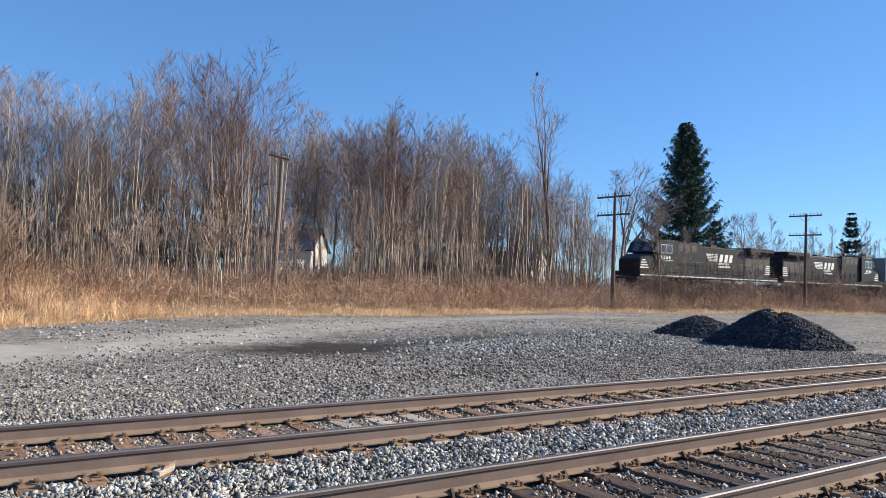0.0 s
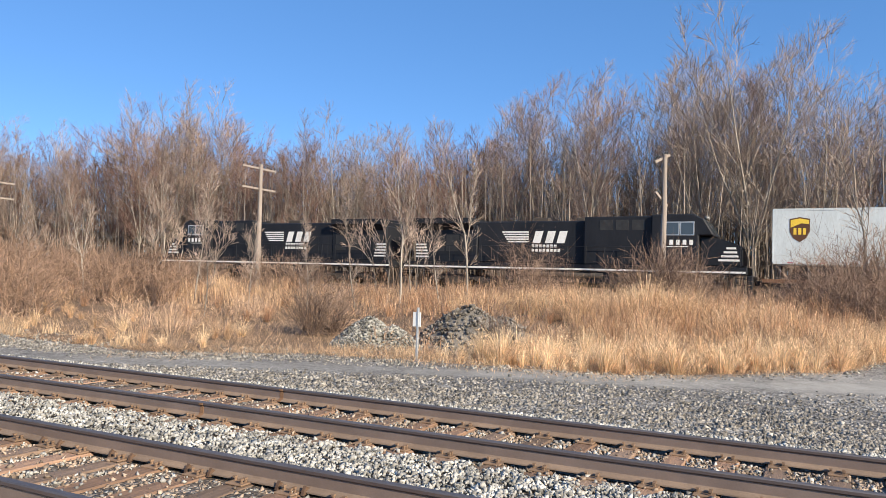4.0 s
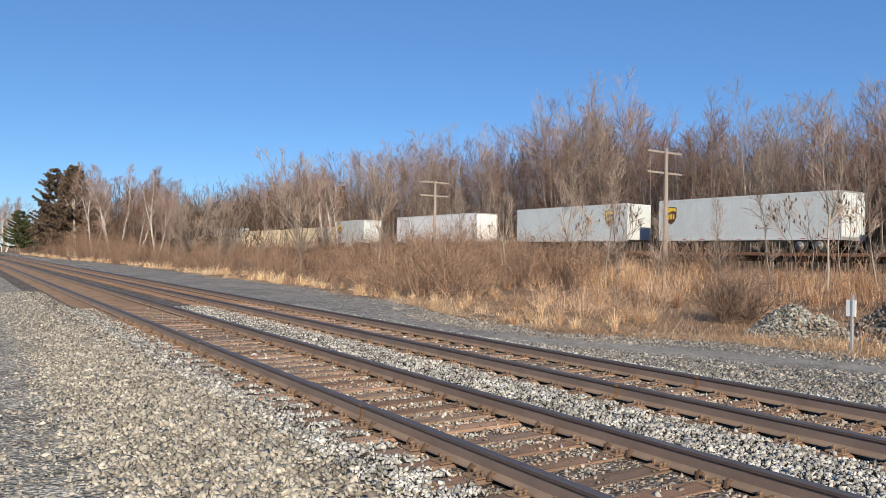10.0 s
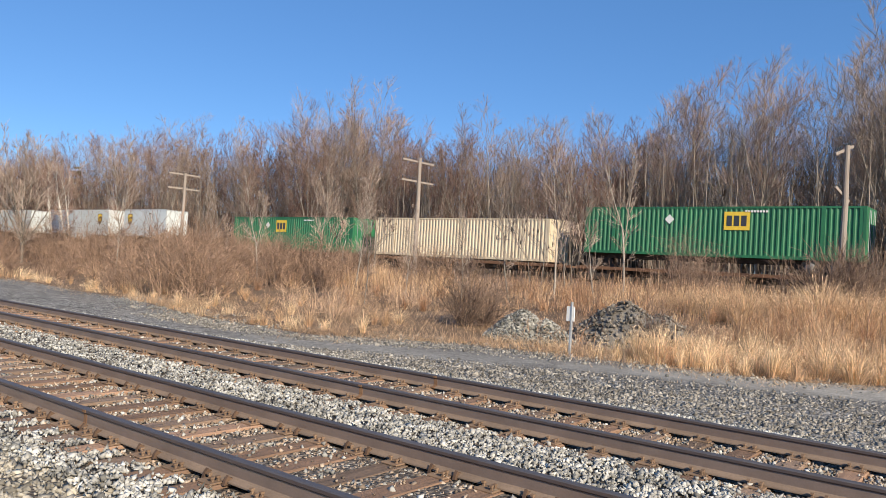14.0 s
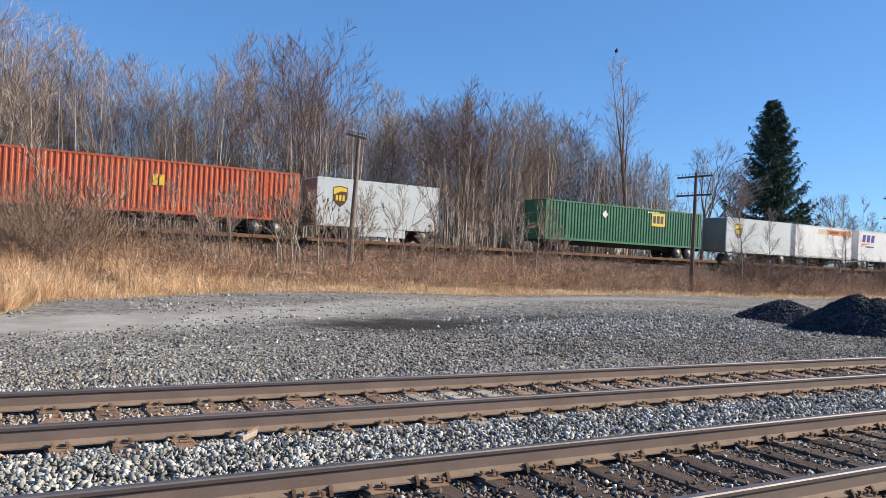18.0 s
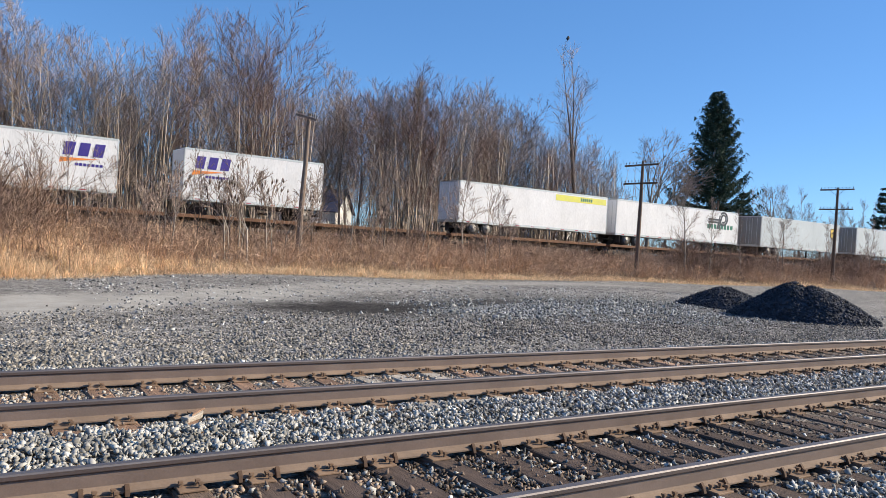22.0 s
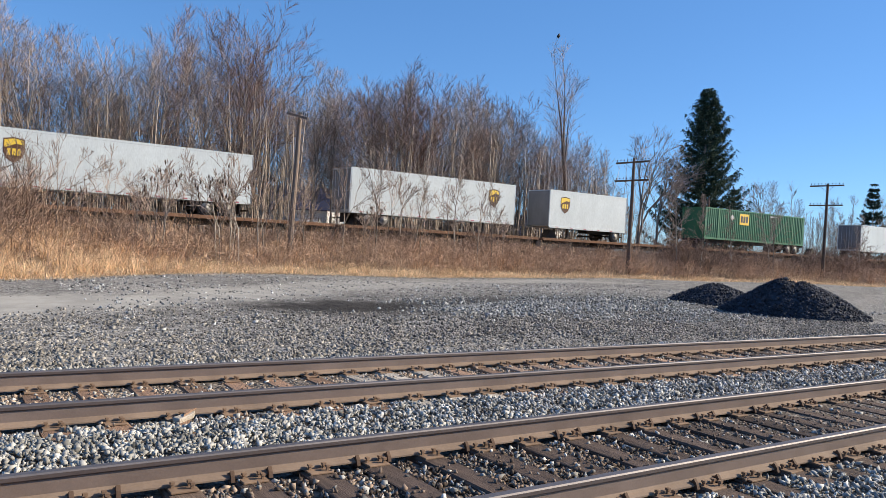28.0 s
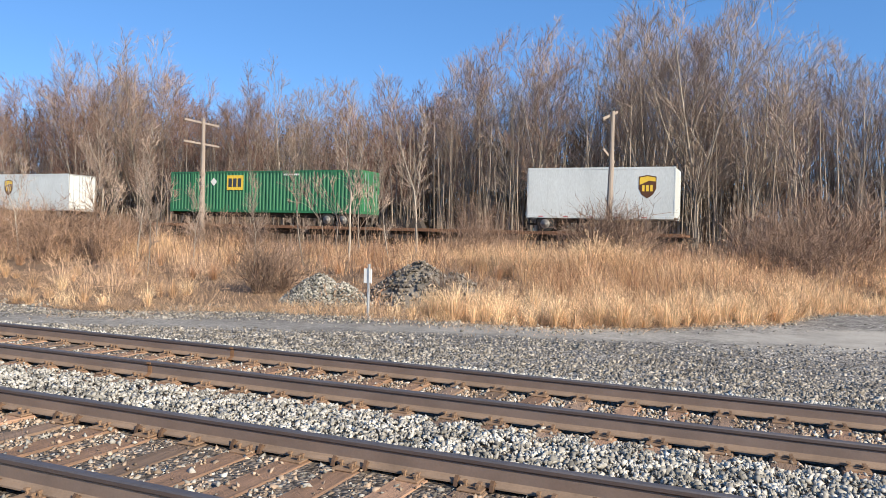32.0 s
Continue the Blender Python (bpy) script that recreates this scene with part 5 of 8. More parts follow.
def shrubs():
    rng = np.random.default_rng(31)
    pats = []
    for k in range(4):
        segs, tips = [], []
        for i in range(36):
            a = rng.uniform(0, 6.28)
            d = np.array([math.cos(a) * rng.uniform(0.1, 0.9), math.sin(a) * rng.uniform(0.1, 0.9), 1.0])
            d /= np.linalg.norm(d)
            p = np.array([math.cos(a) * 0.25 * rng.random(), math.sin(a) * 0.25 * rng.random(), -0.05])
            st = shoot(segs, p, d, rng.uniform(1.1, 2.0), 0.013, 3, rng, 0.03, 0.2, 0.4)
            for j in range(16):
                q, dd, rr = st[rng.integers(0, 3)]
                tw = shoot(tips, q - dd * rng.uniform(0, 0.4), side(dd, rng.uniform(0.3, 0.9), rng), rng.uniform(0.25, 0.6), 0.008, 1, rng, 0.08, 0.2, 0.5)
                shoot(tips, tw[0][0], side(tw[0][1], 0.6, rng), rng.uniform(0.15, 0.35), 0.006, 1, rng, 0.08, 0.2, 0.5)
        V, F = tubes(segs, 3)
        V2, F2 = ribbons(tips, rng)
        V, F = np.concatenate([V, V2]), np.concatenate([F, F2 + len(V)])
        ob = new("shrub", mesh_np("shrub", V, F, M_SHRUB))
        pats.append(tagged(ob, "leafless brown shrub with tangled thin stems", "shrub", "shrubs on the bank"))
    spots = []
    for i in range(18):                       # thicket towards the west
        az = rng.uniform(50, 77)
        y = rng.uniform(19, 33) if az > 56 else rng.uniform(24, 34)
        spots.append((az, y, rng.uniform(1.0, 1.75)))
    for i in range(14):
        spots.append((rng.uniform(36, 56), rng.uniform(32, 40), rng.uniform(0.7, 1.1)))
    for az, y, s in ((12.0, 34, 1.5), (10.3, 34.5, 1.5), (13.2, 34.5, 1.2), (37.0, 17.5, 0.8), (35.5, 18, 0.7), (20.8, 19.6, 0.42), (22.4, 19.3, 0.38), (-1.5, 33, 1.4), (-4, 34, 1.6), (-3, 36, 1.7), (0.5, 35, 1.3), (-5.5, 35, 1.5), (-2.2, 31, 1.1),
                     (-31, 38.5, 1.0), (-37, 38.5, 1.0), (-48, 38, 0.9), (-52, 37, 1.3), (-53.5, 37, 1.2), (-57, 37, 1.1), (-60, 37, 1.2), (-62, 36, 1.2), (-64.5, 36, 1.2), (-66, 36, 1.3)):
        spots.append((az, y, s))
    for i in range(18):                       # brush at the foot of the bank
        spots.append((rng.uniform(-62, 8), rng.uniform(37.5, 40.5), rng.uniform(0.45, 0.85)))
    for az, y, s in spots:
        x = -y * math.tan(radians(az))
        c = put(pats[rng.integers(0, 4)], x, y, rng.uniform(0, 360), s)
    for p in pats:
        drop(p)


shrubs()


def thickets():
    """Standing brush: the dense thicket to the west and the stems before the bank, as one object each."""
    rng = np.random.default_rng(37)

    def stand(name, xs, ys, hs, width, material, label, twigs=6):
        segs, tips = [], []
        zs = land(xs, ys)
        for x, y, z, h in zip(xs, ys, zs, hs):
            p = np.array([x, y, z - 0.03])
            d = np.array([rng.normal(0, 0.14), rng.normal(0, 0.14), 1.0])
            m = p + d * h * 0.5
            q = m + (d + rng.normal(0, 0.15, 3)) * h * 0.5
            segs.append((*p, width, *m, width * 0.7))
            tips.append((*m, width * 0.8, *q, width * 0.3))
            for b in range(twigs):
                f = rng.uniform(0.25, 1.0)
                a = p + (m - p) * f * 2 if f < 0.5 else m + (q - m) * (f - 0.5) * 2
                tips.append((*a, width * 0.55, *(a + np.array([rng.normal(0, 0.4), rng.normal(0, 0.4), rng.uniform(0.3, 0.9)]) * h * rng.uniform(0.12, 0.3)), width * 0.25))
        V, F = tubes(segs, 3)
        V2, F2 = ribbons(tips, rng)
        tagged(new(name, mesh_np(name, np.concatenate([V, V2]), np.concatenate([F, F2 + len(V)]), material)), label, "thicket", kind="stuff")
    def domes(name, cx, cy, R, H, stems, width, material, label, twigs=9, tangle=0.45):
        """Rounded bushes: stems fan out from each middle, their ends on a dome."""
        k = np.repeat(np.arange(len(cx)), stems)
        n = len(k)
        rho, a = np.sqrt(rng.random(n)), rng.uniform(0, 6.28, n)
        u, v = rho * np.cos(a), rho * np.sin(a)
        h = H[k] * np.sqrt(np.maximum(1 - 0.75 * rho ** 2, 0.05)) * rng.uniform(0.55, 1.12, n)
        x0, y0 = cx[k] + 0.4 * R[k] * u, cy[k] + 0.4 * R[k] * v
        x1, y1 = cx[k] + R[k] * u, cy[k] + R[k] * v
        z0 = land(x0, y0) - 0.03
        P = np.stack([x0, y0, z0], 1)
        Q = np.stack([x1, y1, z0 + h], 1)
        M = 0.5 * (P + Q) + rng.normal(0, 0.06 + 0.1 * (tangle > 0.5), (n, 3)) * h[:, None] + np.stack([-u, -v, np.zeros(n)], 1) * 0.08 * R[k][:, None]
        w = np.full((n, 1), width)
        segs = np.concatenate([np.hstack([P, w, M, w * 0.7]), np.hstack([M, w * 0.7, Q, w * 0.3])])
        q = np.repeat(np.arange(n), twigs)
        f = rng.uniform(0.3, 1.0, (len(q), 1))
        B = np.where(f < 0.5, P[q] + (M[q] - P[q]) * f * 2, M[q] + (Q[q] - M[q]) * (f - 0.5) * 2)
        out = np.stack([u[q] * 0.5, v[q] * 0.5, np.full(len(q), 0.6)], 1) + rng.normal(0, tangle, (len(q), 3))
        E = B + out * (h[q] * rng.uniform(0.08, 0.26, len(q)))[:, None]
        V, F = ribbons(np.concatenate([segs, np.hstack([B, w[q] * 0.6, E, w[q] * 0.3])]), rng)
        tagged(new(name, mesh_np(name, V, F, material)), label, "thicket", kind="stuff")

    def canes(name, x, y, L, H, width, material, label, twigs=7):
        """Canes that rise, arch over and hang, with short side shoots."""
        n = len(x)
        a = rng.uniform(0, 6.28, n)
        u = np.linspace(0, 1, 6)
        px = x[:, None] + np.cos(a)[:, None] * L[:, None] * u ** 1.4 + rng.normal(0, 0.05, (n, 6))
        py = y[:, None] + np.sin(a)[:, None] * L[:, None] * u ** 1.4 + rng.normal(0, 0.05, (n, 6))
        pz = land(x, y)[:, None] - 0.03 + H[:, None] * (2.6 * u - rng.uniform(1.5, 2.3, (n, 1)) * u ** 2) + rng.normal(0, 0.03, (n, 6)) * (u > 0)
        P = np.stack([px, py, np.maximum(pz, land(px, py) - 0.02)], -1)
        w = width * (1.1 - 0.8 * u)
        segs = [np.hstack([P[:, k], np.full((n, 1), w[k]), P[:, k + 1], np.full((n, 1), w[k + 1])]) for k in range(5)]
        for t in range(twigs):
            k = rng.integers(1, 5, n)
            B = P[np.arange(n), k]
            E = B + (rng.normal(0, 0.5, (n, 3)) + np.array([0, 0, 0.6])) * (rng.uniform(0.15, 0.45, n) * (0.4 + H))[:, None]
            segs.append(np.hstack([B, np.full((n, 1), width * 0.6), E, np.full((n, 1), width * 0.25)]))
        V, F = ribbons(np.concatenate(segs), rng)
        tagged(new(name, mesh_np(name, V, F, material)), label, "thicket", kind="stuff")

    n = 290                                    # the dense thicket towards the west
    az = np.radians(np.where(rng.random(n) < 0.72, rng.uniform(46, 83, n), rng.uniform(78, 86.5, n)))
    y = np.where(az > radians(56), rng.uniform(14.5, 38, n) * np.where(az > radians(80), 0.62, 1.0), rng.uniform(23, 39, n))
    x = -y * np.tan(az)
    y = np.maximum(y, edge(x) + rng.uniform(1.8, 4.0, n))
    size = np.interp(np.degrees(np.arctan2(-x, y)), [46, 52, 58, 63, 76, 79, 83, 87], [0.5, 0.65, 0.8, 0.62, 0.62, 1.0, 1.4, 1.6])
    R, H = rng.uniform(1.2, 3.0, n) * size, rng.uniform(2.0, 4.6, n) * size
    for az, yy, r, h in ((64.2, 26, 2.1, 3.9), (62.6, 27.5, 1.9, 3.5), (66.0, 25, 1.7, 3.2), (61.0, 28, 1.6, 3.1), (69.3, 24, 1.8, 3.2), (59.2, 29, 1.5, 2.7)):     # the tallest bushes
        x, y, R, H = np.append(x, -yy * math.tan(radians(az))), np.append(y, yy), np.append(R, r), np.append(H, h)
        x, y, R, H = np.append(x, x[-1] + 0.5), np.append(y, yy + 0.4), np.append(R, r), np.append(H, h * 0.9)
    domes("thicket", x, y, R, H, 32, 0.013, M_THICKET, "dense rounded leafless bushes beside the tracks", 14, 0.8)
    n = 260                                    # russet brush before the bank
    x = rng.uniform(-8, 84, n)
    y = np.maximum(edge(x) + 2.2, 41.2 - 9 * rng.random(n) ** 1.3)
    domes("russet_brush", x, y, rng.uniform(0.6, 1.5, n), rng.uniform(0.6, 1.55, n), 22, 0.011, M_RUSSET, "russet leafless brush before the bank", 10, 0.8)
    n = 120                                    # brush beyond the main track, to the east
    x, y = rng.uniform(44, 190, n), rng.uniform(49.5, 60, n)
    domes("far_brush", x, y, rng.uniform(1.2, 2.8, n), rng.uniform(1.4, 3.8, n), 40, 0.022, M_SHRUB, "leafless brush beyond the main track", 8)
    B = np.array([(-12.4, 31.5, 1.9, 3.0), (-11.6, 32.2, 1.6, 2.5), (-6.6, 33.5, 1.7, 2.7), (-5.4, 33.2, 1.5, 2.3), (-0.2, 31.0, 2.0, 3.2), (0.9, 30.4, 1.7, 2.6), (1.9, 30.0, 1.4, 2.2), (6.6, 33.0, 1.3, 2.3), (-9.0, 20.6, 0.9, 1.2), (-17.0, 23.5, 1.3, 1.5)])
    domes("bank_bushes", *B.T, 90, 0.008, M_SHRUB, "dense dark leafless bushes among the dry grass of the bank", 16, 0.9)
    n = 75                                     # taller brush before the bank, to the east
    x, y = rng.uniform(46, 125, n), rng.uniform(37.5, 41.5, n)
    domes("tall_brush", x, y, rng.uniform(0.8, 1.9, n), rng.uniform(1.7, 3.5, n), 30, 0.012, M_THICKET, "tall leafless brush before the bank", 12, 0.75)
    n = 34                                     # dark weeds put in as shaded gaps among the tussocks, and over the rubble
    x = np.concatenate([rng.uniform(-7, 6, n - 8), rng.uniform(-9.8, -7.2, 8)])
    y = np.concatenate([edge(x[:-8]) + 1.0 + 12 * rng.random(n - 8), rng.uniform(18.4, 19.6, 8)])
    domes("dark_weeds", x, y, rng.uniform(0.3, 0.8, n), np.where(np.arange(n) < n - 8, rng.uniform(0.4, 0.9, n), rng.uniform(0.9, 1.45, n)), 40, 0.006, M_SHRUB, "dead weeds and vines, dark for the shaded gaps between tussocks", 7)
    n = 80                                     # low brown brush on the slope
    x, y = rng.uniform(-46, -7, n), rng.uniform(15, 36, n)
    y = np.maximum(y, edge(x) + 2.0)
    domes("slope_brush", x, y, rng.uniform(0.5, 1.3, n), rng.uniform(0.4, 1.2, n), 34, 0.008, M_RUSSET, "low brown brush on the grassy slope", 7)
    n = 5600                                   # arching brambles before the bank
    x = np.concatenate([rng.uniform(3, 80, n * 2 // 3), rng.uniform(3, 36, n - n * 2 // 3)])
    y = edge(x) + 1.0 + (41.2 - edge(x) - 1.0) * rng.random(n) ** 0.75
    canes("brambles", x, y, rng.uniform(0.8, 2.6, n), rng.uniform(0.35, 1.15, n), 0.009, M_RUSSET, "tangle of arching russet canes before the bank")
    n = 1100
    x = rng.uniform(-60, -9, n)
    y = edge(x) + 1.5 + (40 - edge(x) - 1.5) * rng.random(n)
    canes("slope_brambles", x, y, rng.uniform(0.7, 2.0, n), rng.uniform(0.25, 0.8, n), 0.009, M_THICKET, "low tangle of brown canes on the slope")
    n = 1500
    x = rng.uniform(-4, 78, n)
    y = edge(x) + 0.8 + (41 - edge(x) - 0.8) * rng.random(n) ** 0.8
    ok = lumps(x, y, 2.0, 8.0) > 0.3
    x, y = x[ok], y[ok]
    stand("brush_stems", x, y, rng.uniform(0.6, 1.8, len(x)) * (0.5 + 0.7 * lumps(x, y, 3.0, 6.0)), 0.010, M_THICKET, "thin leafless weed stems before the bank", 6)
    n = 1500
    x, y = rng.uniform(-40, 4, n), rng.uniform(23, 40, n)
    ok = lumps(x, y, 2.0, 3.0) > 0.45
    x, y = x[ok], y[ok]
    stand("weed_stems", x, y, rng.uniform(0.7, 1.9, len(x)), 0.010, M_THICKET, "tall dead weed stems standing in dry grass", 5)


# ---- dry grass ----
def blades(name, x, y, h, w, lean, material, rng, label):
    n = len(x)
    z = land(x, y)
    a = rng.uniform(0, 2 * np.pi, n)
    b = rng.uniform(0, 2 * np.pi, n)
    u = np.stack([np.cos(a), np.sin(a), np.zeros(n)], 1) * (w / 2)[:, None]
    d = np.stack([np.cos(b), np.sin(b), np.zeros(n)], 1) * (h * lean)[:, None]
    p = np.stack([x, y, z - 0.02], 1)
    up = np.array([0, 0, 1.0])
    m = p + d * 0.35 + up * (h * 0.55)[:, None]
    t = p + d + up * (h * (1 - 0.35 * lean))[:, None]
    V = np.stack([p - u, p + u, m + u * 0.8, m - u * 0.8, t + u * 0.25, t - u * 0.25], 1).reshape(-1, 3)
    i = 6 * np.arange(n)[:, None]
    F = np.concatenate([i + np.array([0, 1, 2, 3]), i + np.array([3, 2, 4, 5])], 0)
    return tagged(new(name, mesh_np(name, V, F, material)), label, "grass", kind="stuff")


def tussocks(name, cx, cy, H, R, per, width, material, rng, label):
    """Clumps of grass: blades spring from the middle of each clump, arch outwards and end in a nodding plume."""
    k = np.repeat(np.arange(len(cx)), per)
    n = len(k)
    rho, a = np.sqrt(rng.random(n)), rng.uniform(0, 6.28, n)
    d = np.stack([np.cos(a), np.sin(a), np.zeros(n)], 1)
    c = np.stack([cx[k], cy[k], land(cx[k], cy[k]) - 0.02], 1)
    h = H[k] * rng.uniform(0.45, 1.1, n) * (1.05 - 0.45 * rho ** 2)
    up = np.array([0, 0, 1.0])
    p = c + d * (R[k] * 0.3 * rho)[:, None]
    m = p + d * (R[k] * 0.35 * rho)[:, None] + up * (h * 0.62)[:, None]
    t = p + d * (R[k] * rho * rng.uniform(0.7, 1.3, n))[:, None] + up * h[:, None] + rng.normal(0, 0.04, (n, 3))
    e = t + (d * rng.uniform(0.3, 1.0, (n, 1)) + rng.normal(0, 0.3, (n, 3)) - up * rng.uniform(-0.5, 0.6, (n, 1))) * (h * 0.14)[:, None]
    b = rng.uniform(0, 6.28, n)
    u = np.stack([np.cos(b), np.sin(b), np.zeros(n)], 1) * (width * rng.uniform(0.6, 1.3, n) / 2)[:, None]
    V = np.stack([p - u, p + u, m + u * 0.8, m - u * 0.8, t + u * 0.5, t - u * 0.5, t + u * 1.9, t - u * 1.9, e + u * 0.5, e - u * 0.5], 1).reshape(-1, 3)
    i = 10 * np.arange(n)[:, None]
    F = np.concatenate([i + np.array([0, 1, 2, 3]), i + np.array([3, 2, 4, 5]), i + np.array([7, 6, 8, 9])], 0)
    return tagged(new(name, mesh_np(name, V, F, material)), label, "grass", kind="stuff")


def lumps(x, y, scale, seed):
    """Smooth patchiness between 0 and 1."""
    a = np.sin(x / scale + seed) * np.sin(y / scale * 1.3 + 2 * seed) + np.sin((x + y) / scale * 0.7 + 3 * seed) + 0.7 * np.sin((x - 0.6 * y) / scale * 1.9 + seed * 5)
    return np.clip(0.5 + a / 3.4, 0, 1)


def grass():
    rng = np.random.default_rng(41)
    # tall pale tussocks along the edge of the gravel
    cx, cy, ch, cr = [], [], [], []
    for i in range(640):
        x = (rng.uniform(-60, 26) if i % 5 else rng.uniform(-210, -55)) if i % 5 < 2 else rng.uniform(-7.2, 6)
        e = float(edge(x))
        near_front = -7.2 < x < 6
        y = e + 0.15 + abs(rng.normal(0, 7.0 if near_front else 1.1))
        if -15 < x < -7.2 and rng.random() < 0.85:
            continue
        cx.append(x)
        cy.append(y)
        big = rng.random() < 0.35
        ch.append((rng.uniform(0.8, 1.35) if big else rng.uniform(0.3, 0.8)) if near_front else rng.uniform(0.25, 0.65) * (1.5 if x < -40 else 1.0))
        cr.append(rng.uniform(0.12, 0.42) * (2.0 if x < -55 else 1.0))
    for x, y, h, r in ((-7.6, 15.9, 0.75, 0.5), (-6.7, 15.7, 0.85, 0.45), (-7.2, 16.4, 0.9, 0.5), (-8.9, 15.2, 0.4, 0.35), (-5.4, 15.6, 0.7, 0.4), (-6.2, 16.6, 0.9, 0.4)):
        for i in range(3):
            cx.append(x + rng.normal(0, 0.1))
            cy.append(y + rng.normal(0, 0.1))
            ch.append(h)
            cr.append(r)
    cx, cy, ch, cr = map(np.array, (cx, cy, ch, cr))
    tone = rng.random(len(cx))
    back = np.clip((cy - edge(cx)) / 12, 0, 1)
    tone = np.clip(tone * 0.75 + 0.55 * back - 0.08, 0, 0.999)
    ch = ch * np.where((cx > -7.2) & (cx < 6), 0.6 + 0.65 * back, 1.0)
    tone[-18:] *= 0.4
    k = rng.integers(0, len(cx), 26000)
    r = cr[k] * np.sqrt(rng.random(len(k)))
    a = rng.uniform(0, 6.28, len(k))
    x, y = cx[k] + r * np.cos(a), cy[k] + r * np.sin(a)
    ok = y > edge(x) - 0.1
    x, y, k, r = x[ok], y[ok], k[ok], r[ok]
    h = ch[k] * rng.uniform(0.4, 1.2, len(x)) * (1.1 - 0.5 * r / cr[k])
    lean = rng.uniform(0.1, 0.75, len(x)) + 0.7 * (rng.random(len(x)) < 0.25)
    for sel, m, nm, lb in ((tone[k] < 0.45, M_PALE, "tall_dry_grass", "tussocks of tall pale straw-coloured grass"), ((tone[k] >= 0.45) & (tone[k] < 0.75), M_GRASS, "golden_grass", "tussocks of tall golden-brown dry grass"),
                           (tone[k] >= 0.75, M_GRASS_RED, "brown_grass", "tussocks of brown dead weeds and grass")):
        blades(nm, x[sel], y[sel], h[sel], rng.uniform(0.005, 0.012, sel.sum()) * np.where(x[sel] < -40, 3.0, 1.0), lean[sel], m, rng, lb)
    # fountain-shaped clumps on the rise behind the packed way, pale in front, browner and taller behind
    n = 520
    x = np.concatenate([rng.uniform(-7.4, 6.5, n - 150), rng.uniform(-42, -7.4, 110), rng.uniform(6, 26, 40)])
    y = edge(x) + 0.15 + np.where(x > -7.4, 13, 20) * rng.random(n) ** 1.5
    ok = ~((x < -6.6) & (x > -12.5) & (y < 21.5))
    x = np.concatenate([x[ok], [-7.5, -7.0, -6.5, -7.3, -5.7, -6.8]])
    y = np.concatenate([y[ok], [15.5, 15.6, 15.8, 16.1, 16.3, 16.3]])
    back = np.clip((y - edge(x)) / 12, 0, 1)
    hh = rng.uniform(0.45, 1.0, len(x)) * (0.75 + 0.8 * back) * np.where((x > -7.4) & (x < 6.5), 1.0, 0.7)
    rr = hh * rng.uniform(0.28, 0.6, len(x))
    tone = rng.random(len(x)) * 0.6 + 0.75 * back
    for sel, mm, nm, lb in ((tone < 0.42, M_PALE, "pale_tussocks", "pale straw-coloured grass clumps with nodding plumes"), ((tone >= 0.42) & (tone < 0.85), M_GRASS, "golden_tussocks", "golden-brown grass clumps with nodding plumes"),
                            (tone >= 0.85, M_GRASS_RED, "russet_tussocks", "tall russet grass clumps with nodding plumes")):
        tussocks(nm, x[sel], y[sel], hh[sel], rr[sel], 120, 0.009, mm, rng, lb)
    # the tallest stand, in rounded mounds about one another
    c = np.array([(-8.4, 26.0, 1.45), (-7.2, 26.6, 1.65), (-5.6, 26.2, 1.75), (-4.5, 26.8, 1.6), (-3.0, 26.4, 1.3), (-9.6, 27.5, 1.3), (-6.3, 28.3, 1.6), (-1.6, 27.5, 1.2), (0.8, 26.5, 0.95), (-12.5, 27.5, 1.0)])
    k = np.repeat(np.arange(len(c)), 9)
    x, y = c[k, 0] + rng.normal(0, 0.55, len(k)), c[k, 1] + rng.normal(0, 0.5, len(k))
    hh = c[k, 2] * rng.uniform(0.75, 1.05, len(k)) * np.exp(-0.35 * ((x - c[k, 0]) ** 2 + (y - c[k, 1]) ** 2))
    for i, (mm, nm, lb) in enumerate(((M_PALE, "feathery_grass", "mounds of tall feathery pale grass on the bank"), (M_GRASS, "tall_golden_grass", "mounds of tall golden dry grass on the bank"))):
        tussocks(nm, x[i::2], y[i::2], hh[i::2], 0.45 + 0.3 * hh[i::2], 210, 0.008, mm, rng, lb)
    k = np.arange(26)                          # low pale clumps along the gravel edge
    x = np.array([-6.9, -5.9, -4.6, -3.9, -2.4, -1.2, 0.2, 1.5])[k % 8] + rng.normal(0, 0.25, 26)
    y = edge(x) + rng.uniform(0.7, 1.6, 26)
    tussocks("edge_clumps", x, y, rng.uniform(0.5, 0.95, 26), rng.uniform(0.35, 0.55, 26), 170, 0.007, M_PALE, rng, "low pale grass clumps along the gravel edge")
    # thatch over the whole bank
    n = 74000
    x = np.concatenate([rng.uniform(-75, 80, n // 2), rng.uniform(-26, 16, n - n // 2)])
    e = edge(x)
    y = e + (42.0 - e) * rng.random(n) ** 1.5
    p = lumps(x, y, 1.7, 2.0)
    keep = rng.random(n) < 0.35 + 0.65 * p
    x, y, p = x[keep], y[keep], p[keep]
    n = len(x)
    blades("matted_grass", x, y, rng.uniform(0.10, 0.34, n) * (0.6 + 0.8 * p), np.interp(y, [14, 36], [0.006, 0.018]) * rng.uniform(0.7, 1.3, n), rng.uniform(0.5, 1.8, n), M_GRASS, rng, "matted dry grass on the bank")
    n = 46000
    x = rng.uniform(-24, 6, n)
    y = edge(x) + 0.05 + 12 * rng.random(n) ** 1.6
    p = lumps(x, y, 0.8, 7.0)
    keep = rng.random(n) < (0.1 + p) * np.where(x > -7, 0.45, 1.0)
    x, y, p = x[keep], y[keep], p[keep]
    n = len(x)
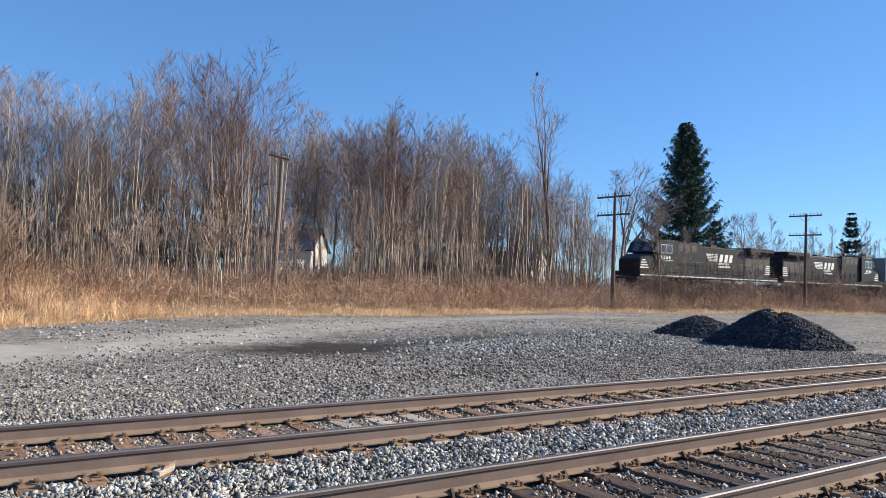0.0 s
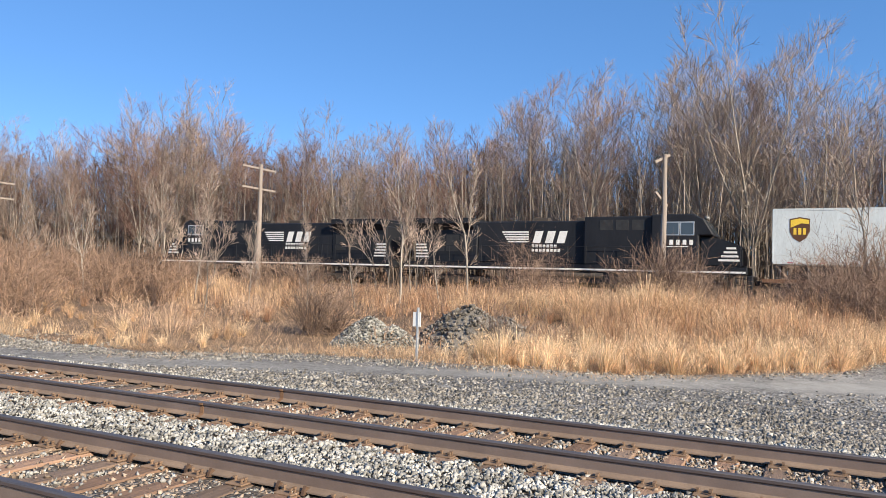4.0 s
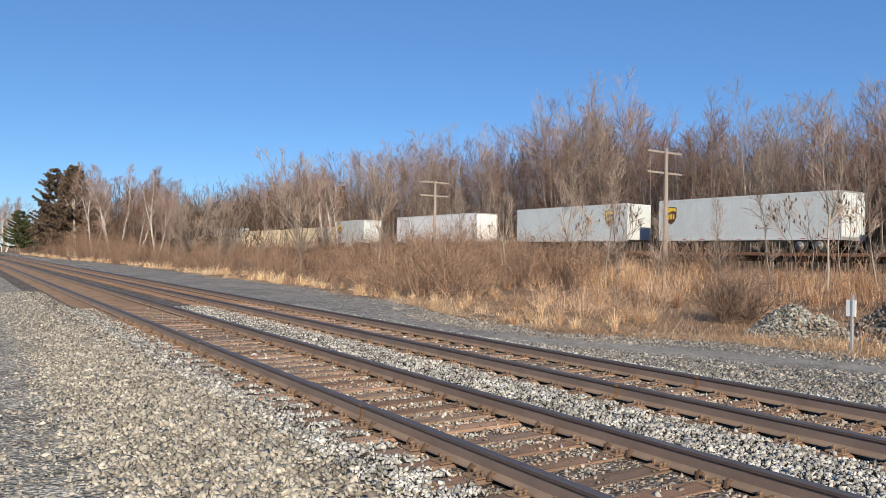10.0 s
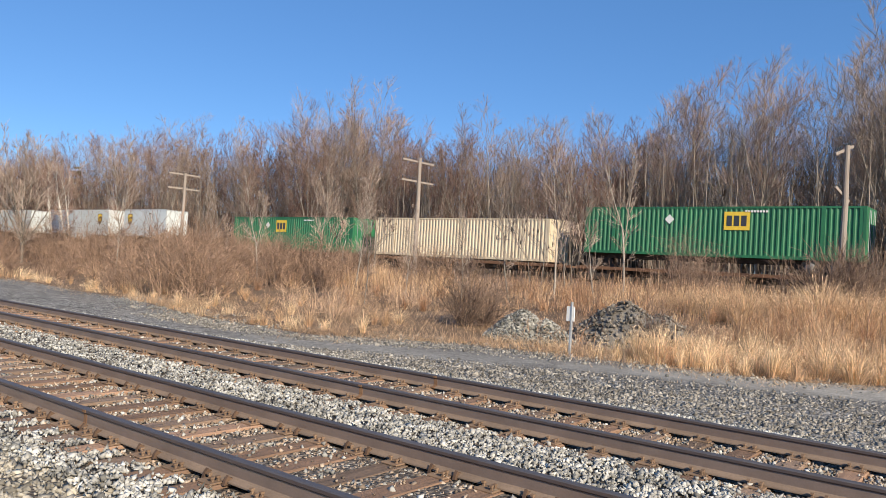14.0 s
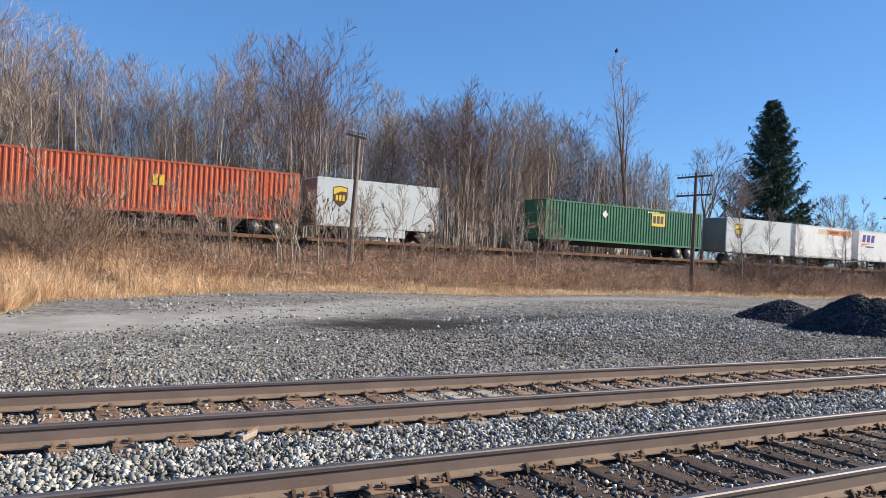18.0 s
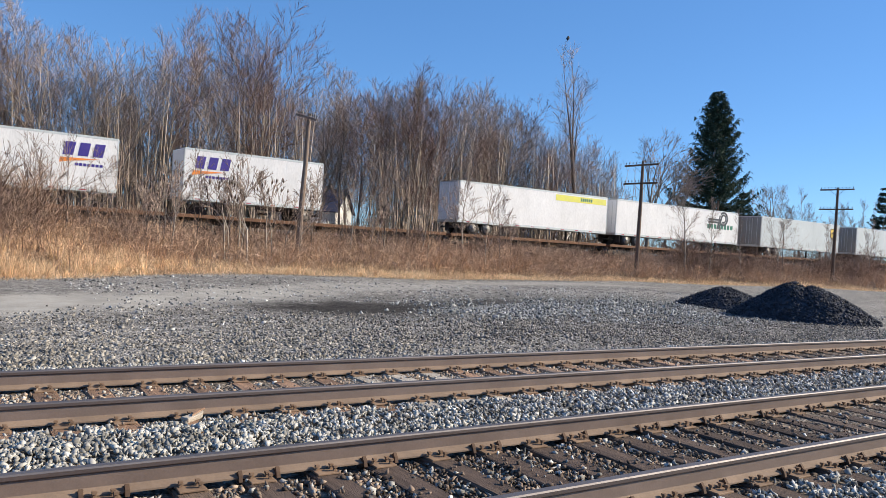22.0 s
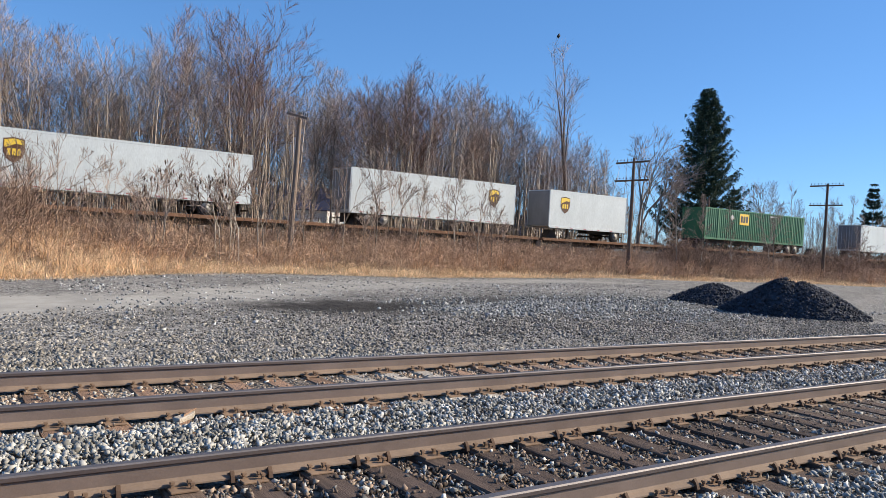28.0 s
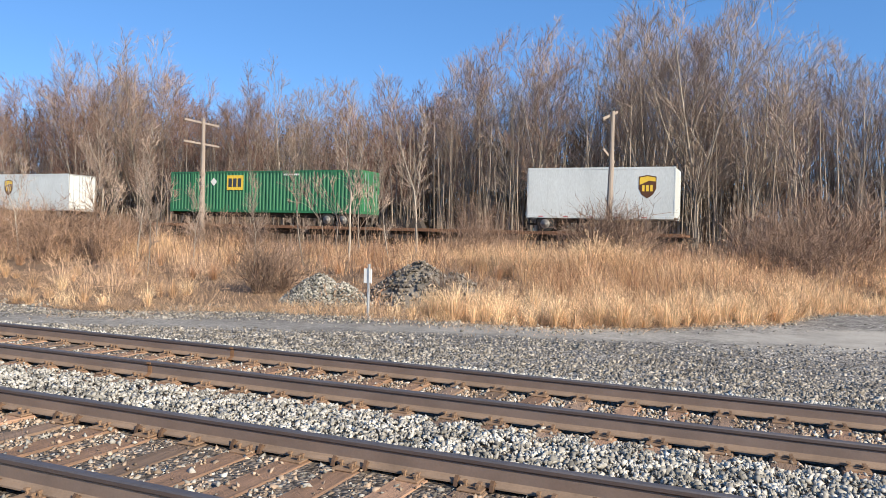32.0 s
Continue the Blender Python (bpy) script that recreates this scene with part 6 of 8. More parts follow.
    blades("fallen_grass", x, y, rng.uniform(0.08, 0.30, n) * (0.5 + 0.9 * p), rng.uniform(0.004, 0.008, n), rng.uniform(0.5, 2.2, n), M_GRASS, rng, "fallen and broken dry grass stems on the bank")
    n = 12000                                  # broken stems strewn over the edge of the gravel
    x = np.concatenate([rng.uniform(-60, 34, n // 2), rng.uniform(-14, 14, n - n // 2)])
    y = edge(x) + rng.normal(-0.1, 0.55, n) * (0.4 + 1.2 * lumps(x, x * 0.3, 1.1, 4.0))
    blades("edge_litter", x, y, rng.uniform(0.05, 0.22, n), rng.uniform(0.005, 0.010, n), rng.uniform(0.8, 2.4, n), M_GRASS, rng, "broken pale grass stems strewn over the gravel edge")
    n = 20000                                  # pale flattened straw along the far edge of the yard
    x = np.concatenate([rng.uniform(3, 66, n // 2), rng.uniform(2, 30, n - n // 2)])
    y = edge(x) - 0.4 + 4.4 * rng.random(n) ** 1.3
    p = lumps(x, y, 0.9, 2.5)
    blades("straw_strip", x, y, rng.uniform(0.12, 0.42, n) * (0.5 + p), rng.uniform(0.010, 0.018, n), rng.uniform(0.5, 1.9, n), M_PALE, rng, "pale flattened straw along the edge of the yard")
    # russet weeds in front of the main track
    n = 46000
    x = np.concatenate([rng.uniform(-60, 80, n // 2), rng.uniform(-20, 34, n - n // 2)])
    y = rng.uniform(np.minimum(edge(x) + 2.5, 36), 41.5)
    p = lumps(x, y, 2.3, 5.0) * (0.25 + 1.1 * lumps(x, y, 0.42, 3.0) ** 1.5)
    keep = (rng.random(n) < p ** 1.3 * 1.6) & ~((x < -10) & (y < 23)) & (rng.random(n) < np.where((x < 6) & (x > -9), np.where(y < 30, 0.12, 0.6), 1.0))
    x, y, p = x[keep], y[keep], p[keep]
    n = len(x)
    blades("russet_weeds", x, y, rng.uniform(0.35, 1.2, n) * (0.45 + 0.8 * p), rng.uniform(0.010, 0.022, n), rng.uniform(0.05, 0.7, n), M_GRASS_RED, rng, "tall russet weeds and grass before the bank")
    n = 40000
    x = rng.uniform(-48, 4, n)
    y = rng.uniform(25, 41, n)
    p = lumps(x, y, 2.9, 9.0) * (0.25 + 1.1 * lumps(x, y, 0.45, 6.0) ** 1.5)
    keep = rng.random(n) < p * 1.7 * np.where(x > -9, np.where(y < 30, 0.08, 0.5), 1.0)
    x, y, p = x[keep], y[keep], p[keep]
    n = len(x)
    blades("bank_grass", x, y, rng.uniform(0.4, 1.25, n) * (0.5 + 0.75 * p), rng.uniform(0.011, 0.024, n), rng.uniform(0.05, 0.6, n), M_GRASS, rng, "stand of dry golden grass in front of the main track")


grass()
thickets()


# ---- evergreens ----
def conifer(name, h, radius, seed, material, label, whorls=26, bare=0.06, droop=0.25, open_=0.0, power=0.85, tilt=0.35, needle=1.0):
    """An evergreen: tapered trunk, whorls of boughs that dip and rise again at their ends, each with side sprays and hanging needle twigs."""
    rng = np.random.default_rng(seed)
    t = thing(name, pose(0, 0, 0), label, "evergreen tree")
    wood, twigs = [], []
    trunk = [np.array([rng.normal(0, 0.012 * h) * (k / 10) ** 2, rng.normal(0, 0.004 * h) * k / 10, -0.2 + (h + 0.2) * k / 10]) for k in range(11)]
    size = 0.45 + 0.03 * h
    for wv in range(whorls):
        f = bare + (0.99 - bare) * ((wv + rng.random()) / whorls) ** 0.92
        z = f * h
        R = radius * ((1 - f) ** power) * rng.uniform(0.72, 1.12) + 0.02 * h * (1 - f) + 0.12
        n = int(rng.integers(5, 8))
        turn = rng.uniform(0, 6.28)
        for b in range(n):
            if rng.random() < open_:
                continue
            a = turn + 6.28 * b / n + rng.normal(0, 0.25)
            L = R * rng.uniform(0.65, 1.15)
            c = np.array([math.cos(a), math.sin(a), 0])
            sag, rise = droop * rng.uniform(0.6, 1.3) * (1.1 - f), tilt * f + 0.10
            u = np.linspace(0, 1, 5)
            pts = np.array([0, 0, z]) + L * (u[:, None] * c + np.stack([0 * u, 0 * u, (rise + 0.15) * u - (sag + 0.45) * u * (1 - u) - 0.12 * (1 - f) * u], 1))
            for k in range(4):
                wood.append((*pts[k], 0.012 * size * (5 - k) * 0.5, *pts[k + 1], 0.012 * size * (4 - k) * 0.5 + 0.003))
            m = int(12 + 14 * L / size)
            g = rng.uniform(0.12, 1.0, m)
            k = np.minimum((g * 4).astype(int), 3)
            Q = pts[k] + (pts[k + 1] - pts[k]) * (g * 4 - k)[:, None]
            lat = np.stack([-c[1], c[0], 0]) * 1.0
            out = (rng.choice([-1, 1], m)[:, None] * lat * rng.uniform(0.3, 1, (m, 1)) + c * rng.uniform(0.3, 1.0, (m, 1)))
            ln = size * rng.uniform(0.45, 1.0, m) * (0.5 + 0.8 * (1 - g))
            E = Q + out * ln[:, None] * 0.9 + np.stack([0 * g, 0 * g, -ln * rng.uniform(0.0, 0.45, m) * (1.2 - f)], 1)
            for q, e, w in zip(Q, E, rng.uniform(0.045, 0.085, m) * size * needle):
                twigs.append((*q, w, *e, w * 0.25))
                for j in range(2):                # needle twigs that hang from each spray
                    p = q + (e - q) * rng.uniform(0.15, 0.95)
                    twigs.append((*p, w * 0.7, *(p + np.array([rng.normal(0, 0.14), rng.normal(0, 0.14), -rng.uniform(0.12, 0.42)]) * size + (e - q) * 0.2), w * 0.15))
    V2, F2 = sweep([(trunk, [max(0.0135 * h * (1 - k / 10), 0.015) for k in range(11)])], 8)
    new("trunk", mesh_np("trunk", V2, F2, M_BARK, True)).parent = t
    V1, F1 = tubes(wood, 3)
    V, F = ribbons(twigs, rng)
    me = mesh_np("crown", np.concatenate([V1, V]), np.concatenate([F1, F + len(V1)]), M_BARK_DARK)
    me.materials.append(material)
    me.polygons.foreach_set("material_index", np.repeat([0, 1], [len(F1), len(F)]).astype(np.int32))
    new("crown", me).parent = t
    return t


def evergreens():
    def spot(t, az, y):
        t.matrix_basis = pose(-y * math.tan(radians(az)), y, 0.6)
    spot(conifer("spruce", 22.6, 7.4, 51, M_NEEDLE, "tall dark green spruce behind the main track", 58, 0.08, 0.3, 0.15, 0.88, 0.7, 0.75), -52.9, 62)
    spot(conifer("spruce", 15.5, 3.6, 52, M_NEEDLE, "dark green spruce with open crown", 22, 0.1), -63.6, 68)
    spot(conifer("spruce", 9.0, 3.0, 53, M_NEEDLE, "small dark spruce in the distance", 14, 0.1), -65.8, 68)
    spot(conifer("spruce", 11.0, 3.0, 54, M_NEEDLE, "shorter spruce beside the tall one", 18, 0.1), -55.0, 66)
    spot(conifer("pine", 17.5, 6.4, 55, M_PINE_BROWN, "reddish-brown pine among birches beside the tracks", 34, 0.12, 0.0, 0.3, 0.6, 0.2, 2.0), 84.3, 17.5)
    spot(conifer("pine", 16.5, 5.8, 56, M_PINE_BROWN, "tall browned pine among birches beside the tracks", 34, 0.12, 0.0, 0.3, 0.6, 0.2, 2.0), 83.2, 18.5)
    spot(conifer("pine", 10.0, 4.8, 57, M_PINE, "low dark pine at the end of the track", 26, 0.1, 0.0, 0.25, 0.6, 0.2, 2.0), 86.3, 13.5)
    for az, y, h in ((64.9, 62, 15), (66.0, 70, 15), (-19, 88, 9)):
        spot(conifer("pine", h, 3.0, 60 + int(abs(az)), M_PINE, "brownish-green pine in the wood", 16, 0.3, -0.1), az, y)


evergreens()


def far_trees():
    """Bare trees round the spruce, beside the tracks to the west, and low woods on both horizons."""
    rng = np.random.default_rng(71)
    for az, y, h, k in ((-48.7, 60, 16.0, 10), (-49.9, 63, 14.0, 10), (-57.2, 66, 13.0, 10), (-58.8, 74, 12, 4), (-46.4, 70, 10.5, 10), (-61.5, 80, 10, 2), (-46.6, 75, 9.5, 1), (-47.6, 90, 9, 0), (-51, 95, 10, 5), (-60, 100, 11, 8), (-62.5, 90, 12, 3)):
        put(KINDS[k][0], -y * math.tan(radians(az)), y, az * 29 % 360, h / 18.0)
    for i in range(60):                       # trees beside the tracks to the west
        az = rng.uniform(66, 82)
        y = rng.uniform(50, 72) if az < 77 else rng.uniform(21, 40)
        r = y / math.cos(radians(az))
        h = r * math.tan(radians(np.interp(az, [66, 70, 74, 82], [6.6, 5.8, 5.3, 5.6]))) * rng.uniform(0.65, 1.0) + 1
        put(KINDS[(2, 5, 8, 0, 3)[i % 5]][0], -y * math.tan(radians(az)), y, az * 47 % 360, min(h, 17) / 18.0)
    parts = [deep_tree(np.random.default_rng(350 + k)) for k in range(3)]
    rows = []
    for i in range(150):
        az = rng.uniform(-84, -44)
        d = rng.uniform(140, 260)
        x, y = -d * math.sin(radians(az)), d * math.cos(radians(az))
        rows.append((x, max(y, rng.uniform(52, 75)), 0.5, rng.uniform(0.4, 0.85)))
    for i in range(120):
        rows.append((rng.uniform(-520, -190), rng.uniform(15, 62), 0.0, rng.uniform(0.45, 0.95)))
    for i in range(150):                      # grey woods beyond the bank to the east
        az = radians(rng.uniform(-80, -54))
        d = rng.uniform(125, 190)
        rows.append((-d * math.sin(az), max(d * math.cos(az), rng.uniform(54, 66)), 0.5, rng.uniform(0.3, 0.56)))
    for i in range(70):
        rows.append((rng.uniform(-620, -300), rng.uniform(13, 24), 0.0, rng.uniform(0.5, 0.95)))
    V, F = scatter(parts, rows, rng)
    tagged(new("distant_trees", mesh_np("distant_trees", V, F, M_TWIG)), "low leafless trees along the horizon", "trees", kind="stuff")


far_trees()
for _t, _w, _f in KINDS[:-1]:
    drop(_t)

# ---- line poles ----
def line_pole(x, y, top, arms, lean, tint, label, turn=90.0, drop_arm=()):
    """A wooden line pole; arms: (height, half length, tilt in degrees)."""
    z0 = float(land(x, y))
    t = thing("telegraph_pole", pose(x, y, z0, 0, lean, 0), label, "telegraph pole", "poles along the main track")
    h = top - z0
    bm = bmesh.new()
    rings = [[bm.verts.new((0.012 * math.sin(k * 2) + rr * math.cos(a * 0.6283), rr * math.sin(a * 0.6283), -0.3 + (h + 0.3) * k / 6)) for a in range(10)] for k, rr in ((k, 0.165 - 0.011 * k) for k in range(7))]
    for lo, hi in zip(rings, rings[1:]):
        for a in range(10):
            bm.faces.new((lo[a], lo[(a + 1) % 10], hi[(a + 1) % 10], hi[a]))
    bm.faces.new(rings[-1])
    part("pole", bm, tint, t)
    for za, half, tilt in arms:
        bm = bmesh.new()
        box(bm, -0.05, 0.05, -half, half, -0.06, 0.06, 0.01)
        arm = part("crossarm", bm, tint, t)
        arm.matrix_basis = pose(-0.14, 0, za - z0, tilt, 0, turn - 90.0)
        n = 5
        for i in range(2 * n):
            yy = -half + 0.1 + (2 * half - 0.2) * i / (2 * n - 1)
            if abs(yy) < 0.15:
                continue
            bm = bmesh.new()
            rod(bm, (0, yy, 0.06), (0, yy, 0.16), 0.014, 0.014, 5)
            rod(bm, (0, yy, 0.14), (0, yy, 0.24), 0.036, 0.026, 7)
            part("insulator", bm, M_DECAL_DARK, arm)
        for s in (-1, 1):
            bm = bmesh.new()
            rod(bm, (-0.02, s * 0.65, -0.03), (0.08, 0, -0.55), 0.012, 0.012, 4)
            part("brace", bm, M_FRAME, arm)
    return t


line_pole(-57.4, 36, 8.45, ((8.3, 1.5, 0), (7.1, 1.5, 0)), 0.0, M_POLE, "weathered telegraph pole with two crossarms in a thicket")
line_pole(-31.25, 36, 8.55, ((8.3, 1.5, 0), (7.05, 1.5, 0)), -0.5, M_POLE, "weathered telegraph pole with two crossarms in dry grass, toned as front-lit")
line_pole(-7.15, 36, 8.0, ((7.8, 0.55, 24), (5.9, 0.5, -36)), 0.3, M_POLE, "pale telegraph pole with broken tilted crossarms", 60.0)
line_pole(15.25, 36, 7.8, ((7.6, 1.35, 12),), 1.6, M_POLE_MID, "brown telegraph pole with one sagging crossarm", 90.0)
line_pole(40.05, 36, 8.15, ((7.85, 1.5, 0), (6.6, 1.5, 0)), 0.0, M_POLE_BACKLIT, "telegraph pole with two crossarms, toned dark as backlit")
line_pole(64.6, 36, 8.6, ((8.4, 1.5, 0), (6.7, 1.5, 0)), 0.0, M_POLE_BACKLIT, "telegraph pole with two crossarms on the bank, toned as backlit")
line_pole(89.0, 36, 8.6, ((8.4, 1.5, 0), (6.7, 1.5, 0)), 0.0, M_POLE_BACKLIT, "telegraph pole farther along the bank, toned dark as backlit")
line_pole(78.0, 58, 8.8, (), 0.0, M_POLE_BACKLIT, "thin bare pole beyond the main track")


def marker_post():
    x, y = -8.2, 14.75
    t = thing("marker_post", pose(x, y, float(land(x, y))), "grey metal marker post with small white plates", "marker post")
    part("post", boxes((-0.022, 0.022, -0.06, 0.0, -0.2, 1.16), bevel=0.004), M_GALV, t)
    part("plate", boxes((-0.12, -0.02, -0.05, -0.025, 0.74, 1.06), bevel=0.004), M_PAINT, t, "white metal plate")
    part("plate", boxes((0.018, 0.075, -0.05, -0.025, 0.74, 1.06), bevel=0.004), M_PAINT, t, "white metal plate")


marker_post()


def bird():
    y = 56.0
    x = 50.5
    t = thing("bird", pose(x, y, KINDS[-1][1] - 0.02, 0, 0, 40), "black bird perched at the top of a bare tree", "bird")
    bm = bmesh.new()
    rod(bm, (-0.22, 0, 0.02), (-0.05, 0, 0.2), 0.05, 0.15, 10)
    rod(bm, (-0.05, 0, 0.2), (0.1, 0, 0.42), 0.15, 0.07, 10)
    part("body", bm, M_BIRD, t)
    bm = bmesh.new()
    rod(bm, (0.08, 0, 0.4), (0.2, 0, 0.48), 0.085, 0.05, 9)
    rod(bm, (0.2, 0, 0.48), (0.3, 0, 0.46), 0.025, 0.006, 5)
    part("head", bm, M_BIRD, t)
    for s in (-1, 1):
        bm = bmesh.new()
        prism(bm, [(-0.3, 0.02), (-0.05, 0.1), (0.1, 0.36), (-0.08, 0.3)], "y", s * 0.11, s * 0.14)
        part("wing", bm, M_BIRD, t)
    bm = bmesh.new()
    box(bm, -0.45, -0.2, -0.06, 0.06, -0.05, -0.02)
    part("tail", bm, M_BIRD, t)


bird()


# ---- houses behind the main track ----
def house(name, x, y, w, d, wall_h, ridge_h, turn, roof, label, windows, lean_to=True):
    """Gable-fronted house; the gable faces its own -y."""
    t = thing(name, pose(x, y, 0.75, 0, 0, turn), label, "house")
    bm = bmesh.new()
    prism(bm, [(-w / 2, -0.3), (w / 2, -0.3), (w / 2, wall_h), (0, ridge_h), (-w / 2, wall_h)], "y", 0, d)
    part("wall", bm, M_SIDING, t, "white clapboard wall")
    for s in (-1, 1):
        bm = bmesh.new()
        dx, dz = w / 2 + 0.35, (ridge_h - wall_h) * (w / 2 + 0.35) / (w / 2)
        prism(bm, [(0, ridge_h + 0.03), (s * dx, ridge_h - dz + 0.03), (s * dx, ridge_h - dz + 0.15), (0, ridge_h + 0.17)], "y", -0.35, d + 0.35)
        part("roof", bm, roof, t)
    for wx, wz, ww, wh in windows:
        win = part("window", boxes((wx - ww / 2 - 0.08, wx + ww / 2 + 0.08, -0.05, -0.003, wz - 0.08, wz + wh + 0.08), bevel=0.01), M_PAINT, t)
        part("pane", boxes((wx - ww / 2, wx + ww / 2, -0.065, -0.045, wz, wz + wh / 2 - 0.02), (wx - ww / 2, wx + ww / 2, -0.065, -0.045, wz + wh / 2 + 0.02, wz + wh)), M_GLASS, win)
    part("chimney", boxes((-0.35, 0.25, d * 0.5, d * 0.5 + 0.6, ridge_h - 0.6, ridge_h + 0.9), bevel=0.02), M_CONC, t)
    if lean_to:
        bm = bmesh.new()
        prism(bm, [(-w / 2 - 2.2, -0.3), (-w / 2 - 0.01, -0.3), (-w / 2 - 0.01, 2.5), (-w / 2 - 2.2, 1.9)], "y", 0.6, d - 1)
        part("porch", bm, M_SIDING, t)
    return t


house("house", 37.3, 76, 6.5, 8, 3.6, 5.9, 48, M_ROOF, "white clapboard house with a dark roof among bare trees", ((0, 3.2, 0.7, 1.3), (-1.2, 0.6, 0.8, 1.3), (1.3, 0.6, 0.8, 1.3)))
house("house", 76.0, 82, 7.5, 10, 2.6, 5.4, 20, M_ROOF_GREY, "low grey-roofed house behind the main track", ((-2, 0.7, 0.9, 1.1), (2, 0.7, 0.9, 1.1)), False)


def shed(x, y, w, d, h, turn, m, label):
    t = thing("shed", pose(x, y, 0.8, 0, 0, turn), label, "shed")
    part("wall", boxes((-w / 2, w / 2, 0, d, -0.2, h), bevel=0.02), m, t)
    part("roof", boxes((-w / 2 - 0.15, w / 2 + 0.15, -0.15, d + 0.15, h + 0.003, h + 0.12), bevel=0.02), M_ROOF_GREY, t)
    part("door", boxes((-0.5, 0.5, -0.04, -0.003, -0.1, h * 0.8), bevel=0.01), M_PAINT, t)
    return t


shed(62.5, 71, 4.6, 3, 1.7, 20, M_TAN, "low tan shed behind the main track")
shed(31.5, 72.5, 3.6, 3, 1.9, 10, M_SIDING, "low white outbuilding beside the house")


# ---- train ----
SPEED = 25.0                            # metres a second, towards -x
SIDE = 1.3                              # half the width of a trailer
DECK = 1.05                             # deck above the rails
TRAIN = []                              # (thing, place along the train)


def train_thing(name, s, dz, label, category, group="", turn=0.0):
    t = thing(name, pose(s, MAIN_Y, MAIN_RAIL + dz, 0, 0, turn), label, category, group)
    TRAIN.append((t, s, dz, turn))
    return t


def wheel_mesh():
    bm = bmesh.new()
    disc(bm, 0, 0, -0.13, 0.13, 0.5, 20)
    me = bpy.data.meshes.new("tyre")
    bmesh.ops.bevel(bm, geom=[e for e in bm.edges if abs(e.verts[0].co.y - e.verts[1].co.y) < 1e-6], offset=0.035, segments=1, affect="EDGES")
    bm.to_mesh(me)
    bm.free()
    me.materials.append(M_TYRE)
    bm = bmesh.new()
    disc(bm, 0, 0, -0.145, -0.1, 0.29, 16)
    disc(bm, 0, 0, -0.19, -0.14, 0.11, 10)
    for i in range(8):
        a = i * math.pi / 4
        disc(bm, 0.2 * math.cos(a), 0.2 * math.sin(a), -0.16, -0.14, 0.022, 5)
    me2 = bpy.data.meshes.new("rim")
    bm.to_mesh(me2)
    bm.free()
    me2.materials.append(M_RIM)
    return me, me2


TYRE, RIM = wheel_mesh()


def road_wheels(t, xs, z):
    for x in xs:
        for s in (-1, 1):
            w = shared("wheel", TYRE, t, pose(x, s * (SIDE - 0.2), z, 0, 0, 0 if s < 0 else 180))
            shared("rim", RIM, w)


def bogie(t, x0, x1, z):
    """Trailer running gear between x0 and x1: slider rails, two axles, landing legs."""
    part("slider", boxes((x1 - 3.6, x1 - 0.4, -0.55, -0.42, z - 0.25, z - 0.003), (x1 - 3.6, x1 - 0.4, 0.42, 0.55, z - 0.25, z - 0.003), (x1 - 3.3, x1 - 3.15, -0.9, 0.9, z - 0.55, z - 0.4), bevel=0.01), M_FRAME, t)
    L = x1 - x0
    axles = (x1 - 2.6, x1 - 1.35) if L > 10 else (x1 - 1.1,)
    for a in axles:
        bm = bmesh.new()
        rod(bm, (a, -1.1, 0.5), (a, 1.1, 0.5), 0.07, 0.07, 8)
        part("axle", bm, M_FRAME, t)
    road_wheels(t, axles, 0.5)
    for s in (-1, 1):
        part("landing_leg", boxes((x0 + 2.4, x0 + 2.52, s * 0.75 - 0.06, s * 0.75 + 0.06, 0.12, z - 0.003), (x0 + 2.3, x0 + 2.62, s * 0.75 - 0.12, s * 0.75 + 0.12, 0.08, 0.13), bevel=0.008), M_FRAME, t)
        part("mud_flap", boxes((x1 - 0.62, x1 - 0.6, s * 0.95 - 0.28, s * 0.95 + 0.28, 0.25, z - 0.01)), M_FRAME, t)


def shield(t, x, z, s=1.0):
    """Brown and gold shield emblem, a plain shape without letters."""
    def outline(k):
        return [(x - 0.62 * k * s, z + 0.72 * k * s), (x, z + 0.84 * k * s), (x + 0.62 * k * s, z + 0.72 * k * s), (x + 0.62 * k * s, z - 0.15 * k * s), (x + 0.4 * k * s, z - 0.58 * k * s), (x, z - 0.86 * k * s),
                (x - 0.4 * k * s, z - 0.58 * k * s), (x - 0.62 * k * s, z - 0.15 * k * s)]
    bm = bmesh.new()
    prism(bm, outline(1.0), "y", -SIDE - 0.012, -SIDE - 0.004)
    e = part("emblem", bm, M_BROWN, t, "brown and gold shield emblem")
    bm = bmesh.new()
    prism(bm, [(x - 0.56 * s, z + 0.64 * s), (x, z + 0.75 * s), (x + 0.56 * s, z + 0.64 * s), (x + 0.56 * s, z + 0.36 * s), (x + 0.1 * s, z + 0.42 * s), (x - 0.56 * s, z + 0.12 * s)], "y", -SIDE - 0.017, -SIDE - 0.013)
    part("emblem_band", bm, M_YELLOW, e)
    bm = bmesh.new()
    for a, b in ((-0.38, -0.2), (-0.1, 0.1), (0.2, 0.38)):
        box(bm, x + a * s, x + b * s, -SIDE - 0.017, -SIDE - 0.013, z - 0.34 * s, z + 0.1 * s)
    part("emblem_bars", bm, M_YELLOW, e)
    return e


def bars(t, name, x0, x1, z0, z1, material, n=0, dy=0.004, label=""):
    """A painted field, or n strokes of lettering that cannot be spelled out."""
    bm = bmesh.new()
    if n:
        w = (x1 - x0) / n
        for i in range(n):
            a = x0 + i * w
            box(bm, a + 0.06 * w, a + 0.8 * w, -SIDE - dy - 0.006, -SIDE - dy, z0, z1)
    else:
        box(bm, x0, x1, -SIDE - dy - 0.006, -SIDE - dy, z0, z1)
    return part(name, bm, material, t, label)


